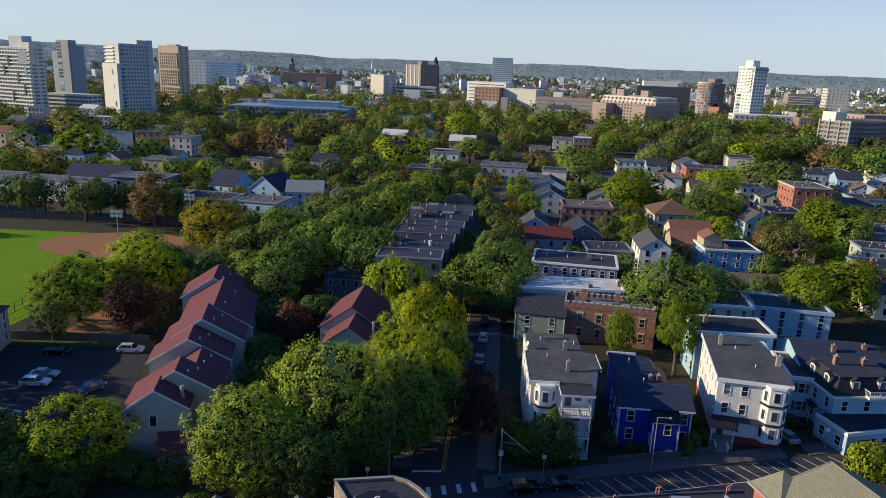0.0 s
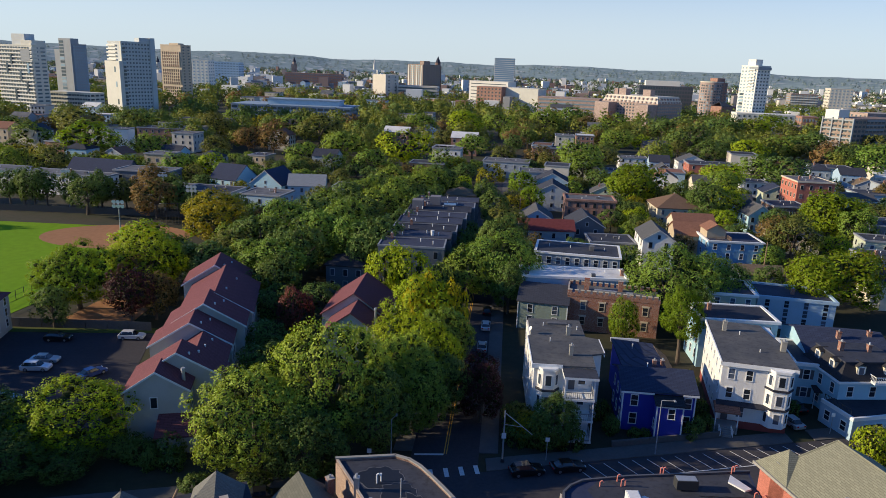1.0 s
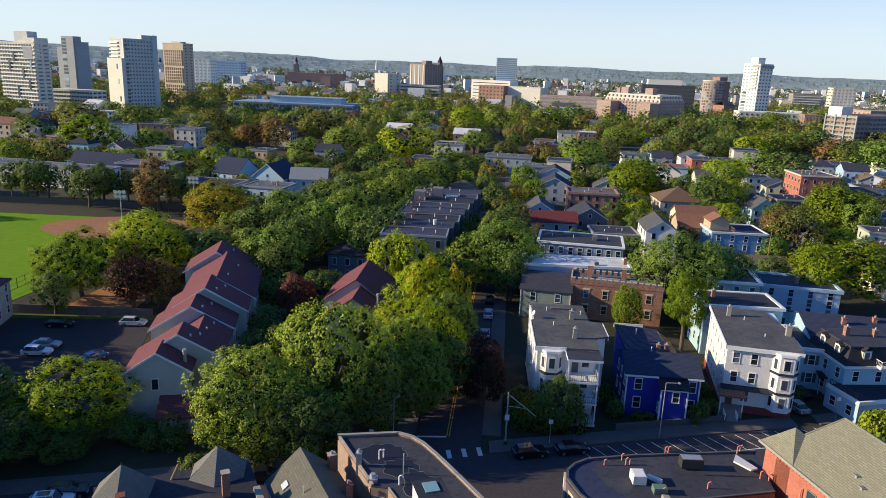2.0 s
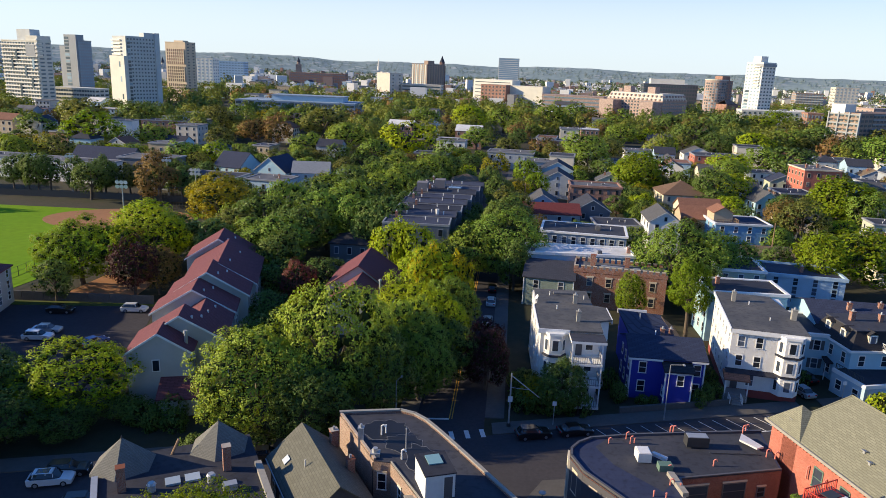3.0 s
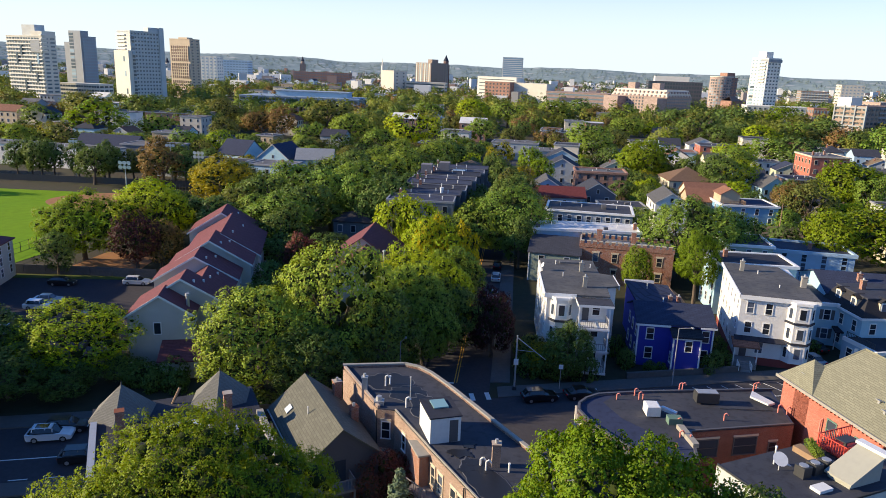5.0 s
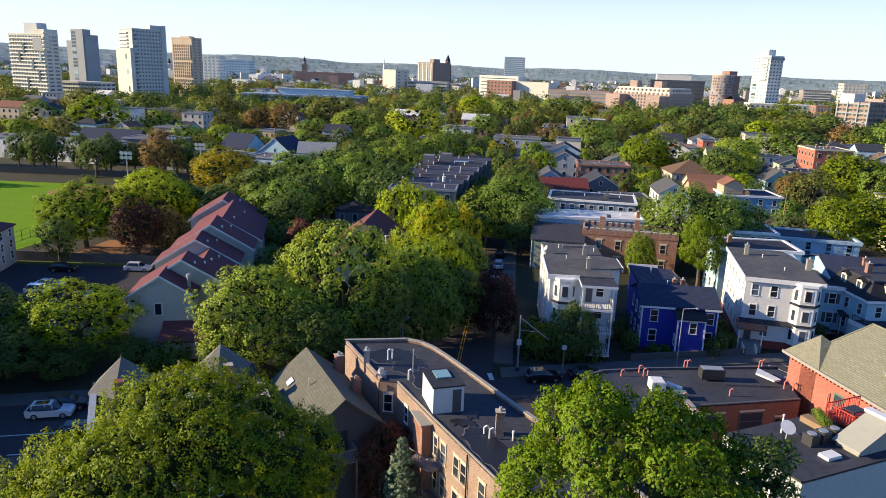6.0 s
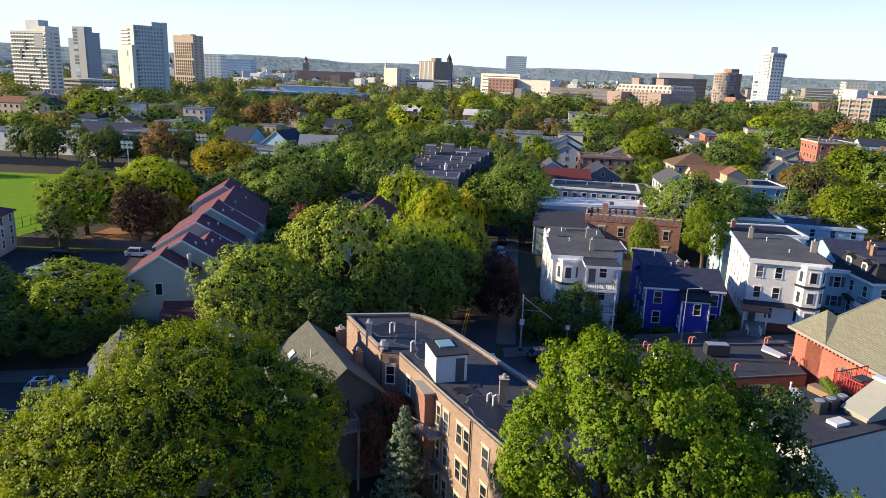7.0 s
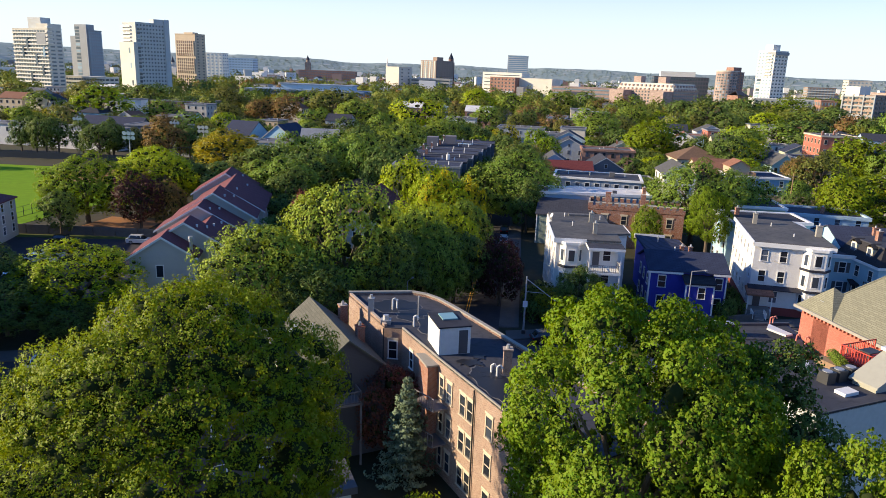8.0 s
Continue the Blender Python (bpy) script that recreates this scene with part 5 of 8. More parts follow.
l_roof = part("roof", Geo().prism(OUT, 9.8, 9.9), TAR, L)


def coping(parent, pts, z0, z1, t, mat, name="parapet"):
    """A wall along a line of points, one straight piece at a time."""
    for (ax, ay), (bx, by) in zip(pts, pts[1:]):
        a = math.atan2(by - ay, bx - ax)
        nx, ny = -math.sin(a) * t, math.cos(a) * t
        part(name, Geo().prism([(ax, ay), (bx, by), (bx + nx, by + ny), (ax + nx, ay + ny)], z0, z1), mat, parent)


coping(l_roof, EDGE, 9.7, 10.12, 0.25, BRICK_DARK)
coping(l_roof, [(x * 1.004, y * 1.002) for x, y in EDGE], 10.12, 10.26, 0.36, COPING, "coping_stone")
coping(l_roof, [EDGE[-1], INNER[0]], 9.75, 10.15, 0.25, BRICK_WARM)
coping(l_roof, [INNER[1], INNER[2], INNER[3]], 9.75, 10.02, 0.12, COPING, "gutter_edge")
s = part("stair_bulkhead", Geo().box(0, 0, 9.85, 2.65, 3.5, 12.2), METAL_WHITE, l_roof, "white stair bulkhead with dark door", pose(-0.7, 51.5, 0, 0, 0, 17))
part("bulkhead_roof", Geo().box(-0.08, -0.08, 12.2, 2.73, 3.58, 12.31), TAR_DARK, s)
part("bulkhead_skylight", Geo().box(0.7, 1.5, 12.31, 2.0, 3.0, 12.42), GLASS_TEAL, s)
part("bulkhead_door", Geo().box(1.65, -0.06, 9.95, 2.4, 0, 11.95), TRIM_DARK, s)
part("door_frame", Geo().box(1.55, -0.04, 9.95, 1.65, 0, 12.05).box(2.4, -0.04, 9.95, 2.5, 0, 12.05).box(1.65, -0.04, 11.95, 2.4, 0, 12.05), TRIM, s)
torn, torn_count = random.Random(9), 0
for cx, cy, ax, ay, turn in ((-5.2, 63.3, 2.5, 1.9, 0.1), (-3.0, 60.6, 2.0, 1.7, -0.6), (-0.6, 57.2, 1.7, 3.6, 0.45), (4.0, 46.0, 1.4, 4.0, 0.5)):
    ring = []
    for i in range(28):
        w, q = 2 * math.pi * i / 28, torn.uniform(0.86, 1.12)
        u, v = ax * q * math.cos(w), ay * q * math.sin(w)
        ring.append((cx + u * math.cos(turn) - v * math.sin(turn), cy + u * math.sin(turn) + v * math.cos(turn)))
    lift = 9.9 + 0.012 * torn_count
    torn_count += 1
    part("torn_felt_edge", Geo().prism([(cx + (x - cx) * 1.04, cy + (y - cy) * 1.04) for x, y in ring], 9.88, lift + 0.004), TAR_PALE, l_roof)
    part("tar_repair", Geo().prism(ring, 9.88, lift + 0.009), TAR_FRESH, l_roof)
blot = random.Random(4)
for x, y, r in ((1.9, 50.3, 0.8), (2.9, 49.0, 0.6), (2.6, 51.4, 0.5), (3.6, 47.9, 0.5), (2.3, 47.9, 0.45)):
    ring = [(x + r * blot.uniform(0.5, 1.3) * math.cos(w) * 1.3, y + r * blot.uniform(0.5, 1.3) * math.sin(w)) for w in [math.pi / 9 * i for i in range(18)]]
    part("tar_patch", Geo().prism(ring, 9.88, 9.955), TAR_FRESH, l_roof)
chimney(L, -7.3, 60.9, 9.9, 1.4, 0.5, METAL)
chimney(L, 4.6, 48.7, 9.9, 1.9, 0.65, BRICK_WARM)
pipe(L, -5.4, 62.2, 9.9, 1.0, 0.08, None, True)
pipe(L, -5.0, 62.6, 9.9, 0.8, 0.08)
pipe(L, -2.8, 59.6, 9.9, 2.2, 0.06, METAL)
pipe(L, -3.1, 57.9, 9.9, 0.9, 0.09, None, True)
pipe(L, 3.4, 48.6, 9.9, 0.6, 0.08, None, True)
pipe(L, 3.8, 47.9, 9.9, 0.8, 0.08, None, True)
pipe(L, 5.6, 47.8, 9.9, 0.7, 0.08)
part("roof_fan", Geo().box(-6.1, 58.0, 9.9, -5.2, 58.8, 10.3).tube((-5.65, 58.4, 10.3), (-5.65, 58.4, 10.7), 0.32, 0.25, 10), METAL, l_roof)


def wall_window(parent, p0, p1, s, z, w, h, mat):
    """A window on the wall from p0 to p1 (seen with p0 at the viewer's left), s metres from p0."""
    a = math.atan2(p1[1] - p0[1], p1[0] - p0[0])
    m = pose(p0[0] + math.cos(a) * s, p0[1] + math.sin(a) * s, z, 0, 0, math.degrees(a))
    win = add_window(parent, m, w, h, mat)
    part("lintel", Geo().box(-w / 2 - 0.16, -0.08, h + 0.15, w / 2 + 0.16, 0, h + 0.33), TRIM_TAN, win)


for z in (1.0, 4.0, 7.0):
    for s0, w in ((1.0, 0.55), (2.3, 0.7), (4.4, 0.75), (5.5, 0.75), (8.2, 0.8), (11.6, 0.6), (13.0, 0.8), (15.6, 0.8)):
        wall_window(L, INNER[2], INNER[3], s0, z, w, 1.6, TRIM_TAN)
    wall_window(L, INNER[0], INNER[1], 0.8, z, 0.7, 1.6, TRIM)
    for s0 in (2.2, 5.6):
        wall_window(L, INNER[1], INNER[2], s0, z, 0.6, 1.5, TRIM)
for z in (4.0, 7.0):
    for a, b in zip(EDGE[:8], EDGE[1:9]):
        wall_window(L, b, a, math.dist(a, b) / 2, z, 0.8, 1.5, TRIM) if math.dist(a, b) > 1.5 else None
for k in range(2):
    z = 3.2 + 3.1 * k
    bk = part("rear_balcony", Geo().prism([(-2.6, 50.4), (-0.9, 48.6), (0.4, 49.4), (-1.4, 51.8)], z, z + 0.15), WEATHERED, L)
    railing(bk, -2.5, 50.4, -0.9, 48.7, z + 0.15, 0.95, WEATHERED)
pier = part("brick_pier", Geo().prism([(-2.3, 52.3), (-1.5, 50.5), (-0.6, 50.9), (-1.3, 52.8)], -0.3, 9.3), BRICK, L)
part("pier_cap", Geo().prism([(-2.6, 52.9), (-1.6, 50.3), (-0.5, 50.7), (-1.3, 53.0)], 9.3, 9.45), COPING, pier)
for x, y in ((2.05, 45.6), (-5.75, 57.35)):
    part("downpipe", Geo().tube((x, y, 0), (x, y, 9.8), 0.06, 0.06, 6), METAL_DARK, L)

# dark house with a green shingle gable
M = thing("gabled_house", "charcoal house with weathered green shingle gable roof", "house", pose(-11.06, 50.68, 0, 0, 0, 27))
W, D, H, R = 6.6, 11.4, 7.8, 2.75
part("wall", house_walls(W, D, H, "gable_y", R), CHARCOAL, M)
m_roof = part("roof", gable_roof(W, D, H, R, 0.35, "y"), ROOF_GREEN, M)
part("skylight", Geo().slab([(0.6, 8.2, 8.64), (1.15, 8.2, 9.1), (1.15, 9.1, 9.1), (0.6, 9.1, 8.64)], 0.1), GLASS_SKY, m_roof)
part("vent_pipe", Geo().tube((1.9, 5.6, 9.3), (1.9, 5.6, 10.3), 0.06, 0.06, 7), METAL_WHITE, m_roof)
chimney(M, 6.2, 5.4, 7.8, 1.7, 0.7)
chimney(M, 6.2, 10.4, 7.8, 2.1, 0.75)
bp = part("balcony", Geo().box(0.4, -1.6, 5.5, 4.0, 0, 5.7), WEATHERED, M)
railing(bp, 0.5, -1.55, 3.9, -1.55, 5.7, 1.0, WEATHERED)
railing(bp, 0.5, -1.55, 0.5, -0.1, 5.7, 1.0, WEATHERED)
railing(bp, 3.9, -1.55, 3.9, -0.1, 5.7, 1.0, WEATHERED)
part("balcony_door", Geo().box(2.0, -0.06, 5.7, 3.6, 0, 7.7), GLASS, M)
for x in (0.5, 3.9):
    part("post", Geo().box(x - 0.07, -1.6, 0, x + 0.07, -1.46, 5.5), WEATHERED, M)
for z in (1.2, 3.2):
    add_window(M, pose(2.0, 0, z), 0.9, 1.2, WEATHERED)
part("gutter", Geo().tube((-0.4, -0.3, 7.5), (-0.4, 11.7, 7.5), 0.08, 0.08, 7), METAL, M)
window_grid(M, W, D, "l", 4, (1.2, 4.4), 0.85, 1.4)
# flat-roofed house with two pyramid turrets
Nh = thing("turreted_house", "dark flat-roofed house with two slate pyramid turrets", "house", pose(-25.2, 43.3, 0, 0, 0, 25))
H = 8.3
part("wall", Geo().box(0, 0, -0.3, 14, 16, H), CHARCOAL, Nh)
n_roof = part("roof", Geo().box(-0.2, -0.2, H, 14.2, 16.2, H + 0.12), TAR_DARK, Nh)
part("coping_stone", Geo().box(13.7, -0.3, H - 0.1, 14.3, 10.2, H + 0.55), COPING, n_roof)
part("coping_stone", Geo().box(-0.3, -0.3, H - 0.1, 0.25, 13.0, H + 0.4), METAL, n_roof)
for x, y in ((2.4, 14.7), (11.1, 14.9)):
    t = part("turret", Geo().prism([(x + 2.4 * math.cos(w), y + 2.4 * math.sin(w)) for w in [math.pi / 8 + math.pi / 4 * i for i in range(8)]], -0.3, H + 0.3), CHARCOAL, Nh)
    g = Geo()
    ring = [(x + 3.0 * math.cos(w), y + 3.0 * math.sin(w), H + 0.1) for w in [0.25 + math.pi / 3 * i for i in range(6)]]
    for i in range(6):
        g.poly([ring[i], ring[(i + 1) % 6], (x, y, 11.2)])
    g.prism([p[:2] for p in ring], H - 0.15, H + 0.1)
    part("finial", Geo().tube((x, y, 11.1), (x, y, 11.45), 0.09, 0.03, 6), METAL_DARK, t)
    part("turret_roof", g, ROOF_SLATE_PALE, t)
for x in (6.4, 8.1):
    part("skylight", Geo().box(x - 0.65, 9.4, H + 0.1, x + 0.65, 10.6, H + 0.32), GLASS_SKY, n_roof)
chimney(Nh, 2.2, 10.2, H + 0.1, 2.3, 0.7, BRICK, False)
chimney(Nh, 11.2, 10.4, H + 0.1, 2.4, 0.7, BRICK, False)
for x, y in ((4.6, 9.2), (9.6, 8.8)):
    part("roof_fan", Geo().tube((x, y, H), (x, y, H + 0.8), 0.35, 0.35, 10).tube((x, y, H + 0.8), (x, y, H + 1.0), 0.42, 0.3, 10), METAL, n_roof)
part("roof_unit", Geo().box(10.4, 6.6, H + 0.2, 11.6, 7.4, H + 0.8), METAL, n_roof)
part("leaning_flue", Geo().tube((6.6, 14.9, H), (7.4, 15.2, H + 1.5), 0.13, 0.13, 7), WOOD, n_roof)
window_grid(Nh, 14, 16, "f", 4, (1.2, 4.6), 0.9, 1.5)
window_grid(Nh, 14, 16, "l", 4, (1.2, 4.6), 0.9, 1.5)
# small shed-like wing below
house(-9.2, 38.8, 3.4, 3.0, 22, 5.0, STUCCO, TAR, "grey rendered rear wing with dark doorway", cols=(0, 2, 0), storeys=1, near=True, trim=TRIM_DARK, name="rear_wing", category="outbuilding")

# low corner building with rounded front
O1 = thing("corner_building", "low brick corner building with wide flat tar roof", "shop")
PO = [(19.7, 55.2), (23.8, 56.2), (24.9, 61.8), (36.2, 64.2), (37.4, 72.2), (22.5, 70.3), (17.2, 69.2), (15.6, 68.1), (14.6, 66.8), (14.3, 65.2), (15.1, 62.3)]
part("wall", Geo().prism(PO, -0.3, 6.4), BRICK_SHOP, O1)
o_roof = part("roof", Geo().prism(PO, 6.4, 6.5), TAR_NAVY, O1)
coping(o_roof, PO[4:] + PO[:1], 6.3, 6.75, 0.25, TRIM_DARK)
coping(o_roof, PO[:1] + PO[1:3], 6.3, 6.7, 0.25, TRIM_DARK)
coping(o_roof, PO[2:4], 6.35, 6.6, 0.2, TRIM_DARK)
# thin charcoal skin over the brick of the rounded side
coping(O1, [PO[0], PO[10], PO[9], PO[8], PO[7], PO[6]], -0.2, 6.28, 0.06, CHARCOAL, "dark_render")
part("felt_patch", Geo().prism([(24.6, 61.9), (36.0, 64.4), (37.1, 71.9), (26.5, 70.6), (19.0, 69.2), (17.4, 67.4), (18.6, 64.0), (22.4, 59.4)], 6.5, 6.506), TAR, o_roof)
for x, y, h in ((19.0, 68.2, 0.8), (21.2, 69.3, 1.0), (21.4, 68.3, 1.1), (21.9, 68.5, 0.7), (26.6, 71.0, 1.1), (26.9, 70.9, 1.2), (35.1, 71.6, 1.2), (35.5, 71.8, 1.2), (35.6, 66.6, 1.1), (36.4, 66.3, 1.0), (29.1, 64.4, 0.9), (23.9, 63.0, 0.9), (23.4, 60.6, 0.8), (22.3, 58.3, 0.7), (21.2, 58.6, 0.7), (24.2, 60.0, 0.7)):
    pipe(O1, x, y, 6.5, h * 0.75, 0.07, PIPE_RED, h > 0.75)
part("roof_unit", Geo().box(27.4, 67.7, 6.7, 29.8, 68.9, 7.8, 0).box(27.5, 67.8, 7.8, 29.7, 68.8, 7.85, 1), [METAL_DARK, METAL], o_roof, "dark air handling unit")
part("roof_unit", Geo().box(21.2, 64.4, 6.6, 22.6, 66.0, 7.6, 0).box(21.3, 64.5, 7.6, 22.5, 65.9, 7.65, 0), [METAL_WHITE], o_roof)
part("unit_fan", Geo().tube((22.61, 65.2, 7.1), (22.7, 65.2, 7.1), 0.4, 0.4, 12), METAL_DARK, o_roof)
part("roof_unit", Geo().box(23.0, 62.9, 6.5, 24.4, 63.9, 7.2), COPPER_GREEN, o_roof)
part("duct", Geo().slab([(22.7, 65.2, 7.4), (23.1, 65.4, 7.4), (24.5, 65.0, 7.0), (24.2, 64.6, 7.0)], 0.35), METAL_WHITE, o_roof)
part("skylight", Geo().slab([(33.6, 69.0, 7.15), (35.0, 67.6, 6.95), (35.9, 68.0, 6.95), (34.4, 70.4, 7.15)], 0.2), METAL_WHITE, o_roof, "tilted white skylight frame")
g = Geo()
for k in range(7):
    g.tube((29.6 + 0.8 * k, 66.9 - 0.1 * (k % 2), 6.62), (30.4 + 0.8 * k, 66.9 - 0.1 * ((k + 1) % 2), 6.62), 0.05, 0.05, 6)
part("conduit", g, METAL_DARK, o_roof)
part("parapet_vent", Geo().prism([(23.6, 62.4), (24.0, 58.6), (24.6, 58.7), (24.3, 62.3)], 6.5, 6.95), COPING, o_roof)
for s0, w in ((1.75, 2.7), (6.2, 2.5), (9.4, 0.8)):
    wall_window(O1, PO[2], PO[3], s0, 3.6, w, 1.8 if w > 2 else 1.0, TRIM_DARK)
for s0 in (1.6, 4.0, 6.2):
    wall_window(O1, PO[10], PO[0], s0, 3.4, 0.9, 1.9, TRIM_DARK)
for s0 in (1.0, 3.0):
    wall_window(O1, PO[0], PO[1], s0, 3.4, 0.8, 1.9, TRIM_DARK)
wall_window(O1, PO[9], PO[10], 1.4, 3.2, 1.0, 2.2, TRIM_TAN)
part("shop_front", Geo().prism([(14.05, 65.1), (14.35, 65.0), (14.65, 66.9), (14.4, 67.1)], 0, 6.2), STONE, O1, "pale limestone corner bay")

# salmon brick hall with green hipped roof
P = thing("brick_hall", "salmon-painted brick hall with weathered green hipped roof", "hall", pose(41.35, 46.6, 0, 0, 0, 12))
part("wall", Geo().box(0, 0, -0.3, 13.1, 20.6, 9.8), BRICK_PINK, P)
g = Geo()
c4, r4 = [(-0.5, -0.5, 9.9), (13.6, -0.5, 9.9), (13.6, 21.1, 9.9), (-0.5, 21.1, 9.9)], [(6.55, 6.5, 13.9), (6.55, 19.4, 13.9)]
g.poly([c4[0], c4[1], r4[0]]).poly([c4[1], c4[2], r4[1], r4[0]]).poly([c4[2], c4[3], r4[1]]).poly([c4[3], c4[0], r4[0], r4[1]])
g.prism([p[:2] for p in c4], 9.68, 9.9)
part("roof", g, ROOF_MOSS, P)
for p, q in ((c4[0], r4[0]), (r4[0], r4[1]), (c4[3], r4[1])):
    part("ridge_cap", Geo().tube(p, q, 0.1, 0.1, 6), ROOF_MOSS, P)
wg = part("wing", Geo().box(0.0, 18.4, -0.3, 4.8, 22.4, 9.8), BRICK_PINK, P)
g = Geo()
c4 = [(-0.5, 17.6), (5.0, 17.6), (5.0, 22.9), (-0.5, 22.9)]
for i in range(4):
    g.poly([(*c4[i], 9.94), (*c4[(i + 1) % 4], 9.94), (2.1, 21.0, 12.3)])
part("wing_roof", g, ROOF_MOSS, wg)
part("gutter", Geo().box(-0.62, -0.5, 9.7, -0.48, 17.5, 9.98).box(-0.62, 17.5, 9.7, -0.48, 23.0, 10.0), COPING, P)
bracket = Geo().box(-0.3, 0, 0, 0.0, 0.22, 0.3).mesh("dentil", BRICK_PINK)
for k in range(44):
    part("dentil", bracket, None, P, "", pose(0, 0.2 + 0.5 * k, 9.32))
for v in (3.5, 7.5, 11.5, 15.0):
    add_window(P, face_pose("l", 20.6 - v, 6.4, 13.1, 20.6), 1.1, 2.0, COPPER_GREEN)
for u, v in ((2.4, 12.6), (1.8, 11.2), (0.9, 20.6)):
    z = 9.9 + (u + 0.5) / 7.05 * 4.0
    part("roof_vent", Geo().box(u - 0.12, v - 0.12, z - 0.3, u + 0.12, v + 0.12, z + 0.2).slab([(u - 0.3, v - 0.25, z + 0.34), (u + 0.2, v - 0.25, z + 0.22), (u + 0.2, v + 0.25, z + 0.22), (u - 0.3, v + 0.25, z + 0.34)], 0.05), METAL, P)
for v in (13.8, 16.2, 10.8):
    pipe(P, -0.25, v, 6.8, 1.2, 0.08, PIPE_RED, True)

# white building with a roof deck
Q = thing("deck_building", "pale rendered building with flat roof and red roof deck", "building", pose(22.6, 39.8, 0, 0, 0, 24))
H = 10.4
X0, Y0, X1, Y1 = 3.6, 1.5, 18.5, 8.8
part("wall", Geo().box(X0, Y0, -0.3, X1, Y1, H), STUCCO, Q)
q_roof = part("roof", Geo().box(X0 + 0.1, Y0 + 0.1, H, X1 - 0.1, Y1 - 0.1, H + 0.1), TAR, Q)
coping(q_roof, [(X0, Y1), (X0, Y0), (X1, Y0)], H - 0.05, H + 0.14, 0.12, METAL_DARK)
dk = part("roof_deck", Geo().box(13.6, 5.2, H + 0.3, 17.6, 7.8, H + 0.45), DECK_RED, q_roof, "red-painted timber roof deck")
for a, b in (((13.6, 5.2), (13.6, 7.8)), ((13.6, 7.8), (17.6, 7.8)), ((13.6, 5.2), (15.4, 5.2))):
    railing(dk, *a, *b, H + 0.45, 1.05, DECK_RED, 0.22)
part("deck_table", Geo().box(14.8, 6.2, H + 1.1, 16.2, 7.2, H + 1.18).box(15.4, 6.6, H + 0.45, 15.6, 6.8, H + 1.1), METAL_DARK, dk)
part("planter", Geo().box(11.2, 5.8, H + 0.1, 12.1, 8.2, H + 0.6), WOOD, q_roof)
sh = part("stair_bulkhead", Geo().prism([(10.6, 2.5), (14.0, 2.5), (14.0, 4.4), (10.6, 4.4)], H, [H + 0.5, H + 2.2, H + 2.2, H + 0.5]), PANEL, q_roof, "sloping stair bulkhead with white cap")
part("bulkhead_roof", Geo().slab([(10.4, 2.3, H + 0.6), (14.2, 2.3, H + 2.45), (14.2, 4.6, H + 2.45), (10.4, 4.6, H + 0.6)], 0.16), PANEL, sh)
part("bulkhead_cap", Geo().box(13.6, 2.2, H + 2.3, 14.3, 4.7, H + 2.55), METAL_WHITE, sh)
for k in range(3):
    u = part("roof_unit", Geo().box(8.3 + 1.25 * k, 4.7, H + 0.1, 9.2 + 1.25 * k, 5.6, H + 1.0), METAL_DARK, q_roof, "square dark air-conditioning condenser")
    part("unit_fan", Geo().tube((8.75 + 1.25 * k, 5.15, H + 1.0), (8.75 + 1.25 * k, 5.15, H + 1.05), 0.36, 0.36, 12), METAL, u)
part("hatch", Geo().box(7.8, 2.8, H + 0.1, 9.2, 3.7, H + 0.35), METAL_WHITE, q_roof)
dish(Q, 7.6, 6.4, H + 0.1, 0.6, 250, 1.1)
part("folded_chair", Geo().slab([(8.2, 6.4, H + 0.6), (8.8, 6.2, H + 0.3), (8.9, 6.7, H + 0.3), (8.3, 6.9, H + 0.6)], 0.08), METAL_WHITE, q_roof)
pipe(Q, 8.0, 7.2, H + 0.1, 1.5, 0.07)
for z in (1.4, 4.5, 7.4):
    if z < 7.0:
        add_window(Q, pose(15.2, Y0, z), 0.9, 1.5)
    for v in (3.4, 7.4):
        add_window(Q, pose(X0, v, z, 0, 0, -90), 0.9, 1.5)

# ---- houses in the middle distance ----
BACK = "houses of the streets behind"


def row_house(k):
    """One unit of the terrace along the side street."""
    y = 148.6 + 8.0 * k
    x = -13.4 + 0.112 * (y - 148.6)
    h = (12.5, 12.6, 12.4, 12.55, 12.35, 12.5, 12.2, 12.3)[k]
    e = house(x, y, 14.7 + 0.55 * k, 7.96, -4, h, DARK_CLAP, TAR_DARK if k % 3 == 2 else TAR_BLUE, "narrow flat-roofed terrace house with low parapet", cols=(0 if k else 4, 2, 2),
              storeys=4, near=False, parapet=0.2, over=0.1, trim=TAR if k % 2 else TRIM_GREY, name="terrace_house", group="terrace along the side street", category="house")
    for u, v in ((3.5, 2.0), (9.0, 5.0), (12.0, 3.0)):
        pipe(e, u + 0.3 * k % 1, v, h, 0.7, 0.1)
    chimney(e, 2.2 + (k % 3), 6.5, h, 1.2, 0.6)
    if k == 1:
        part("roof_fan", Geo().tube((10.8, 3.0, h), (10.8, 3.0, h + 1.3), 0.35, 0.45, 10), METAL_WHITE, e)
    if k in (5, 6):
        part("roof_hut", Geo().box(1.0 + 4 * (k == 6), 2.0, h, 4.0 + 4 * (k == 6), 5.5, h + 2.4), WEATHERED, e)
    if k == 6:
        part("skylight", Geo().box(9.0, 2.0, h, 12.5, 4.5, h + 0.35), GLASS_SKY, e)


for k in range(8):
    row_house(k)

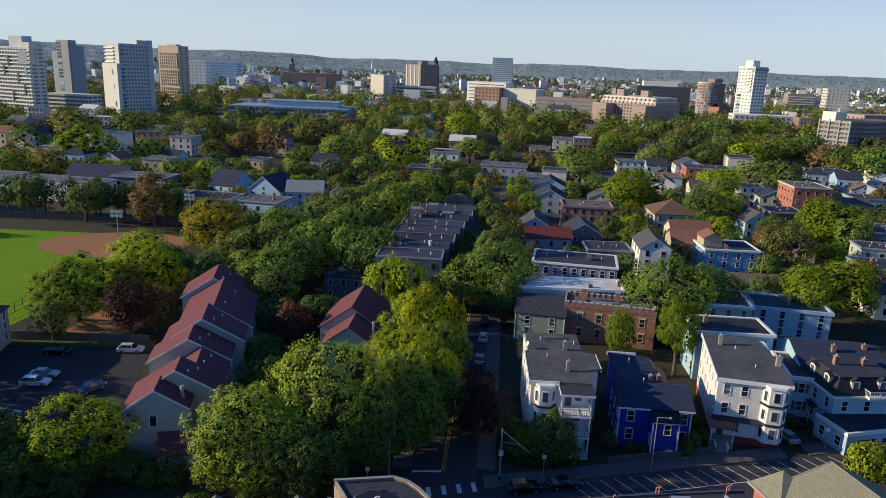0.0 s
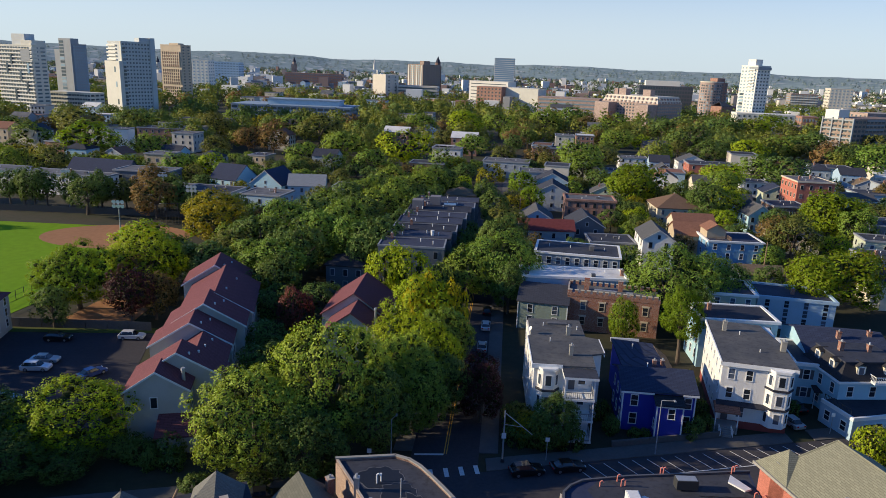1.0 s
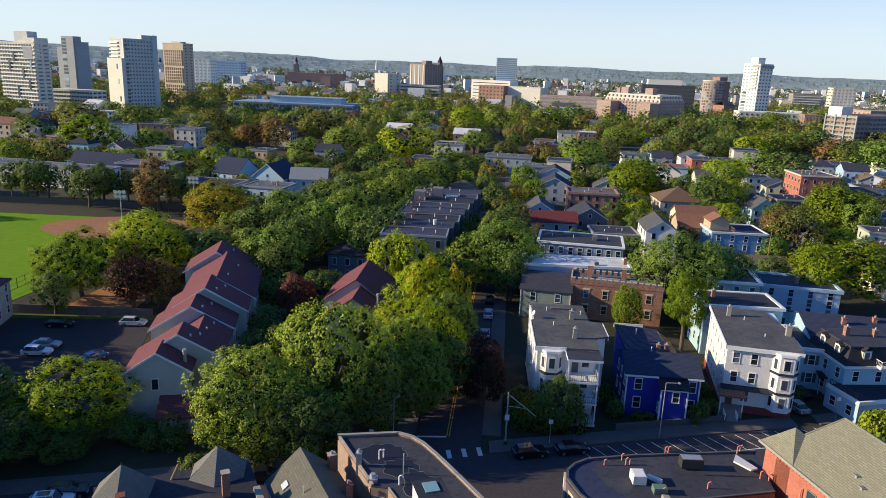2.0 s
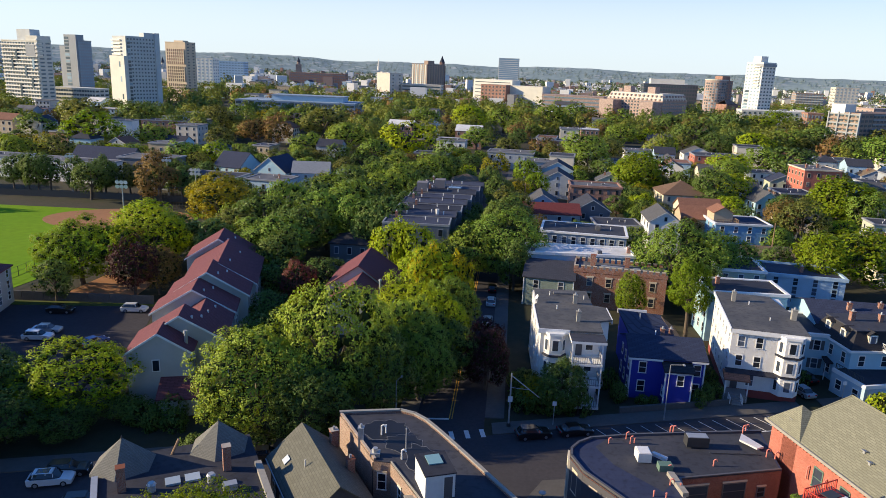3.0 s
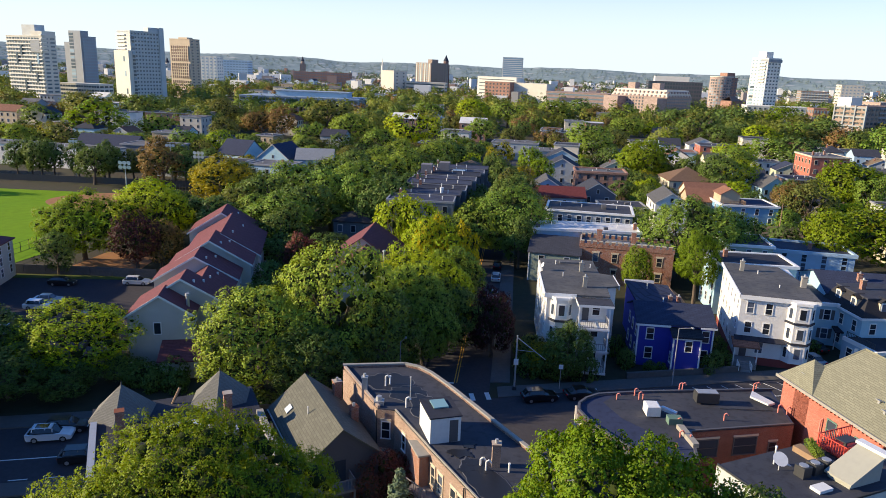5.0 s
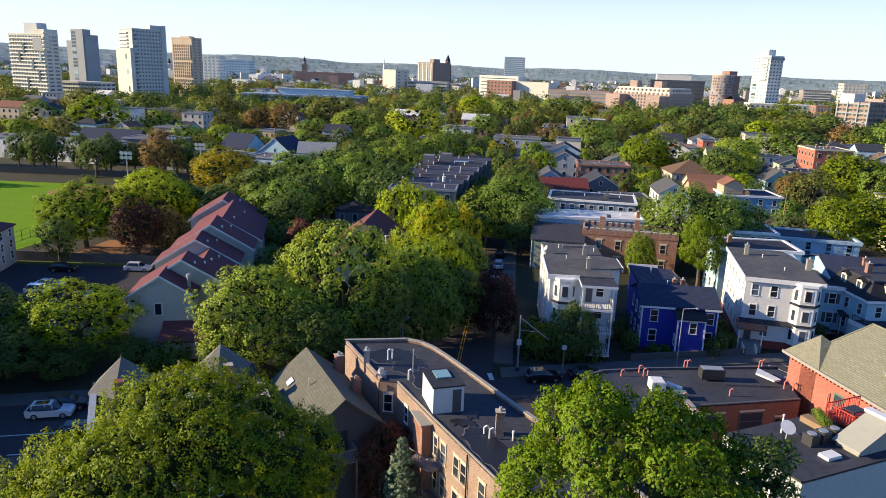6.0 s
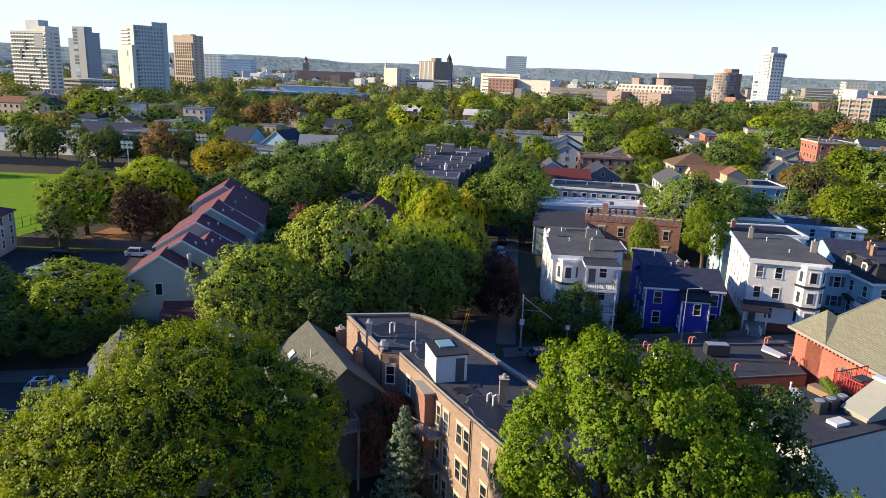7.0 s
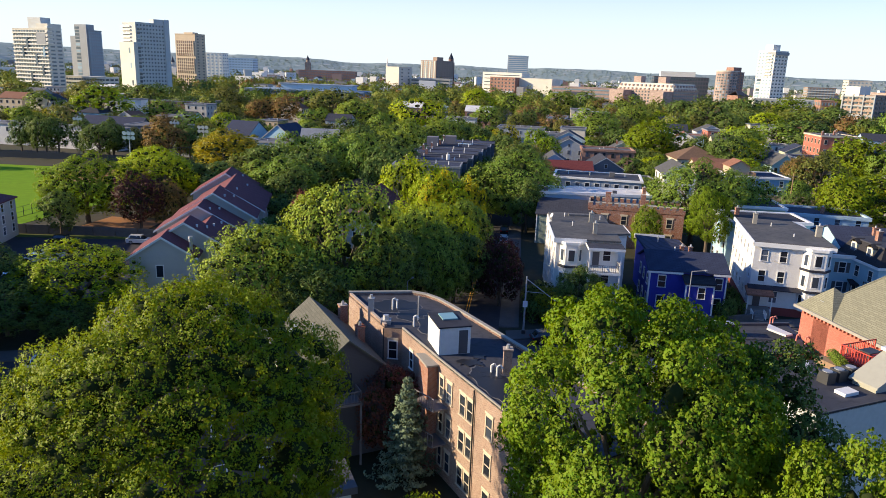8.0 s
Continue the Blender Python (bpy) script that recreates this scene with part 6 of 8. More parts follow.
house(2.0, 243.0, 10.5, 10.0, -6, 7.4, TAN_CLAP, ROOF_TAN, "tan house with brown hipped roof and white windows", roof="hip", rise=2.2, cols=(2, 2, 2), group=BACK)
house(-38.5, 244.0, 8.5, 10.0, -6, 8.5, CREAM_CLAP, TAR, "narrow cream house with flat roof and bay", cols=(2, 2, 2), group=BACK)
house(-56.5, 254.0, 13.5, 9.0, 3, 6.6, PALE_CLAP, ROOF_PALE, "pale blue house with grey gambrel roof and dormers", roof="gable_x", rise=3.6, cols=(4, 2, 2), group=BACK, chimneys=((0.6, 0.5),))
house(-90.0, 268.0, 12.0, 14.0, -20, 6.0, SKY_CLAP, ROOF_NAVY, "blue house with steep dark gable roof", roof="gable_x", rise=5.0, cols=(3, 2, 2), group=BACK, chimneys=((0.4, 0.5),))
house(-72.0, 259.0, 13.0, 15.0, -14, 6.0, SKY_CLAP, ROOF_NAVY, "blue house with steep dark gable and white dormers", roof="gable_y", rise=5.2, cols=(3, 2, 2), group=BACK)
house(-66.5, 227.0, 14.0, 12.0, -12, 8.0, PALE_CLAP, TAR_PALE, "pale flat-roofed house at the field's edge", cols=(3, 3, 3), group=BACK, chimneys=((0.7, 0.5),))
house(-88.0, 232.0, 18.0, 12.0, -10, 7.6, GREY_CLAP, TAR, "grey flat-roofed house behind the ball field", cols=(4, 3, 3), group=BACK)
house(-45.5, 224.0, 15.0, 10.0, -10, 6.6, PALE_CLAP, TAR_PALE, "low pale house with flat roof", cols=(3, 2, 2), group=BACK)
house(-123.5, 260.0, 21.0, 12.0, -6, 9.0, DARK_CLAP, TAR_PALE, "dark slate house with flat roof and wide white windows", cols=(4, 2, 3), group=BACK, win=(1.4, 1.5))
house(-149.0, 274.0, 26.0, 11.0, -10, 5.5, DARK_CLAP, ROOF_NAVY, "long dark-roofed house with white stepped chimney wall", roof="gable_x", rise=5.0, cols=(5, 1, 2), group=BACK)
house(-155.0, 256.0, 33.0, 9.0, -11, 7.8, WHITE_CLAP, TAR_PALE, "long white flat-roofed house beside the field", cols=(7, 2, 3), group=BACK, chimneys=((0.5, 0.5),))
house(-190.0, 262.0, 30.0, 10.0, -8, 7.8, WHITE_CLAP, TAR_PALE, "white flat-roofed house with pale roof", cols=(6, 2, 3), group=BACK)
house(-105.0, 245.0, 14.0, 10.0, -10, 6.0, GREY_CLAP, TAR_PALE, "low grey house with pale flat roof", cols=(3, 2, 2), group=BACK)
house(-178.0, 408.0, 34.0, 12.0, -4, 10.5, BRICK_FAR, TAR, "red brick row of flats with flat roof", cols=(9, 2, 3), storeys=3, group=BACK, category="building", name="brick_flats")
house(-149.0, 385.0, 12.5, 12.0, -8, 10.5, STONE, TAR_PALE, "square tan stone house with flat roof", cols=(3, 2, 3), storeys=3, group=BACK)
house(-178.0, 380.0, 7.0, 9.0, 0, 12.0, WHITE_CLAP, TAR_PALE, "slim white house wall above the trees", cols=(0, 0, 0), group=BACK)
house(23.5, 197.0, 16.0, 9.0, -1, 6.2, GREY_CLAP, ROOF_RED, "low house with red roof and dark dormer", roof="gable_x", rise=2.4, cols=(4, 2, 2), group=BACK)
house(25.5, 212.0, 10.0, 12.0, -4, 6.2, PALE_CLAP, ROOF_GREY, "pale blue house with white gable front", roof="gable_y", rise=3.0, cols=(2, 3, 2), group=BACK)
house(39.0, 203.0, 10.5, 12.0, -2, 6.4, DARK_CLAP, ROOF_SLATE, "dark slate gabled house with porch", roof="gable_y", rise=3.2, cols=(2, 3, 2), group=BACK)
house(43.0, 234.5, 17.0, 11.0, -6, 8.6, BRICK_FAR, TAR_PALE, "red brick flats with a row of white windows", cols=(6, 3, 2), storeys=3, group=BACK, parapet=0.5, trim=BRICK_FAR, category="building", name="brick_flats")
house(36.0, 258.0, 12.0, 14.0, -8, 7.0, GREY_CLAP, ROOF_SLATE, "grey gabled house with white trim", roof="gable_y", rise=3.2, cols=(3, 3, 2), group=BACK)
house(39.0, 280.0, 12.5, 13.0, -8, 7.8, PALE_CLAP, ROOF_SLATE, "grey-blue gabled house among trees", roof="gable_y", rise=3.2, cols=(3, 3, 2), group=BACK)
house(42.5, 188.0, 12.5, 10.0, -2, 5.4, DARK_CLAP, TAR, "low dark flat-roofed garage building", cols=(3, 2, 2), storeys=1, group=BACK)
house(50.5, 388.0, 20.0, 13.0, -4, 9.5, BRICK_FAR, TAR_PALE, "red brick building with grey roof", cols=(6, 2, 2), group=BACK, category="building")
house(67.5, 418.0, 11.0, 12.0, -8, 14.0, CREAM_CLAP, TAR_PALE, "tall cream-coloured house wall in sunlight", cols=(2, 2, 2), storeys=4, group=BACK)
house(54.6, 180.0, 8.2, 13.0, -6, 8.6, WHITE_CLAP, ROOF_GREY, "white house with grey gable roof and tall side wall", roof="gable_y", rise=2.6, cols=(2, 3, 2), storeys=3, group=BACK)
house(67.0, 191.0, 9.5, 11.0, -7, 7.6, TAN_CLAP, ROOF_RUST, "house with rust-orange gable roof", roof="gable_x", rise=2.8, cols=(2, 2, 2), group=BACK)
BH = house(72.8, 181.5, 14.5, 11.5, -3, 8.4, TURQ_CLAP, ROOF_NAVY, "bright blue house with white windows and roof deck", cols=(4, 3, 2), storeys=3, group=BACK, near=True)
railing(BH, 0.3, 0.4, 6.0, 0.4, 8.5, 1.0, WOOD)
railing(BH, 6.0, 0.4, 6.0, 8.0, 8.5, 1.0, WOOD)
part("roof_cabin", house_walls(5.0, 6.0, 2.2, "gable_y", 1.5), TAN_CLAP, BH, "", pose(0.4, 3.5, 8.5))
part("cabin_roof", gable_roof(5.0, 6.0, 2.2, 1.5, 0.3), ROOF_RUST, BH, "", pose(0.4, 3.5, 8.5))
house(75.6, 166.0, 11.0, 7.5, -4, 4.0, DARK_CLAP, ROOF_TAN, "low garage with brown shingle roof", roof="gable_x", rise=1.5, cols=(2, 1, 1), storeys=1, group=BACK, win=(0.8, 0.9), lowest=0.8)
house(76.0, 238.0, 15.5, 15.0, -2, 6.4, CREAM_CLAP, ROOF_BROWN, "cream house with large brown hipped roof", roof="hip", rise=4.0, cols=(4, 3, 2), group=BACK, chimneys=((0.5, 0.6),))
house(73.0, 210.0, 12.5, 9.0, -2, 6.6, CREAM_CLAP, ROOF_RUST, "cream house with terracotta shingle roof", roof="gable_x", rise=2.8, cols=(3, 2, 2), group=BACK)
house(121.5, 340.0, 22.0, 14.0, -8, 9.6, BRICK_PINK, TAR, "pink brick flats with flat roof", cols=(5, 3, 2), storeys=3, group=BACK, category="building", name="brick_flats")
house(133.5, 257.5, 13.5, 15.0, -4, 14.5, BRICK_PINK, TAR_PALE, "tall red brick flats with stone cornice", cols=(4, 5, 2), storeys=4, group=BACK, category="building", name="brick_flats", trim=TRIM_TAN, chimneys=((0.2, 0.4), (0.6, 0.6)))
house(105.0, 231.0, 8.5, 12.0, -2, 6.2, SKY_CLAP, ROOF_GREY, "light blue house with white-trimmed gable", roof="gable_y", rise=3.4, cols=(3, 3, 2), group=BACK)
house(117.5, 240.0, 12.0, 12.0, -4, 8.0, BRICK_DARK, ROOF_NAVY, "dark red house with blue-grey flat roof", cols=(3, 3, 2), group=BACK)
house(193.0, 358.0, 20.0, 14.0, -8, 8.0, SKY_CLAP, TAR, "light blue flat-roofed house with cream end wall", cols=(4, 3, 2), group=BACK)
house(101.0, 205.0, 14.0, 12.0, -10, 6.2, CREAM_CLAP, ROOF_SLATE, "cream house with slate hipped roof", roof="hip", rise=2.4, cols=(3, 3, 2), group=BACK)
house(156.0, 267.0, 14.0, 12.0, -4, 6.8, SKY_CLAP, ROOF_GREY, "light blue house with porch roof", roof="gable_x", rise=2.0, cols=(3, 3, 2), group=BACK)
house(150.0, 290.0, 16.0, 10.0, -6, 8.0, WHITE_CLAP, TAR_PALE, "white house with flat roof and bays", cols=(4, 3, 2), group=BACK)
house(172.0, 282.0, 16.0, 12.0, -6, 7.0, PALE_CLAP, TAR, "pale blue low house with grey roof", cols=(4, 3, 2), group=BACK)
house(174.0, 255.0, 14.0, 12.0, -6, 6.6, GREY_CLAP, ROOF_SLATE, "grey house with slate gable", roof="gable_y", rise=3.0, cols=(3, 3, 2), group=BACK)
house(98.0, 382.0, 15.0, 10.0, -6, 6.6, WHITE_CLAP, TAR_PALE, "white low building with pale roof", cols=(4, 2, 2), group=BACK)
house(127.0, 372.0, 15.0, 12.0, -8, 6.8, WHITE_CLAP, ROOF_GREY, "white gabled house catching the sun", roof="gable_y", rise=3.4, cols=(3, 3, 2), group=BACK)
house(103.0, 153.0, 13.0, 11.0, -4, 6.4, CREAM_CLAP, ROOF_SLATE, "cream house with dark roof among trees", roof="gable_x", rise=2.6, cols=(3, 3, 2), group=BACK, chimneys=((0.3, 0.5), (0.8, 0.5)))
house(112.0, 172.0, 14.0, 12.0, -4, 7.0, GREY_CLAP, TAR, "grey house with flat tar roof and red chimneys", cols=(3, 3, 2), group=BACK, chimneys=((0.25, 0.5), (0.75, 0.5)))
house(-25.5, 152.0, 9.0, 9.0, -6, 6.6, DARK_CLAP, ROOF_BLACK, "dark house with porch in the shade", roof="hip", rise=1.8, cols=(3, 2, 2), group=BACK)
house(34.0, 300.0, 14.0, 12.0, -6, 8.4, GREY_CLAP, TAR_PALE, "grey flat-roofed house with blue-grey roof", cols=(3, 2, 2), group=BACK)
house(20.0, 335.0, 22.0, 14.0, -10, 8.0, GREY_CLAP, TAR_PALE, "wide low building with slate-blue roof", cols=(5, 2, 2), group=BACK, category="building")
house(-5.0, 372.0, 15.0, 12.0, -8, 9.0, WHITE_CLAP, TAR_PALE, "white house gable between the trees", cols=(3, 2, 2), group=BACK)

# ---- far houses, scattered along the streets between the trees ----
rng = random.Random(42)
FAR_WALLS = [WHITE_CLAP, CREAM_CLAP, GREY_CLAP, PALE_CLAP, BRICK_FAR, TAN_CLAP, STONE]
FAR_ROOFS = [TAR, TAR_PALE, ROOF_SLATE, ROOF_GREY, ROOF_WHITE, ROOF_RUST]
FAR_LABELS = ["white clapboard house far off among trees", "cream house far off among trees", "grey house far off among trees", "pale blue house far off among trees",
              "red brick house far off among trees", "tan house far off among trees", "stone building far off among trees"]
placed = []
tries = 0
while len(placed) < 190 and tries < 6000:
    tries += 1
    y = 300 + 1500 * rng.random() ** 1.6
    x = rng.uniform(-0.66, 0.68) * y
    if any(abs(x - a) < 26 and abs(y - b) < 26 for a, b in placed) or (abs(x - side_x(y)) < 14) or (y < 400 and -200 < x < -40):
        continue
    if (-390 < x < -60 and 560 < y < 700) or (-380 < x < -250 and 700 < y < 830) or (130 < x < 320 and 430 < y < 900):
        continue
    placed.append((x, y))
    k = rng.randrange(7)
    big = y > 700
    w, d, h = rng.uniform(10, 16) * (1.5 if big else 1), rng.uniform(10, 14), rng.choice((7.5, 9.0, 10.5)) + (rng.uniform(2, 6) if big else 0)
    flat = rng.random() < 0.6
    house(x, y, w, d, rng.choice((-12, -8, -10, 78)), h, FAR_WALLS[k], rng.choice(FAR_ROOFS), FAR_LABELS[k], roof="flat" if flat else "gable_x", rise=3.0, name="far_house",
          cols=((4, 0, 0) if y < 800 else (0, 0, 0)), storeys=2 if h < 9 else 3, win=(1.2, 1.6), group="houses in the distance")

# ---- towers and large buildings in the distance ----


def tower(x, y, w, d, rot, h, wall, label, floors, cols=(6, 4), pane=(0.55, 0.5), ledge=None, name="tower", category="high-rise", faces="fr", roof_mat=None, sides=None):
    """A high building; each storey of each seen face is a row of panes, with balcony slabs where it has them."""
    e = thing(name, label, category, pose(x, y, 0, 0, 0, rot))
    part("wall", Geo().box(0, 0, -0.5, w, d, h), wall, e)
    part("roof", Geo().box(-0.2, -0.2, h, w + 0.2, d + 0.2, h + 0.8, 0), roof_mat or wall, e)
    step = h / floors
    for face in faces:
        run, n = (w, cols[0]) if face in "fb" else (d, cols[1])
        if not n:
            continue
        g = Geo()
        for k in range(1, floors):
            for i in range(n):
                c, half, z = run * (i + 0.5) / n, run / n * pane[0] / 2, k * step + step * 0.3
                g.box(c - half, -0.25, z, c + half, 0.1, z + step * pane[1])
        base = {"f": (0, 0), "l": (0, d), "r": (w, 0), "b": (w, d)}[face]
        tagged(part("window_panes", g, GLASS_TOWER, e, "", pose(base[0], base[1], 0, 0, 0, TURN_OF[face])), kind="stuff")
        slab = Geo().box(0.3, -1.1, -0.1, run - 0.3, 0, 0.9).mesh("balcony", ledge) if ledge and face == "f" else None
        if slab:
            for k in range(1, floors):
                part("balcony", slab, None, e, "", pose(base[0], base[1], k * step - 0.2, 0, 0, TURN_OF[face]))
    return e


t1 = tower(-378.7, 607.3, 44.5, 12.5, -24, 55, TOWER_CREAM, "cream concrete residential tower with white balcony bands", 18, (13, 2), (0.62, 0.42), TOWER_WHITE)
part("upper_block", Geo().box(31, 0.3, 55, 44.5, 12.5, 59.5), TOWER_CREAM, t1)
part("penthouse", Geo().box(18, 2, 55, 34, 11, 64.5), TOWER, t1)
for k in range(5):
    part("corner_balcony", Geo().box(43.0, -1.3, 43.6 + 3.1 * k, 45.7, 3.4, 44.7 + 3.1 * k), TOWER_WHITE, t1)
# raised box in the darker concrete, standing for a shaded recess
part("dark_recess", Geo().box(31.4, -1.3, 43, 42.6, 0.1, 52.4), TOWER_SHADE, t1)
for x, z in ((20, 12), (35, 18), (28, 27), (12, 33), (38, 33), (18, 40)):
    part("stair_recess", Geo().box(x, -1.25, z, x + 2.2, 0.05, z + 8), GLASS_TOWER, t1)
# whole tower in the darker concrete: its shade is put into the colour
t2 = tower(-360.0, 674.1, 16.5, 14.5, -24, 58, TOWER_SHADE, "stepped concrete residential tower with shade painted in grey", 21, (0, 6), (0.4, 0.4))
part("side_block", Geo().box(-12.5, 3.0, -0.5, 0, 14, 53.5), TOWER_SHADE, t2)
part("stair_tower", Geo().box(0.2, -1.5, -0.5, 16.0, 7.0, 63.6), TOWER_SHADE, t2)
for k in range(20):
    part("balcony_recess", Geo().box(0.6, -1.62, 2.5 + 3.0 * k, 6.2, -1.4, 4.6 + 3.0 * k), GLASS_TOWER, t2)
t3 = tower(-259.4, 554.2, 20.3, 22.6, -38, 60.0, TOWER, "concrete residential tower with stepped lower block", 22, (0, 9), (0.42, 0.42))
part("lower_block", Geo().box(-1.0, -3.0, -0.5, 21.0, 0.0, 46.2), TOWER_CREAM, t3)
for x, z in ((13.0, 38), (14.0, 27), (15.0, 14)):
    part("stair_recess", Geo().box(x, -3.1, z, x + 2, -2.9, z + 4.0), GLASS_TOWER, t3)
part("stair_slab", Geo().box(11.0, 22.6, -0.5, 21.0, 26.6, 64.0).box(13.2, 14.5, 60, 20.0, 22.6, 63.8), TOWER, t3)
for k in range(5):
    part("balcony", Geo().box(-0.6, -1.1, 46.8 + 2.6 * k, 12.6, 0, 47.8 + 2.6 * k), TOWER_WHITE, t3)
part("corner_strip", Geo().box(18.4, -0.7, 46, 20.7, 0, 60.6), TOWER_CREAM, t3)
for k in range(20):
    part("corner_window", Geo().box(20.2, 0.6, 2.6 + 2.75 * k, 20.7, 2.6, 4.4 + 2.75 * k), GLASS_TOWER, t3)
t4 = tower(-313.4, 792.8, 29.0, 15.0, -24, 62.6, TOWER_TAN, "tan concrete tower with three bands of brown windows", 20, (0, 2), (0.3, 0.4))
for z in (3, 21.5, 40):
    part("window_band", Geo().box(2.4, -0.5, z, 26.6, 0.1, z + 16), GLASS_BROWN, t4, "brown glazed window band")
    for k in range(9):
        part("mullion", Geo().box(2.4 + 3.02 * k - 0.45, -0.9, z, 2.4 + 3.02 * k + 0.45, 0, z + 16), TOWER_TAN, t4)
    for k in range(1, 5):
        part("spandrel", Geo().box(2.4, -0.75, z + 3.2 * k - 0.5, 26.6, 0, z + 3.2 * k + 0.5), TOWER_TAN, t4)
part("roof_plant", Geo().box(9, 4, 62.6, 22, 12, 65), TOWER_TAN, t4)
tower(-348.3, 624.4, 43.5, 17.2, -14, 16.9, TOWER_CREAM, "long low concrete wing with strip windows", 5, (16, 3), (0.7, 0.45), name="low_wing", category="building")
t5 = tower(297.5, 682.6, 16.8, 19.5, 25, 62.5, TOWER_WHITE, "white concrete tower in full evening sun", 20, (4, 5), (0.42, 0.42), faces="fl")
part("penthouse", Geo().box(3, 6, 62.5, 12, 15, 69), TOWER_WHITE, t5)
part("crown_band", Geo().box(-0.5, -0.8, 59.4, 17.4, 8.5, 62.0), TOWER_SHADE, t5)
for k in range(7):
    part("balcony", Geo().box(-1.3, 2.2, 40.6 + 3.0 * k, 0, 9.6, 41.9 + 3.0 * k), TOWER_WHITE, t5)
    part("side_balcony", Geo().box(16.6, 1.0, 40.6 + 3.0 * k, 18.2, 8.0, 41.9 + 3.0 * k), TOWER_WHITE, t5)
for k in range(11):
    part("loggia", Geo().box(-0.3, 12.8, 5.0 + 3.0 * k, 0.1, 17.0, 7.2 + 3.0 * k), GLASS_TOWER, t5)
t6 = tower(314.5, 821.9, 16.0, 24.5, 25, 44, BRICK_FAR, "red brick tower with rounded front and stepped top", 14, (3, 5), (0.35, 0.45), faces="f")
drum = [(3.0 + 12.5 * math.cos(2 * math.pi * i / 32), 12.0 + 12.5 * math.sin(2 * math.pi * i / 32)) for i in range(32)]
part("round_front", Geo().prism(drum, -0.5, 44.8), BRICK_ROSE, t6, "round rose brick stair drum")
part("drum_cornice", Geo().prism([(3.0 + 1.03 * (x - 3.0), 12.0 + 1.03 * (y - 12.0)) for x, y in drum], 44.8, 46.0), STONE, t6)
for k in range(13):
    for i in range(10):
        part("window", Geo().box(-0.9, -12.7, 2.0 + 3.2 * k, 0.9, -12.2, 3.8 + 3.2 * k), GLASS_TOWER, t6, "", pose(3.0, 12.0, 0, 0, 0, -100 + 15 * i))
part("penthouse", Geo().box(3, 4, 44, 15, 15, 50), BRICK_FAR, t6)
part("green_roof", Geo().box(-1.5, 6, 44.6, 8, 20, 46.2), COPPER_GREEN, t6)
part("low_block", Geo().box(-6, -16, -0.5, 34, 0, 19), BRICK_FAR, t6)
part("low_roof", Geo().slab([(-6, -16, 19.2), (10, -16, 19.2), (6, -8, 24), (-2, -8, 24)], 0.4).slab([(-2, -8, 24), (6, -8, 24), (10, 0, 19.2), (-6, 0, 19.2)], 0.4), ROOF_GREY, t6)
t7 = tower(216.0, 715.0, 44.5, 69.0, 40, 22, BRICK_ROSE, "large rose brick residence with pale mansard storeys", 7, (12, 18), (0.42, 0.5), faces="fl")
part("mansard", Geo().prism([(0.2, 0.2), (44.3, 0.2), (44.3, 68.8), (0.2, 68.8)], 22, 22.4).poly([(0, 0, 22), (44.5, 0, 22), (42, 3, 29.5), (3, 3, 29.5)]).poly([(0, 69, 22), (0, 0, 22), (3, 3, 29.5), (3, 66, 29.5)])
     .poly([(44.5, 69, 22), (0, 69, 22), (3, 66, 29.5), (42, 66, 29.5)]).poly([(44.5, 0, 22), (44.5, 69, 22), (42, 66, 29.5), (42, 3, 29.5)]).poly([(3, 3, 29.5), (42, 3, 29.5), (42, 66, 29.5), (3, 66, 29.5)]), STONE, t7)
dormer = Geo().box(-1.3, -0.8, 0, 1.3, 0.8, 2.0).mesh("dormer", BRICK_ROSE)
for k in range(13):
    for z, inn in ((22.4, 0.7), (26.0, 2.0)):
        part("dormer", dormer, None, t7, "", pose(inn, 4 + 5.1 * k, z))
for k in range(8):
    for z, inn in ((22.4, 0.7), (26.0, 2.0)):
        part("dormer", dormer, None, t7, "", pose(4 + 5.2 * k, inn, z, 0, 0, 90))
for y in (14, 44):
    part("stair_block", Geo().box(6, y, 22, 14, y + 9, 36), BRICK_ROSE, t7)
part("front_wing", Geo().box(-16, 0.5, -0.5, 0, 16, 21.6), BRICK_ROSE, t7)
part("front_wing", Geo().box(-14, 50, -0.5, 0, 68, 21.6), BRICK_ROSE, t7)
t8 = tower(272.3, 466.0, 54.8, 23.5, 25, 27, BRICK_BROWN, "brown brick apartment block with grey concrete balcony bands", 9, (14, 6), (0.6, 0.5), faces="fl")
part("stair_block", Geo().box(-0.6, 12, 27, 10, 22, 33), TOWER_WHITE, t8)
for y in (0.0, 7.6, 15.4, 22.7):
    part("pier", Geo().box(-1.1, y, -0.5, 0, y + 0.9, 28), TOWER_SHADE, t8)
for k in range(1, 10):
    part("balcony_band", Geo().box(-0.8, 0.9, 3.0 * k - 0.9, 0, 22.7, 3.0 * k), TOWER_SHADE if k % 2 else BRICK_BROWN, t8)
    part("balcony_band", Geo().box(12, -0.8, 3.0 * k - 0.9, 30, 0, 3.0 * k), TOWER_SHADE, t8)
tower(-101.5, 1009.4, 28.2, 24.0, -45, 37, STONE, "windowless cream stone block with rooftop plant", 8, (0, 2), (0.2, 0.3), name="stone_block", category="building")
t9 = tower(-71.5, 1375.2, 42.8, 46.2, -45, 53, BRICK_BROWN, "brown brick tower with white window bands", 14, (6, 7), (0.5, 0.55))
for x in (4, 15.5, 27, 38.5):
    part("white_strip", Geo().box(x - 1.2, -0.6, 0, x + 1.2, 0, 52), TOWER_CREAM, t9)
part("stair_block", Geo().box(30, 4, 53, 41, 20, 60), BRICK_BROWN, t9)
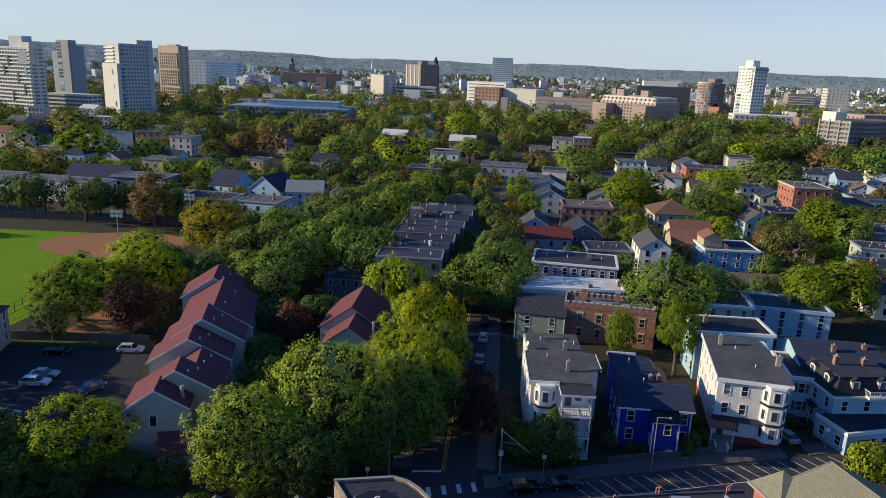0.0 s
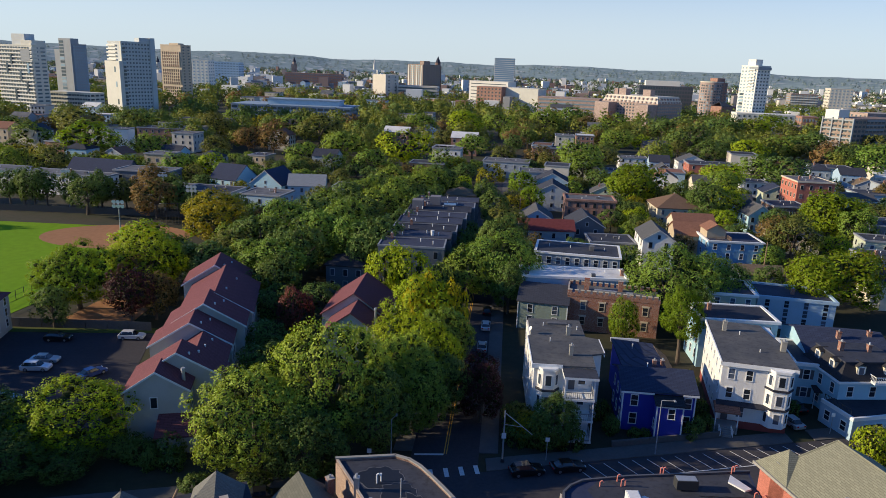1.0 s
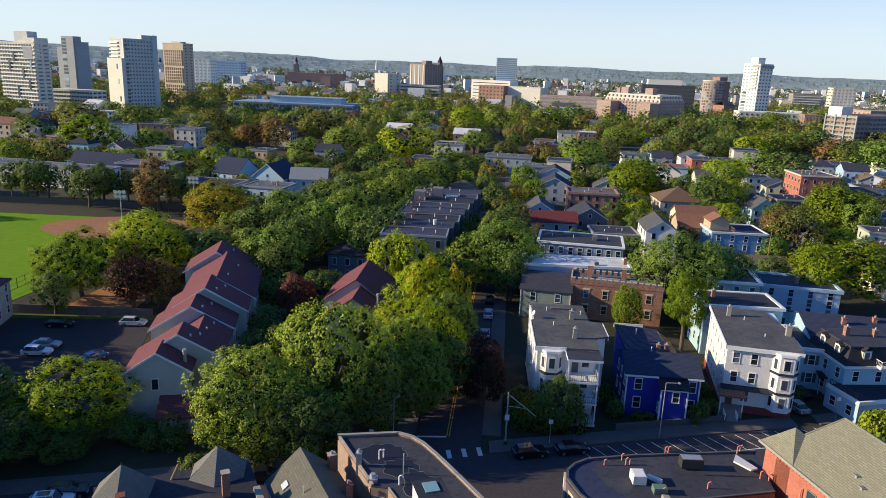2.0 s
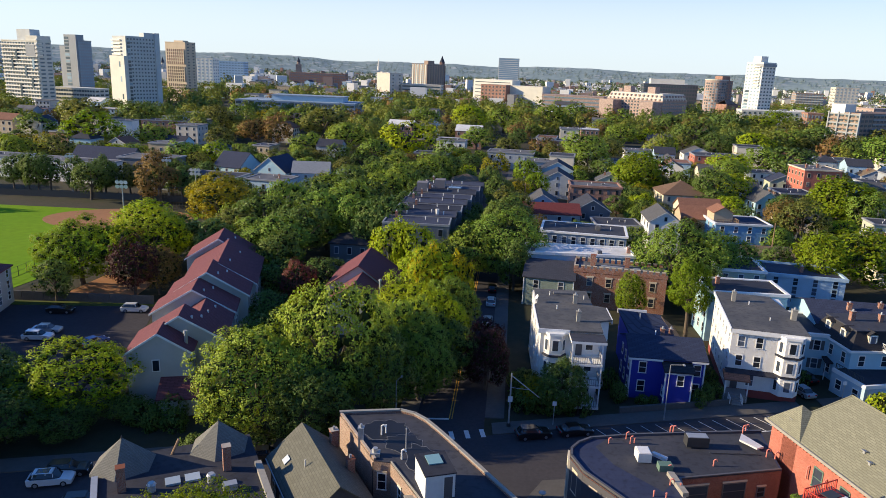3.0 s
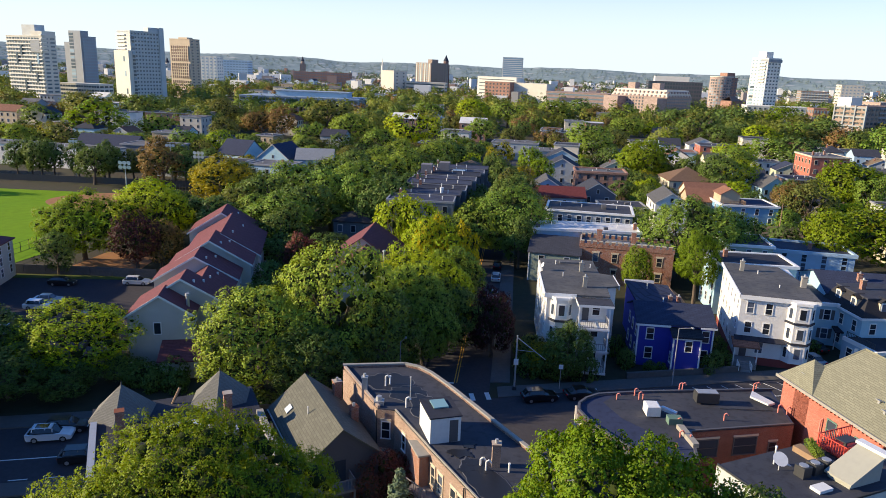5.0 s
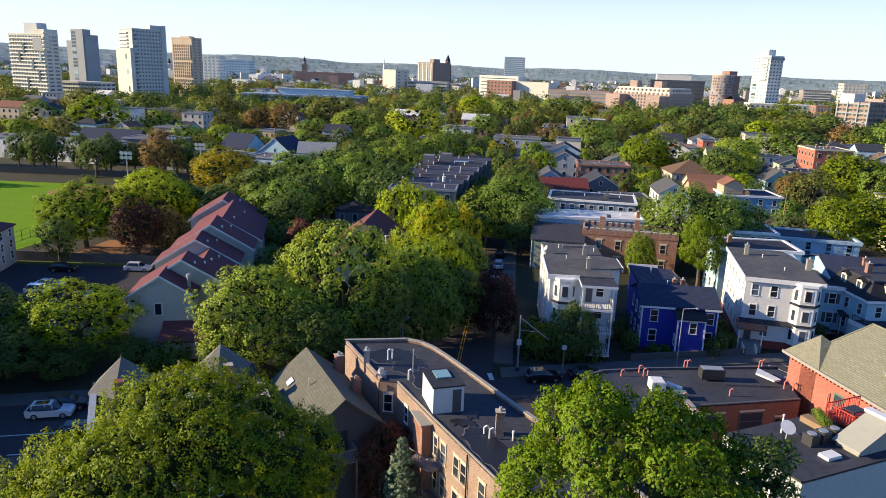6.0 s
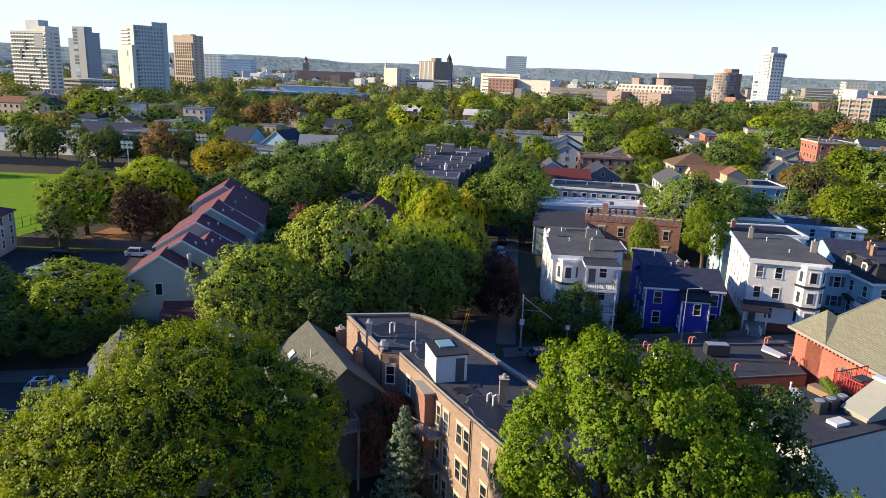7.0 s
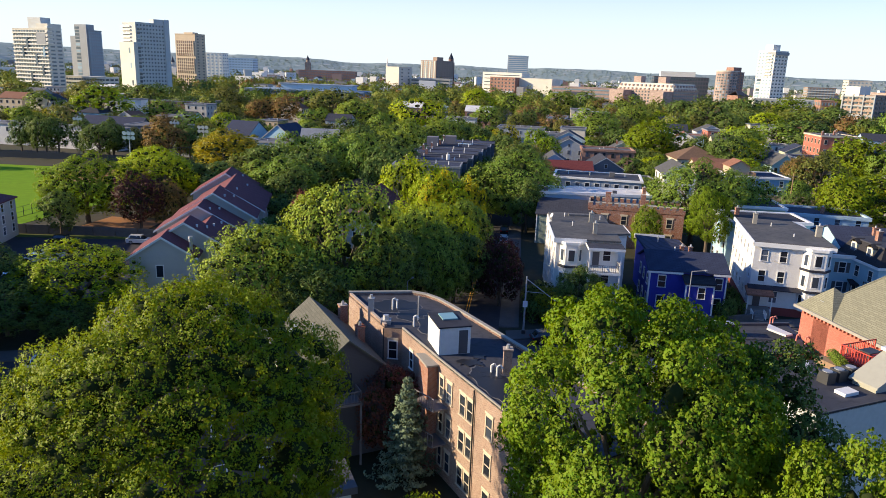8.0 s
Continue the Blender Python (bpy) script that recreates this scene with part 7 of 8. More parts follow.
tower(107.1, 1560.0, 44.0, 24, -6, 73, TOWER_WHITE, "white office tower with blue-grey window bands", 18, (1, 1), (0.94, 0.6), name="office_tower", roof_mat=TOWER)
sc = tower(-190, 632, 108, 46, -4, 12, GREY_CLAP, "low modern school with pale blue roofs", 3, (18, 6), (0.8, 0.5), name="school", category="school", roof_mat=ROOF_BLUE)
part("upper_storey", Geo().box(30, 12, 12, 95, 34, 17), PALE_CLAP, sc)
part("upper_roof", Geo().box(29, 11, 17, 96, 35, 17.8), ROOF_BLUE, sc)
tower(110.5, 836.2, 72, 30, -22, 21, BRICK_ROSE, "long brown brick parking structure with open decks", 5, (1, 1), (0.95, 0.35), name="parking_structure", category="building", faces="fl")
tower(75.0, 880, 45, 24, -32, 28.5, TOWER_CREAM, "pale stone institutional building", 7, (0, 3), (0.3, 0.4), name="stone_building", category="building", faces="fl")
tower(40.5, 886, 34, 24, -30, 28.8, BRICK_FAR, "red brick institutional building", 7, (7, 3), (0.35, 0.45), name="brick_building", category="building", faces="fl")
tower(32.4, 925, 55, 24, -30, 34.4, TOWER_WHITE, "white flat-topped institutional building", 8, (1, 0), (0.9, 0.2), name="white_building", category="building")
dk = tower(249.4, 911.7, 66, 30, -10, 37, CHARCOAL, "dark glass and brick block with white roof plant", 8, (20, 6), (0.7, 0.6), name="dark_block", category="building", faces="fl")
part("roof_plant", Geo().box(8, 5, 37, 50, 22, 44), TOWER_WHITE, dk)
tower(-66, 1000, 56, 24, -8, 23, STONE, "pale low building with strip windows", 5, (1, 1), (0.95, 0.4), name="low_building", category="building")
tower(536, 1100, 40, 22, -10, 30, BRICK_BROWN, "brown brick flats among far trees", 8, (9, 4), (0.5, 0.45), TOWER_WHITE, faces="fl")
tower(542, 1000, 30, 22, -10, 41, STONE, "cream block among far trees", 10, (6, 4), (0.4, 0.4), faces="fl")
tower(273.2, 657.8, 55, 20, -8, 19, TOWER_CREAM, "long low cream building with pale roof", 5, (12, 4), (0.4, 0.45), name="low_building", category="building", faces="fl", roof_mat=TOWER_WHITE)
tower(312.4, 614.1, 13, 18, -10, 20, BRICK_FAR, "small red brick block with dark windows", 4, (5, 4), (0.4, 0.5), name="brick_building", category="building", faces="fl")
tower(317, 528, 41.5, 18, 10, 28.5, BRICK_ROSE, "rose brick block in evening sun", 8, (6, 4), (0.3, 0.4), name="brick_building", category="building", faces="fl")
tower(-450, 1300, 78, 26, -4, 44, PALE_CLAP, "blue-grey hospital block far off", 10, (14, 4), (0.6, 0.4), name="hospital", category="building")
tower(-353, 1000, 24, 20, -6, 47, TOWER_WHITE, "white block behind the tan tower", 11, (4, 3), (0.4, 0.4), name="white_building", category="building")
tower(-335, 1500, 120, 24, -4, 27, BRICK_FAR, "long red brick college range", 5, (24, 4), (0.4, 0.45), name="college_range", category="building")


def steeple(x, y, w, h_tower, h_spire, wall, spire, label):
    e = thing("church_tower", label, "church", pose(x, y, 0))
    part("tower", Geo().box(-w / 2, -w / 2, -0.5, w / 2, w / 2, h_tower), wall, e)
    part("belfry", Geo().prism([(w * 0.36 * math.cos(a), w * 0.36 * math.sin(a)) for a in [math.pi / 4 * i for i in range(8)]], h_tower, h_tower * 1.12), wall, e)
    part("spire", Geo().tube((0, 0, h_tower * 1.12), (0, 0, h_tower * 1.12 + h_spire), w * 0.38, 0.15, 8), spire, e)


steeple(-336, 1600, 11, 44, 10, BRICK_BROWN, ROOF_SLATE, "brown stone church tower far off")
steeple(-187, 1900, 9, 36, 26, TOWER_WHITE, TOWER_WHITE, "white church steeple far off")
steeple(-14, 1400, 14, 52, 12, BRICK_DARK, ROOF_SLATE, "dark gothic tower with steep roof")
steeple(-800, 2000, 14, 30, 16, STONE, ROOF_SLATE, "grey stone church tower far off")
steeple(-425, 1200, 8, 26, 14, TOWER_WHITE, ROOF_GREY, "small white cupola far off")

# the roofs of the far city, too small to tell apart
ROOFS_FAR = Nodes("far_city_walls", 0.8)
pick = ROOFS_FAR.geo.outputs["Random Per Island"]
ROOFS_FAR = ROOFS_FAR.done(ROOFS_FAR.mix(ROOFS_FAR.ramp(pick, 0.35, 0.5), ROOFS_FAR.mix(ROOFS_FAR.ramp(pick, 0.0, 0.3), (0.3, 0.16, 0.11), (0.3, 0.3, 0.3)), (0.78, 0.77, 0.73)))
g = Geo()
for k in range(1900):
    y = 850 + 2850 * rng.random()
    x = rng.uniform(-0.68, 0.7) * y
    w, d, h, a = rng.uniform(8, 22), rng.uniform(8, 13), rng.uniform(8, 14) + (rng.random() < 0.12) * rng.uniform(4, 16), radians(rng.choice((-12, -6, 20, 70)))
    q = [(x + u * math.cos(a) - v * math.sin(a), y + u * math.sin(a) + v * math.cos(a)) for u, v in ((0, 0), (w, 0), (w, d), (0, d))]
    g.prism(q, -0.5, h)
tagged(solid("far_city", g, ROOFS_FAR, "pale and brick buildings of the far city", "buildings", kind="stuff"))

# hills along the horizon
def hill_height(s):
    return 75 + 3 * np.sin(s * 0.5 + 2.6) + 2 * np.sin(s * 1.1 + 1) + 0.8 * np.sin(s * 2.9) + 14 / (1 + np.exp((s + 10.7) * 1.2)) + 18 * np.exp(-((s + 34) / 4) ** 2) + 7 * np.exp(-((s - 8.5) / 2.5) ** 2)


g = Geo()
hr = random.Random(8)
n = 420
RINGS = ((3300, -1.0), (3600, 0.3), (3900, 0.52), (4150, 0.78), (4350, 1.0), (4600, 0.6), (4700, -1.0))
for i in range(n + 1):
    a = radians(-62 + 124 * i / n)
    s = math.degrees(a)
    h = hill_height(s)
    for r, f in RINGS:
        g.v.append((math.sin(a) * r, math.cos(a) * r, h * f + (hr.uniform(-0.9, 0.9) if f > 0 else 0.0)))
    if i:
        for p in range(len(RINGS) - 1):
            k = (i - 1) * len(RINGS) + p
            g.f.append((k, k + len(RINGS), k + len(RINGS) + 1, k + 1))
            g.s.append(0)
hills = solid("backdrop", g, HILL, "low wooded hills on the horizon, haze in their colour", "hills", kind="structure")
hills.data.polygons.foreach_set("use_smooth", [True] * len(hills.data.polygons))

# ---- trees round the crossing ----
tree(-14.3, 33.0, 21.3, 9.2, LEAF_OLIVE, "broad", "huge spreading green tree in the back yards")
tree(9.9, 31.4, 21.9, 6.9, LEAF_BRIGHT, "huge", "tall leafy tree with sunlit yellow-green tips")
tree(15.5, 31.8, 20.7, 5.0, LEAF_DEEP, "tall")
tree(17.8, 34.2, 15.5, 3.6, LEAF_DEEP, "tall")
tree(15.9, 22.8, 20.6, 3.8, LEAF_BRIGHT, "tall", "tall feathery yellow-green tree")
# added trees out of view; they shade the left end of the street
tree(-66.0, 66.0, 13.0, 7.5, LEAF_DEEP, "near")
tree(-62.0, 56.0, 12.0, 7.0, LEAF_DEEP, "near")
for x, y, h, r in ((-57, 64, 12, 6), (-72, 75, 14, 8), (-57, 48, 13, 7), (-72, 60, 14, 8), (-68, 46, 14, 8)):
    tree(x, y, h, r, LEAF_DEEP, "mid")
tree(-23.0, 80.4, 14.0, 7.6, LEAF_FRESH, "near", "broad green maple in evening sun")
tree(-13.8, 85.2, 19.2, 7.8, LEAF_FRESH, "near", "tall green maple in evening sun")
tree(-16.0, 78.0, 10.5, 5.4, LEAF_DEEP, "near")
tree(-8.0, 84.5, 13.0, 5.5, LEAF_DEEP, "near")
tree(-2.6, 89.4, 12.5, 4.8, LEAF, "near")
tree(0.6, 94.0, 11.5, 4.4, LEAF_DEEP, "near")
tree(-4.5, 94.0, 13.5, 5.6, LEAF_FRESH, "near")
tree(-0.5, 100.5, 13.0, 5.2, LEAF_LIME, "near")
tree(1.5, 110.5, 12.5, 5.0, LEAF, "near")
tree(-5.0, 105.0, 13.0, 6.0, LEAF_LIME, "near", "rounded yellow-green street tree")
tree(-2.0, 117.5, 15.5, 6.6, LEAF_LIME, "near", "tall yellow-green street tree")
tree(-2.6, 116.8, 15.8, 3.0, LEAF_AMBER, "mid", "street tree turning golden at the top")
tree(3.4, 116.2, 14.6, 2.6, LEAF_AMBER, "mid")
tree(-46.8, 82.0, 10.3, 7.0, LEAF_LIME, "near", "low spreading green tree beside the street")
tree(-57.0, 79.0, 9.8, 6.4, LEAF_DEEP, "near")
# added out of view, to keep the low trees beside it in shade
tree(-68.0, 80.5, 14.5, 5.5, LEAF_DEEP, "near")
tree(-45.5, 76.5, 4.6, 3.8, LEAF_DEEP, "near")
tree(-52.0, 75.5, 7.0, 5.6, LEAF_DEEP, "near")
tree(-40.5, 81.0, 3.6, 2.6, LEAF_DEEP, "mid")
tree(7.0, 93.6, 9.7, 3.3, LEAF_PLUM, "near", "dark plum-leaved street tree")
tree(7.4, 99.0, 9.0, 3.2, LEAF_PLUM, "mid")
tree(13.4, 88.6, 4.8, 2.2, LEAF_GOLD, "mid")
tree(17.2, 87.6, 7.8, 3.5, LEAF_DEEP, "near", "small dark tree in front of the porches")
tree(12.6, 90.5, 5.0, 2.0, LEAF_DULL, "mid")
tree(-10.6, 138.0, 15.6, 4.2, LEAF_LIME, "mid")
tree(-5.6, 136.5, 15.6, 4.4, LEAF_LIME, "mid")
tree(-26.5, 123.5, 10.5, 3.4, LEAF_COPPER, "mid", "small red-leaved tree between the flats")
tree(14.0, 150.5, 16.5, 9.0, LEAF, "near")
tree(-20.5, 163.0, 15.5, 6.0, LEAF, "mid")
tree(-14.5, 161.0, 16.5, 7.0, LEAF_DEEP, "mid")
tree(6.5, 146.0, 13.0, 5.5, LEAF, "mid")
tree(15.5, 141.5, 12.0, 4.0, LEAF_DEEP, "mid")
tree(15.0, 166.0, 17.0, 6.0, LEAF_DEEP, "mid")
tree(44.6, 118.0, 15.6, 3.6, LEAF_BRIGHT, "tall", "slender yellow-green tree beside the white house")
tree(36.5, 126.6, 9.3, 3.1, LEAF_BRIGHT, "near")
tree(49.0, 139.0, 17.2, 9.2, LEAF, "near")
tree(59.5, 143.0, 14.8, 7.8, LEAF, "near")
tree(50.5, 128.0, 11.0, 4.0, LEAF_DEEP, "mid")
tree(40.0, 100.0, 6.5, 1.6, LEAF_DEEP, "mid")
tree(66.0, 183.0, 10.0, 3.2, LEAF_RUST, "mid")
# broad crowns over the back streets
for x, y, h, r, m in ((99, 189, 15.0, 6.9, LEAF_DULL), (19, 193, 14.1, 5.9, LEAF_DULL), (128, 208, 14.2, 6.0, LEAF), (126, 217, 17.6, 10.0, LEAF_OLIVE), (18, 225, 13.1, 4.7, LEAF_DEEP), (32, 238, 12.9, 4.5, LEAF_BRIGHT), (94, 241, 15.5, 7.6, LEAF_DEEP), (16, 248, 12.8, 4.5, LEAF_DEEP), (76, 271, 18.6, 11.0, LEAF_OLIVE), (-98, 272, 11.7, 4.4, LEAF_DULL), (33, 279, 12.5, 5.3, LEAF_BRIGHT), (-178, 285, 12.6, 5.3, LEAF), (-109, 286, 14.2, 7.3, LEAF), (186, 288, 11.5, 4.1, LEAF_RUST), (-161, 289, 15.0, 8.1, LEAF_DULL), (-174, 289, 11.3, 3.8, LEAF), (66, 289, 12.9, 5.7, LEAF_DEEP), (-97, 291, 12.7, 5.5, LEAF_LIME), (21, 294, 13.0, 5.8, LEAF_GOLD)):
    tree(x, y, h, r, m, "mid" if y < 260 else "back")
for x, y, h, r, m in ((123, 302, 15.8, 9.1, LEAF_LIME), (-179, 312, 12.3, 5.0, LEAF_GOLD), (-49, 317, 12.3, 5.1, LEAF_DEEP), (-33, 319, 14.2, 7.2, LEAF), (161, 322, 16.7, 10.0, LEAF_DEEP), (1, 328, 14.4, 7.4, LEAF), (150, 330, 16.3, 9.7, LEAF), (-170, 333, 21.9, 13.2, LEAF_BRIGHT), (-68, 336, 15.3, 8.5, LEAF), (-142, 340, 15.4, 8.6, LEAF), (216, 346, 21.9, 13.2, LEAF), (54, 348, 13.1, 5.9, LEAF_DULL), (69, 348, 18.7, 11.1, LEAF), (-165, 352, 12.2, 4.9, LEAF_DEEP), (-19, 352, 21.3, 12.5, LEAF_LIME), (-116, 358, 13.7, 6.7, LEAF_DULL), (32, 359, 13.2, 6.1, LEAF_DULL), (49, 360, 15.0, 8.1, LEAF_RUST), (-51, 361, 18.1, 10.8, LEAF)):
    tree(x, y, h, r, m, "mid" if y < 260 else "back")
for x, y, h, r, m in ((-217, 369, 16.0, 9.3, LEAF), (86, 372, 15.2, 8.4, LEAF_DULL), (-94, 389, 14.9, 8.0, LEAF_RUST), (17, 389, 15.5, 8.7, LEAF), (-246, 396, 15.9, 9.2, LEAF_DEEP), (-110, 398, 15.0, 8.2, LEAF_RUST), (152, 403, 16.4, 9.8, LEAF_DEEP), (128, 409, 13.9, 6.9, LEAF_LIME), (237, 409, 15.9, 9.2, LEAF_DEEP), (180, 410, 16.7, 10.0, LEAF_LIME), (-212, 415, 21.9, 13.2, LEAF_DULL), (166, 423, 14.8, 7.9, LEAF_DEEP), (-75, 425, 21.9, 13.2, LEAF_DULL), (-188, 429, 21.4, 12.7, LEAF_DEEP), (3, 431, 14.9, 8.0, LEAF_DULL), (-142, 433, 19.0, 11.2, LEAF_DULL), (44, 435, 13.2, 6.1, LEAF_DEEP), (148, 438, 12.9, 5.7, LEAF_DULL), (182, 439, 16.5, 9.8, LEAF_DEEP)):
    tree(x, y, h, r, m, "mid" if y < 260 else "back")
for x, y, h, r, m in ((223, 440, 16.5, 9.9, LEAF_DULL), (213, 442, 18.1, 10.7, LEAF), (237, 447, 19.9, 11.7, LEAF_DEEP), (159, 451, 21.9, 13.2, LEAF_DEEP), (113, 453, 16.9, 10.1, LEAF), (130, 454, 14.2, 7.2, LEAF_LIME), (-97, 461, 18.8, 11.1, LEAF), (-25, 463, 15.4, 8.6, LEAF_RUST), (291, 465, 18.3, 10.8, LEAF_DULL), (-53, 472, 15.5, 8.8, LEAF_DEEP), (58, 475, 13.3, 6.2, LEAF_DEEP), (290, 492, 15.9, 9.2, LEAF_DEEP), (-127, 498, 15.9, 9.2, LEAF_GOLD), (-15, 499, 19.6, 11.5, LEAF), (14, 502, 21.9, 13.2, LEAF_LIME), (-36, 509, 16.1, 9.4, LEAF_DEEP), (-150, 512, 16.1, 9.5, LEAF), (116, 516, 16.2, 9.6, LEAF), (43, 534, 20.2, 11.9, LEAF)):
    tree(x, y, h, r, m, "mid" if y < 260 else "back")
for x, y, h, r, m in ((172, 547, 18.9, 11.2, LEAF_DEEP), (81, 560, 21.2, 12.4, LEAF), (137, 568, 21.4, 12.6, LEAF), (230, 571, 21.9, 13.2, LEAF_DEEP), (287, 581, 16.3, 9.7, LEAF_DULL), (257, 582, 20.2, 11.9, LEAF_OLIVE), (120, 590, 16.5, 9.8, LEAF_RUST), (284, 609, 21.9, 13.2, LEAF_OLIVE), (116, 636, 21.9, 13.2, LEAF), (338, 637, 21.7, 13.0, LEAF_DEEP)):
    tree(x, y, h, r, m, "mid" if y < 260 else "back")
for x, y, h, r, m in ((90, 149, 15.0, 9.2, LEAF_OLIVE), (-115, 222, 12.2, 5.6, LEAF_DEEP), (-92, 221, 13.5, 7.0, LEAF_RUST), (-60, 182, 14.6, 8.2, LEAF_GOLD), (104, 160, 12.0, 6.0, LEAF_GOLD)):
    tree(x, y, h, r, m, "mid")
for x, y, h, r, m in ((73.9, 265.4, 17.0, 8.5, LEAF_OLIVE), (66.9, 327.6, 15.5, 9.0, LEAF), (111.6, 273.4, 16.0, 8.5, LEAF), (88.8, 257.1, 13.5, 5.5, LEAF_DEEP), (104.0, 245.7, 14.0, 6.5, LEAF_LIME), (126.7, 221.9, 16.0, 8.0, LEAF_OLIVE), (97.3, 195.3, 13.5, 5.5, LEAF_RUST), (83.3, 146.6, 14.5, 6.0, LEAF_OLIVE), (77.7, 156.4, 9.0, 4.0, LEAF_DEEP)):
    tree(x, y, h, r, m, "mid")
tree(-73.6, 135.5, 14.3, 8.4, LEAF_BRIGHT, "near", "broad sunlit green tree at the lot's edge")
tree(-63.5, 146.0, 14.7, 8.2, LEAF_LIME, "near")
# tall trees added out of view to the west, to block the low sun
for x, y, h, r in ((-82, 60, 19, 8), (-90, 72, 20, 9), (-84, 84, 19, 7), (-98, 88, 20, 9), (-80, 46, 18, 8), (-104, 100, 20, 9), (-96, 52, 19, 9)):
    tree(x, y, h, r, LEAF_DEEP, "mid")
# between and behind the flats
for x, y, h, r in ((-36, 148, 13.5, 6.8), (-34, 139, 12.0, 5.5), (-23, 133, 8.5, 4.5), (-43, 153, 12.0, 6.0), (-31, 128, 9.0, 4.5), (-29, 112, 8.0, 4.0), (-27, 102, 8.0, 4.0)):
    tree(x, y, h, r, LEAF_DEEP if y < 140 else LEAF, "mid")
# along the pavement beside the terrace
for k in range(5):
    tree(1.6 + 1.5 * k, 139.5 + 11.0 * k, 11.0 + (k % 2), 4.0, LEAF_DEEP, "mid")
# the avenue that leads away
for k in range(10):
    tree(-33 + 3.6 * k, 158 + 12.0 * k, 15.0 + (k * 7 % 3) * 0.6, 7.4, LEAF if k % 3 else LEAF_DEEP, "mid")
for k in range(8):
    tree(-45 + 3.9 * k, 168 + 12.5 * k, 14.2 + (k * 5 % 3) * 0.7, 7.0, LEAF if k % 2 else LEAF_DEEP, "mid")
for k in range(6):
    tree(-17 + 3.0 * k, 166 + 13.0 * k - 8, 13.6, 5.0, LEAF_DEEP, "mid")
# round the lot and the field
tree(-59.5, 128.0, 11.8, 4.6, LEAF_PLUM, "mid", "half-bare purple-brown tree beside the lot")
tree(-56.0, 131.0, 10.0, 4.0, LEAF_RUST, "mid")
tree(-70.0, 160.0, 13.0, 8.4, LEAF_LIME, "mid")
tree(-61.5, 154.0, 12.0, 6.4, LEAF_DEEP, "mid")
tree(-52.0, 149.0, 12.0, 6.4, LEAF_DEEP, "mid")
tree(-50.0, 162.0, 11.0, 6.0, LEAF_DULL, "mid")
tree(-66.0, 200.0, 14.5, 8.0, LEAF_GOLD, "mid")
tree(-58.0, 190.0, 11.5, 6.0, LEAF_DULL, "mid")
tree(-53.0, 177.0, 10.5, 5.5, LEAF, "mid")
tree(-73.0, 124.6, 8.5, 3.6, LEAF_DEEP, "mid")
tree(-67.0, 150.0, 9.5, 4.5, LEAF_RUST, "mid")
# the tree at -157, 200 is unseen, added to shadow the field
for x, y, h, r, m in ((-141, 232, 13, 4.0, LEAF_DEEP), (-157, 200, 12, 4.0, LEAF_DEEP), (-133, 231, 13, 4.2, LEAF_DEEP), (-124, 230, 13.5, 3.8, LEAF_DEEP), (-116, 231, 13.5, 4.0, LEAF_DEEP), (-107, 233, 11, 4.5, LEAF_DULL), (-146, 232, 12.5, 4.2, LEAF_DEEP), (-114, 230, 13, 5.0, LEAF_DEEP), (-99, 238, 15, 7.0, LEAF_RUST), (-86, 224, 12, 5.0, LEAF_DEEP),
                      (-78, 219, 10, 5.0, LEAF_DEEP), (-170, 238, 12, 6.0, LEAF_DULL), (-64, 215, 10, 5.0, LEAF_DEEP),
                      (-136, 229, 14, 4.6, LEAF_DEEP), (-92, 231, 13, 6.0, LEAF_DEEP), (-183, 236, 13, 6.0, LEAF_DEEP)):
    tree(x, y, h, r, m, "mid")
spruce(-3.0, 49.4, 9.0, 3.0, "blue-green spruce in the narrow yard")
tree(-4.6, 53.2, 8.4, 3.0, LEAF_COPPER, "near", "small purple plum tree in the yard")
tree(-2.2, 53.4, 7.6, 2.4, LEAF_COPPER, "near")
shrub(-1.6, 41.2, 3.2, 1.8, LEAF_LIME, "tall pale green shrub in the yard")
shrub(61.5, 87.0, 4.0, 2.6, LEAF_LIME, "bright yellow-green bush beside the street")
shrub(64.5, 88.5, 3.5, 2.6, LEAF_DULL, "olive bush beside the street")
for x, y, h, r in ((29.5, 91.0, 1.2, 0.9), (31.2, 91.4, 1.0, 0.8), (37.6, 91.0, 2.2, 1.1), (38.8, 92.0, 2.6, 1.3), (41.6, 98.0, 2.4, 1.2), (41.2, 94.0, 2.0, 1.2), (26.2, 92.0, 2.4, 1.3),
                   (25.6, 96.0, 2.6, 1.3), (12.2, 93.8, 2.8, 2.0), (14.6, 88.0, 3.4, 2.2), (19.6, 87.4, 3.2, 1.9), (12.0, 88.0, 2.6, 1.8), (-38.0, 80.6, 2.4, 2.2), (-34.5, 81.5, 2.6, 2.2), (57.0, 100.0, 1.8, 1.2), (-33.0, 79.0, 2.0, 1.6), (-36.0, 79.0, 2.0, 1.4),
                   (-28.5, 74.6, 1.6, 2.0), (-12.0, 78.6, 1.4, 2.0), (-8.0, 79.4, 1.4, 2.0), (-16.0, 77.6, 1.4, 2.0), (-22.0, 76.2, 1.4, 2.0)):
    shrub(x, y, h, r, LEAF_DEEP, "dark green bush in the shade")
for k in range(5):
    shrub(30.6 + 0.05 * k, 50.0 + 0.45 * k, 0.6, 0.4, LEAF, "potted green plants on the roof", 11.0)

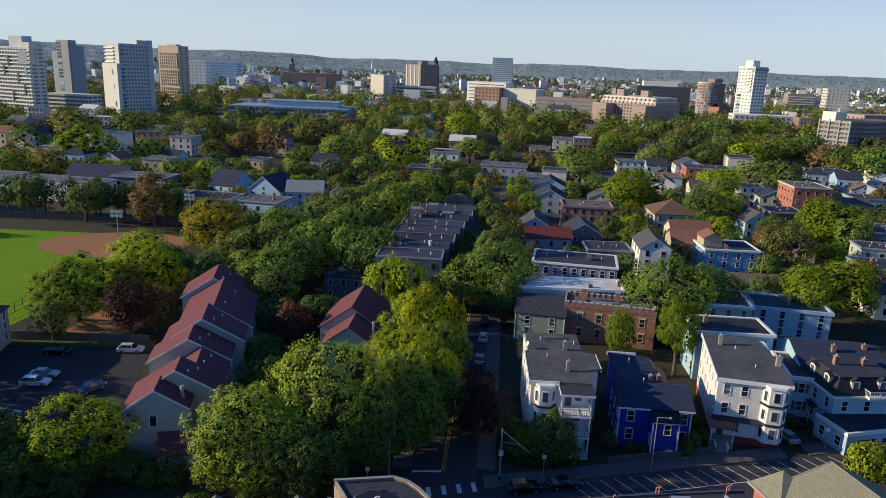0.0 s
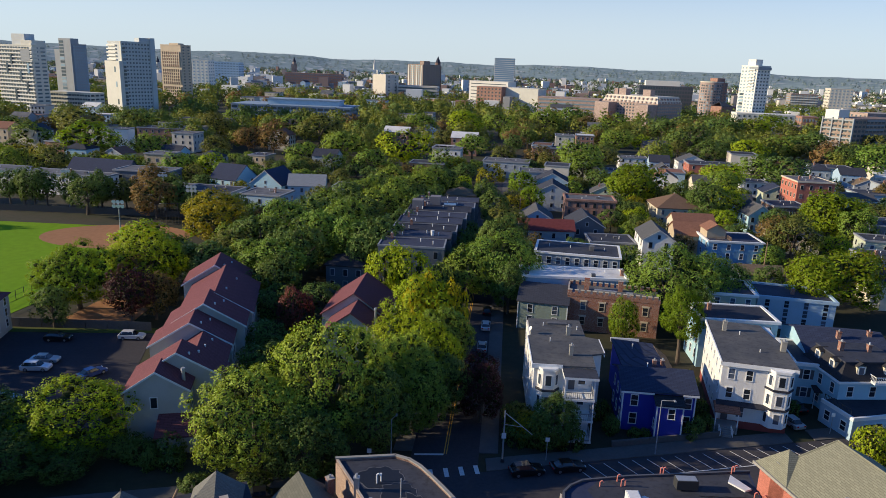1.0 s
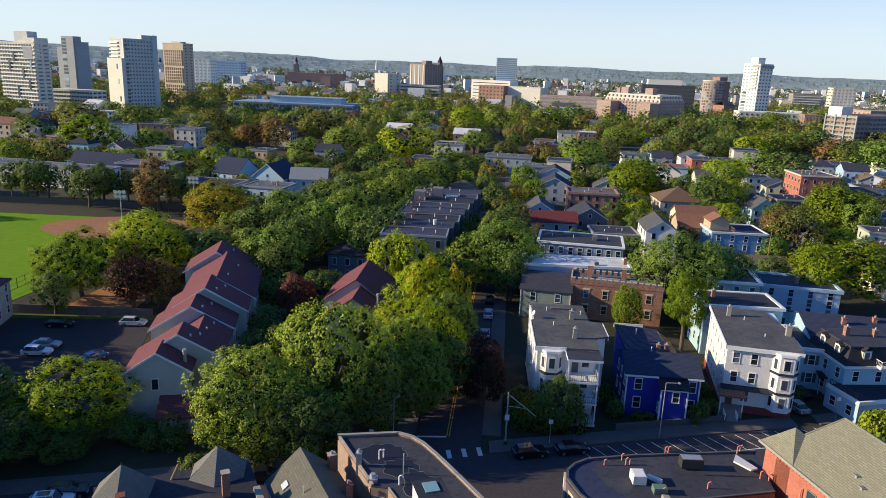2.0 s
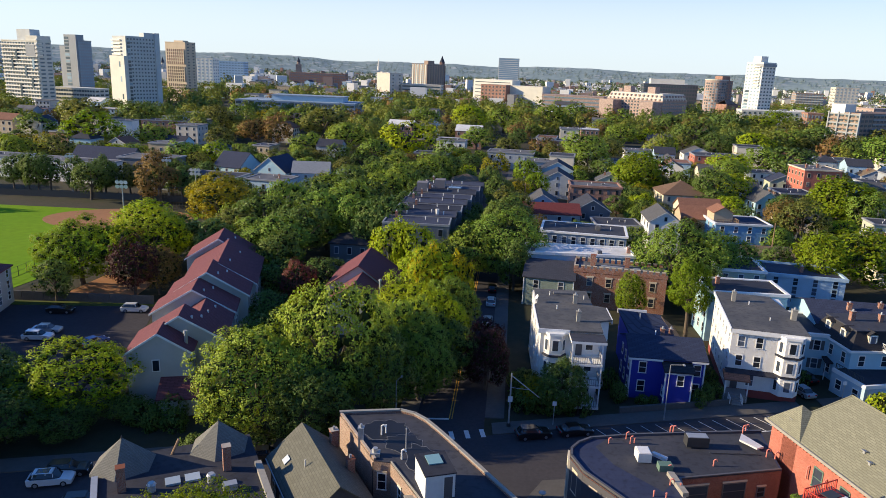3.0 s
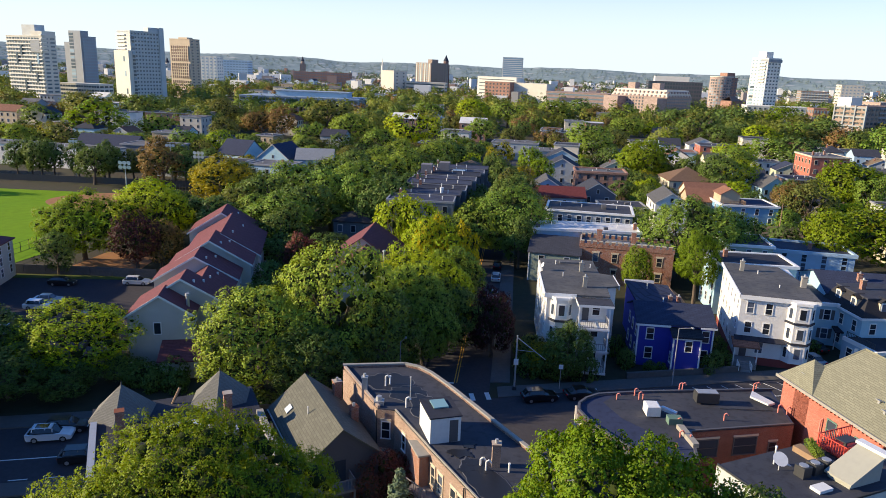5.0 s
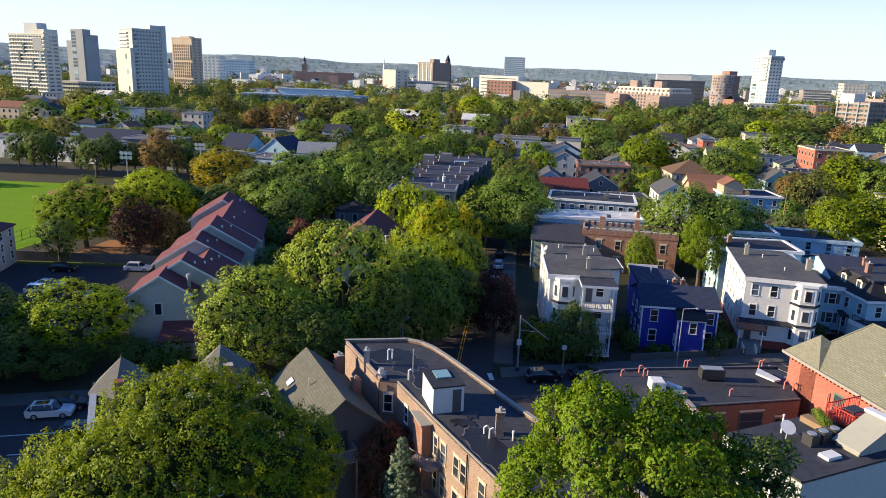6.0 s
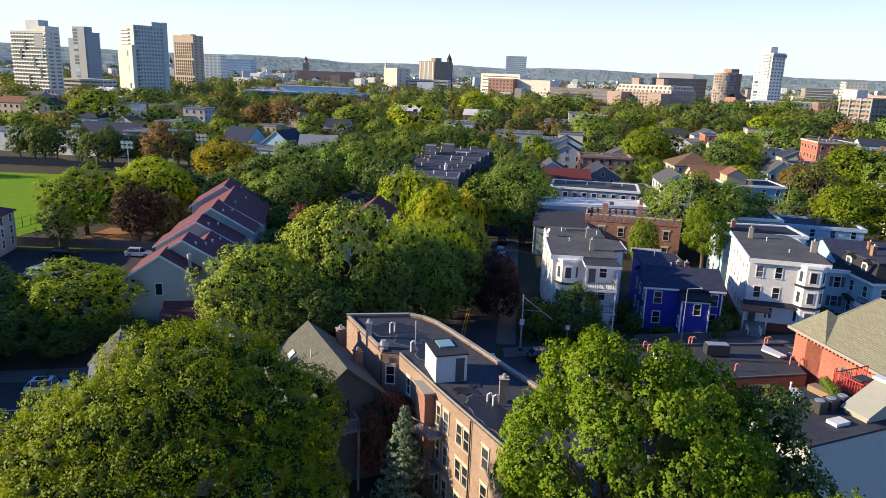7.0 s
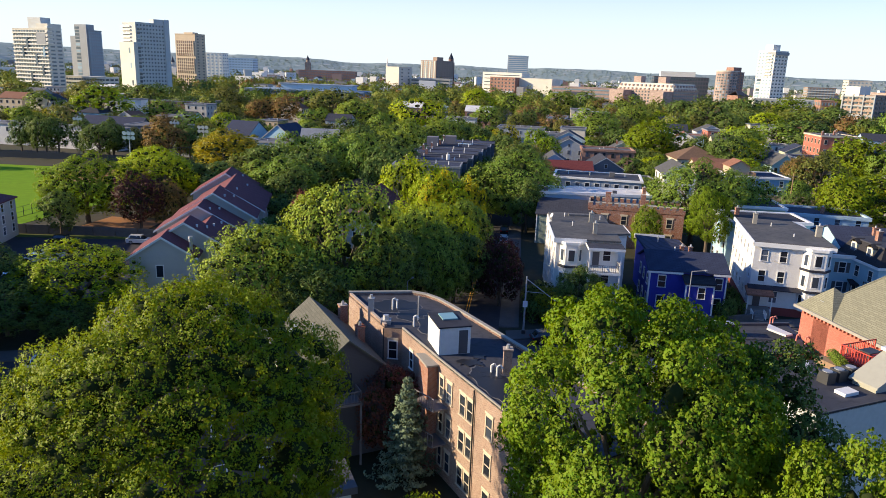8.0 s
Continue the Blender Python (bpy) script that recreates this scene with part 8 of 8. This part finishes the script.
# ---- smaller houses that fill the back streets ----
rng = random.Random(21)
BUILT = [(o.matrix_basis.translation.x + 6, o.matrix_basis.translation.y + 6) for o in scene.objects if o.name.split(".")[0] in ("house", "brick_flats", "terrace", "flat_roofed_building", "far_house")]
GROWN = [(o.matrix_basis.translation.x, o.matrix_basis.translation.y) for o in scene.objects if o.name.split(".")[0] == "tree"]
FILL_WALLS = ((SKY_CLAP, "light blue"), (PALE_CLAP, "pale blue-grey"), (WHITE_CLAP, "white"), (GREY_CLAP, "grey"), (CREAM_CLAP, "cream"), (SAGE_CLAP, "sage green"), (DARK_CLAP, "dark slate"), (BRICK_FAR, "red brick"), (TAN_CLAP, "tan"))
FILL_ROOFS = ((ROOF_SLATE, "slate"), (ROOF_GREY, "grey"), (ROOF_NAVY, "blue-grey"), (ROOF_RUST, "rust-brown"), (ROOF_TAN, "tan"), (ROOF_SLATE, "slate"))
count = tries = 0
while count < 30 and tries < 6000:
    tries += 1
    y = rng.uniform(172, 350)
    x = rng.uniform(-0.68, 0.7) * y
    a, b = x + 5, y + 5
    if -50 < x < 52 or (x < -48 and y < 244) or (-205 < x < -92 and y < 292) or (112 < x < 150 and 330 < y) or (52 < x < 98 and y < 264) or (x > 52 and y < 176) or (x < -48 and rng.random() < 0.75):
        continue
    if any((a - p) ** 2 + (b - q) ** 2 < 15.5 ** 2 for p, q in BUILT) or any((a - p) ** 2 + (b - q) ** 2 < 8.5 ** 2 for p, q in GROWN):
        continue
    BUILT.append((a, b))
    (wall, tint), (cover, hue) = rng.choice(FILL_WALLS), rng.choice(FILL_ROOFS)
    flat = rng.random() < 0.4
    house(x, y, rng.uniform(8.5, 11.5), rng.uniform(9, 11.5), rng.choice((-12, -10, -14, -8)), rng.choice((6.0, 6.8, 8.6)) + (0.8 if flat else 0.0), wall, rng.choice((TAR, TAR_PALE, TAR_BLUE)) if flat else cover,
          tint + (" house with a flat roof among the back gardens" if flat else " house with a " + hue + " gable roof among trees"), roof="flat" if flat else rng.choice(("gable_x", "gable_y", "gable_y", "hip")), rise=2.8,
          cols=(3, 2, 2) if y < 270 else (3, 0, 2), chimneys=((0.3, 0.5),) if rng.random() < 0.5 else (), group="houses of the back streets")
    count += 1

# ---- the canopy of the streets behind ----
rng = random.Random(7)
taken = [(o.matrix_basis.translation.x + 6, o.matrix_basis.translation.y + 6, 11.0) for o in scene.objects if o.name.split(".")[0] in ("house", "brick_flats", "terrace", "flat_roofed_building")]
taken += [(o.matrix_basis.translation.x + 6, o.matrix_basis.translation.y + 4, 11.0) for o in scene.objects if o.name.split(".")[0] == "far_house"]
taken += [(o.matrix_basis.translation.x, o.matrix_basis.translation.y, 7.5) for o in scene.objects if o.name.split(".")[0] == "tree"]
PALETTE = [LEAF] * 4 + [LEAF_DEEP] * 6 + [LEAF_DULL] * 4 + [LEAF_LIME] * 2 + [LEAF_GOLD] + [LEAF_RUST]
clear = [(o.matrix_basis.translation.x + 6, o.matrix_basis.translation.y + 3) for o in scene.objects if o.name.split(".")[0] in ("house", "brick_flats", "terrace") and o.matrix_basis.translation.y > 170]
count = tries = 0
while count < 170 and tries < 12000:
    tries += 1
    y = rng.uniform(168, 345)
    x = rng.uniform(-0.7, 0.72) * y
    if abs(x - side_x(y)) < 8 or (x < -60 and y < 228) or (-24 < x < 14 and y < 212) or any((x - a) ** 2 + (y - b) ** 2 < c * c for a, b, c in taken):
        continue
    if (16 < x < 48 and y < 172) or (40 < x < 100 and y < 150) or (-205 < x < -92 and y < 290):
        continue
    if any(b - 15 < y < b + 2 and abs(x - a * y / b) < 5.0 for a, b in clear):
        continue
    r = rng.uniform(3.2, 5.4)
    taken.append((x, y, 7.5))
    tree(x, y, r * 0.75 + rng.uniform(4.5, 6.5), r, rng.choice(PALETTE), "mid" if y < 235 else "back")
    count += 1


def woods(name, label, seed, n, y0, y1, lobes, size, boughs, spray, per, leaf, rad, mat=FAR_LEAF, wide=0.72):
    """Far canopy in one mesh: each tree a crown of lobes and sprays."""
    g = np.random.default_rng(seed)
    y = np.sqrt(g.uniform(y0 ** 2, y1 ** 2, n))
    x = g.uniform(-wide, wide, n) * y
    keep = np.ones(n, bool)
    for a, b, c in taken:
        if b > y0 - 30:
            keep &= (x - a) ** 2 + (y - b) ** 2 > (c + 1) ** 2
    for a, b, c, d in ((-395, 530, -230, 690), (-195, 590, -80, 685), (155, 700, 260, 800), (255, 455, 330, 510), (-320, 770, -270, 815), (285, 670, 320, 710), (290, 800, 340, 850), (30, 810, 190, 920), (-110, 975, -60, 1030)):
        keep &= ~((x > a) & (x < c) & (y > b) & (y < d))
    keep &= np.abs(x - (2.0 + 0.095 * (y - 85.0))) > 7
    x, y = x[keep], y[keep]
    n = len(x)
    shapes = [crown_arrays(g, 1.0, 0.95, lobes, size, boughs, spray, per, leaf, 0.85, 1.35) for _ in range(5)]
    crowns = []
    for k in range(n):
        v, nor, f, leaves = shapes[k % 5]
        q, r = g.uniform(0, 2 * math.pi), g.uniform(0.7, 1.25) * rad
        turn = np.array([[math.cos(q), -math.sin(q), 0], [math.sin(q), math.cos(q), 0], [0, 0, 1]])
        crowns.append((v @ turn.T * r + np.array([x[k], y[k], max(r * 0.75, g.uniform(5.5, 8.0))]), nor @ turn.T, f, leaves))
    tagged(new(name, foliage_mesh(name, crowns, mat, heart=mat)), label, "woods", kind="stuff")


woods("near_woods", "continuous tree canopy over the back streets", 5, 230, 400, 560, 7, (0.38, 0.54), 0.25, 0.16, 5, 0.16, 8.0)
woods("far_trees", "tree canopy over the far streets", 3, 1350, 545, 1100, 4, (0.45, 0.6), 0.32, 0.28, 4, 0.27, 8.4)
# pale blue-green leaves: the haze over the hills is in their colour
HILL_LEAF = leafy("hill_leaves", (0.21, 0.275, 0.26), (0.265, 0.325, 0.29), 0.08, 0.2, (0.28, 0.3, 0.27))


def hill_woods_mesh():
    """Crowns that stand on the hills' near slopes."""
    g = np.random.default_rng(21)
    n = 1500
    s, r = g.uniform(-38, 38, n), 3400 + 800 * g.uniform(0, 1, n)
    z = hill_height(s) * np.interp(r, [q for q, _ in RINGS], [f for _, f in RINGS])
    shapes = [crown_arrays(g, 1.0, 0.7, 3, (0.5, 0.65), 0.42, 0.5, 2, 0.5, 0.85, 1.35) for _ in range(3)]
    crowns = []
    for k in range(n):
        v, nor, f, leaves = shapes[k % 3]
        size, a = g.uniform(6, 11), math.radians(s[k])
        crowns.append((v * size + np.array([math.sin(a) * r[k], math.cos(a) * r[k], z[k] + size * 0.1]), nor, f, leaves))
    tagged(new("hill_trees", foliage_mesh("hill_trees", crowns, HILL_LEAF, heart=HILL_LEAF)), "woods on the far hills with haze in their colour", "woods", kind="stuff")


hill_woods_mesh()
woods("distant_trees", "distant tree canopy with haze in its leaf colour", 4, 2300, 1050, 3900, 3, (0.5, 0.65), 0.42, 0.5, 2, 0.5, 9.5, DISTANT_LEAF)

# ---- street furniture ----


def pole_lamp(x, y, h, label, heads=6):
    e = thing("floodlight", label, "floodlight", pose(x, y, 0), "floodlights of the ball field")
    part("pole", Geo().tube((0, 0, -0.3), (0, 0, h), 0.2, 0.11, 10), METAL, e)
    part("crossarm", Geo().box(-1.3, -0.06, h - 1.3, 1.3, 0.06, h - 1.16).box(-1.1, -0.06, h - 0.2, 1.1, 0.06, h - 0.06), METAL, e)
    for k in range(heads):
        part("lamp_head", Geo().tube((-1.1 + 1.1 * (k % 3), -0.35, h - 1.0 + 1.15 * (k // 3)), (-1.1 + 1.1 * (k % 3), 0.15, h - 0.85 + 1.15 * (k // 3)), 0.55, 0.25, 10), METAL_WHITE, e)


pole_lamp(-83.5, 177.0, 14.0, "tall steel floodlight mast of the ball field")
pole_lamp(-73.5, 202.5, 14.0, "steel floodlight mast behind the infield")
pole_lamp(-124.5, 229.0, 14.0, "steel floodlight mast at the field's far side", 3)
pole_lamp(-92.0, 228.0, 14.0, "steel floodlight mast at the far fence", 3)

fence = thing("fence", "dark chain-link fence and backstop behind the field", "fence")
for k in range(26):
    x = -205 + 5.2 * k
    part("post", Geo().box(x - 0.06, 223 - 0.02 * (x + 140), 0, x + 0.06, 223.12 - 0.02 * (x + 140), 3.0), METAL_DARK, fence)
part("fabric", Geo().prism([(-205, 224.3), (-75, 221.7), (-75, 221.74), (-205, 224.34)], 0.3, 2.4), METAL_DARK, fence)
back = thing("backstop", "tall dark mesh backstop of the ball field", "fence")
for k in range(9):
    a = radians(-30 + 22 * k)
    x, y = -80 + 9 * math.cos(a), 204 + 9 * math.sin(a)
    part("post", Geo().tube((x, y, 0), (x, y, 7.0), 0.1, 0.08, 6), METAL_DARK, back)
    if k:
        for z in (0.1, 3.4, 6.9):
            part("rail", Geo().tube((px, py, z), (x, y, z), 0.06, 0.06, 5), METAL_DARK, back)
        for q in range(1, 4):
            part("wire", Geo().tube((px + (x - px) * q / 4, py + (y - py) * q / 4, 0), (px + (x - px) * q / 4, py + (y - py) * q / 4, 7.0), 0.03, 0.03, 4), METAL_DARK, back)
    px, py = x, y
f2 = thing("fence", "green chain-link fence between the lot and the field", "fence")
for k in range(12):
    part("post", Geo().box(-90.0 + 0.2 * k, 126 + 2.6 * k, 0, -89.9 + 0.2 * k, 126.1 + 2.6 * k, 2.2), METAL_DARK, f2)
for z in (0.1, 1.1, 2.15):
    part("rail", Geo().tube((-90, 126, z), (-87.8, 154.6, z), 0.03, 0.03, 5), METAL_DARK, f2)


def signal_pole(x, y, label):
    e = thing("signal_pole", label, "traffic pole", pose(x, y, 0.1))
    part("pole", Geo().tube((0, 0, 0), (0, 0, 7.6), 0.13, 0.09, 9), METAL, e)
    part("arm", Geo().tube((0, 0, 7.3), (3.6, -1.2, 4.9), 0.06, 0.04, 7).tube((0, 0, 5.6), (2.2, -0.7, 5.7), 0.03, 0.03, 6), METAL, e)
    part("sign", Geo().box(-0.3, -0.17, 3.6, 0.3, -0.13, 4.4), METAL_WHITE, e, "small white street sign")
    part("base", Geo().box(-0.25, -0.25, 0, 0.25, 0.25, 0.5), METAL_DARK, e)


signal_pole(9.6, 82.9, "grey steel street pole with slanting arm")


def street_lamp(x, y, h, dx, dy, label):
    e = thing("street_lamp", label, "street lamp", pose(x, y, 0.1), "street lamps")
    part("pole", Geo().tube((0, 0, 0), (0, 0, h), 0.09, 0.06, 8), TRIM_GREY, e)
    part("arm", Geo().tube((0, 0, h), (dx, dy, h + 0.4), 0.045, 0.04, 6), TRIM_GREY, e)
    part("lamp_head", Geo().box(dx - 0.12, dy - 0.28, h + 0.32, dx + 0.12, dy + 0.28, h + 0.44), TRIM_GREY, e)


street_lamp(31.2, 86.2, 8.2, 1.5, -0.8, "tall grey street lamp in front of the blue house")
street_lamp(-5.2, 80.6, 7.0, 0.6, 0.5, "grey street pole at the crossing")
for x, y in ((-7.9, 79.3), (15.6, 83.6), (59.6, 93.6)):
    e = thing("sign_post", "thin pole with a small white sign", "street sign", pose(x, y, 0.1), "small street signs")
    part("pole", Geo().tube((0, 0, 0), (0, 0, 3.4), 0.05, 0.05, 6), METAL, e)
    part("sign", Geo().box(-0.28, -0.07, 2.9, 0.28, -0.03, 3.5), METAL_WHITE, e)


def utility_pole(x, y, h):
    e = thing("utility_pole", "weathered wooden utility pole with crossarm", "utility pole", pose(x, y, 0), "utility poles")
    part("pole", Geo().tube((0, 0, -0.3), (0, 0, h), 0.17, 0.11, 8), WOOD, e)
    part("crossarm", Geo().box(-1.1, -0.06, h - 0.8, 1.1, 0.06, h - 0.68), WOOD, e)
    for x0 in (-0.9, 0.0, 0.9):
        part("insulator", Geo().tube((x0, 0, h - 0.68), (x0, 0, h - 0.48), 0.05, 0.03, 6), METAL, e)


for x, y, h in ((18.6, 150.0, 10.5), (22.0, 188.0, 10.5), (26.5, 226.0, 10.5), (84.0, 172.0, 11.0), (92.0, 160.0, 11.0)):
    utility_pole(x, y, h)
w1 = thing("retaining_wall", "low grey stone retaining wall before the blue house", "wall")
for k in range(9):
    x = 25.5 + 1.9 * k
    part("stone_block", Geo().prism([(x, far_kerb(x) + 3.1), (x + 1.87, far_kerb(x + 1.87) + 3.1), (x + 1.87, far_kerb(x + 1.87) + 3.5), (x, far_kerb(x) + 3.5)], -0.1, 0.95), CONCRETE, w1)
w2 = thing("garden_wall", "long pale garden wall along the lot", "wall")
for k in range(8):
    part("wall_panel", Geo().box(-88 + 4.2 * k, 124.6, -0.1, -83.9 + 4.2 * k, 124.8, 1.8), CONCRETE, w2)
# outdoor cafe corner with tables
for k, (x, y) in enumerate(((12.4, 65.2), (13.2, 63.4), (12.0, 67.0))):
    e = thing("cafe_table", "small round metal cafe table on the corner", "table", pose(x, y, 0.155), "tables at the corner")
    part("tabletop", Geo().tube((0, 0, 0.7), (0, 0, 0.74), 0.4, 0.4, 12), METAL, e)
    part("leg", Geo().tube((0, 0, 0), (0, 0, 0.7), 0.04, 0.04, 6), METAL_DARK, e)

# ---- cars ----
car(12.6, far_kerb(12.6) - 1.3, 12.5, PAINT_BLACK, "suv", "black parked car by the kerb")
car(18.2, far_kerb(18.2) - 1.3, 12.5, PAINT_BLACK, "sedan", "dark parked saloon by the kerb")
white_suv = car(-41.8, 66.5, 12.5, PAINT_WHITE, "suv", "white car with dark roof glass on the street")
part("roof_glass", Geo().box(-1.35, -0.45, 1.57, -0.05, 0.45, 1.605), CAR_GLASS, white_suv)
car(-36.2, 62.6, 12.5, PAINT_BLACK, "suv", "black car with dark windows on the street")
car(-41.0, far_kerb(-41.0) - 1.2, 12.5, PAINT_BLACK, "suv", "dark parked car under the trees")
car(-20.0, far_kerb(-20) - 1.3, 12.5, PAINT_BLACK, "sedan", "dark parked saloon under the trees")
car(-56.4, 120.6, 4, PAINT_WHITE, "suv", "white estate car at the end of the lot")
car(-66.2, 109.2, 4, PAINT_SILVER, "sedan", "silver car in the parking lot")
car(-65.9, 106.0, 4, PAINT_WHITE, "suv", "white car in the parking lot")
car(-56.0, 104.6, 60, PAINT_BLUE, "sedan", "dark blue small car in the parking lot")
car(-64.5, 95.0, 4, PAINT_SILVER, "sedan", "silver car at the edge of the lot")
car(-69.0, 118.6, 4, PAINT_BLACK, "suv", "black car under a tree in the lot")
car(8.9, 121.5, 84.5, PAINT_SILVER, "sedan", "grey car parked along the side street")
car(10.2, 132.5, 84.5, PAINT_WHITE, "suv", "white car parked along the side street")
car(11.0, 141.5, 84.5, PAINT_BLACK, "sedan", "dark car parked along the side street")
car(55.0, 96.4, 104, PAINT_SILVER, "sedan", "silver car in the narrow driveway")
car(58.0, 101.5, 104, PAINT_BLACK, "sedan", "dark car in the narrow driveway")
car(66.0, far_kerb(66) - 1.4, 12.5, PAINT_WHITE, "sedan", "white car parked by the kerb")
car(49.0, 197.0, -8, PAINT_BLACK, "suv", "dark car behind the houses")
car(53.5, 193.0, -8, PAINT_SILVER, "sedan", "silver car behind the houses")
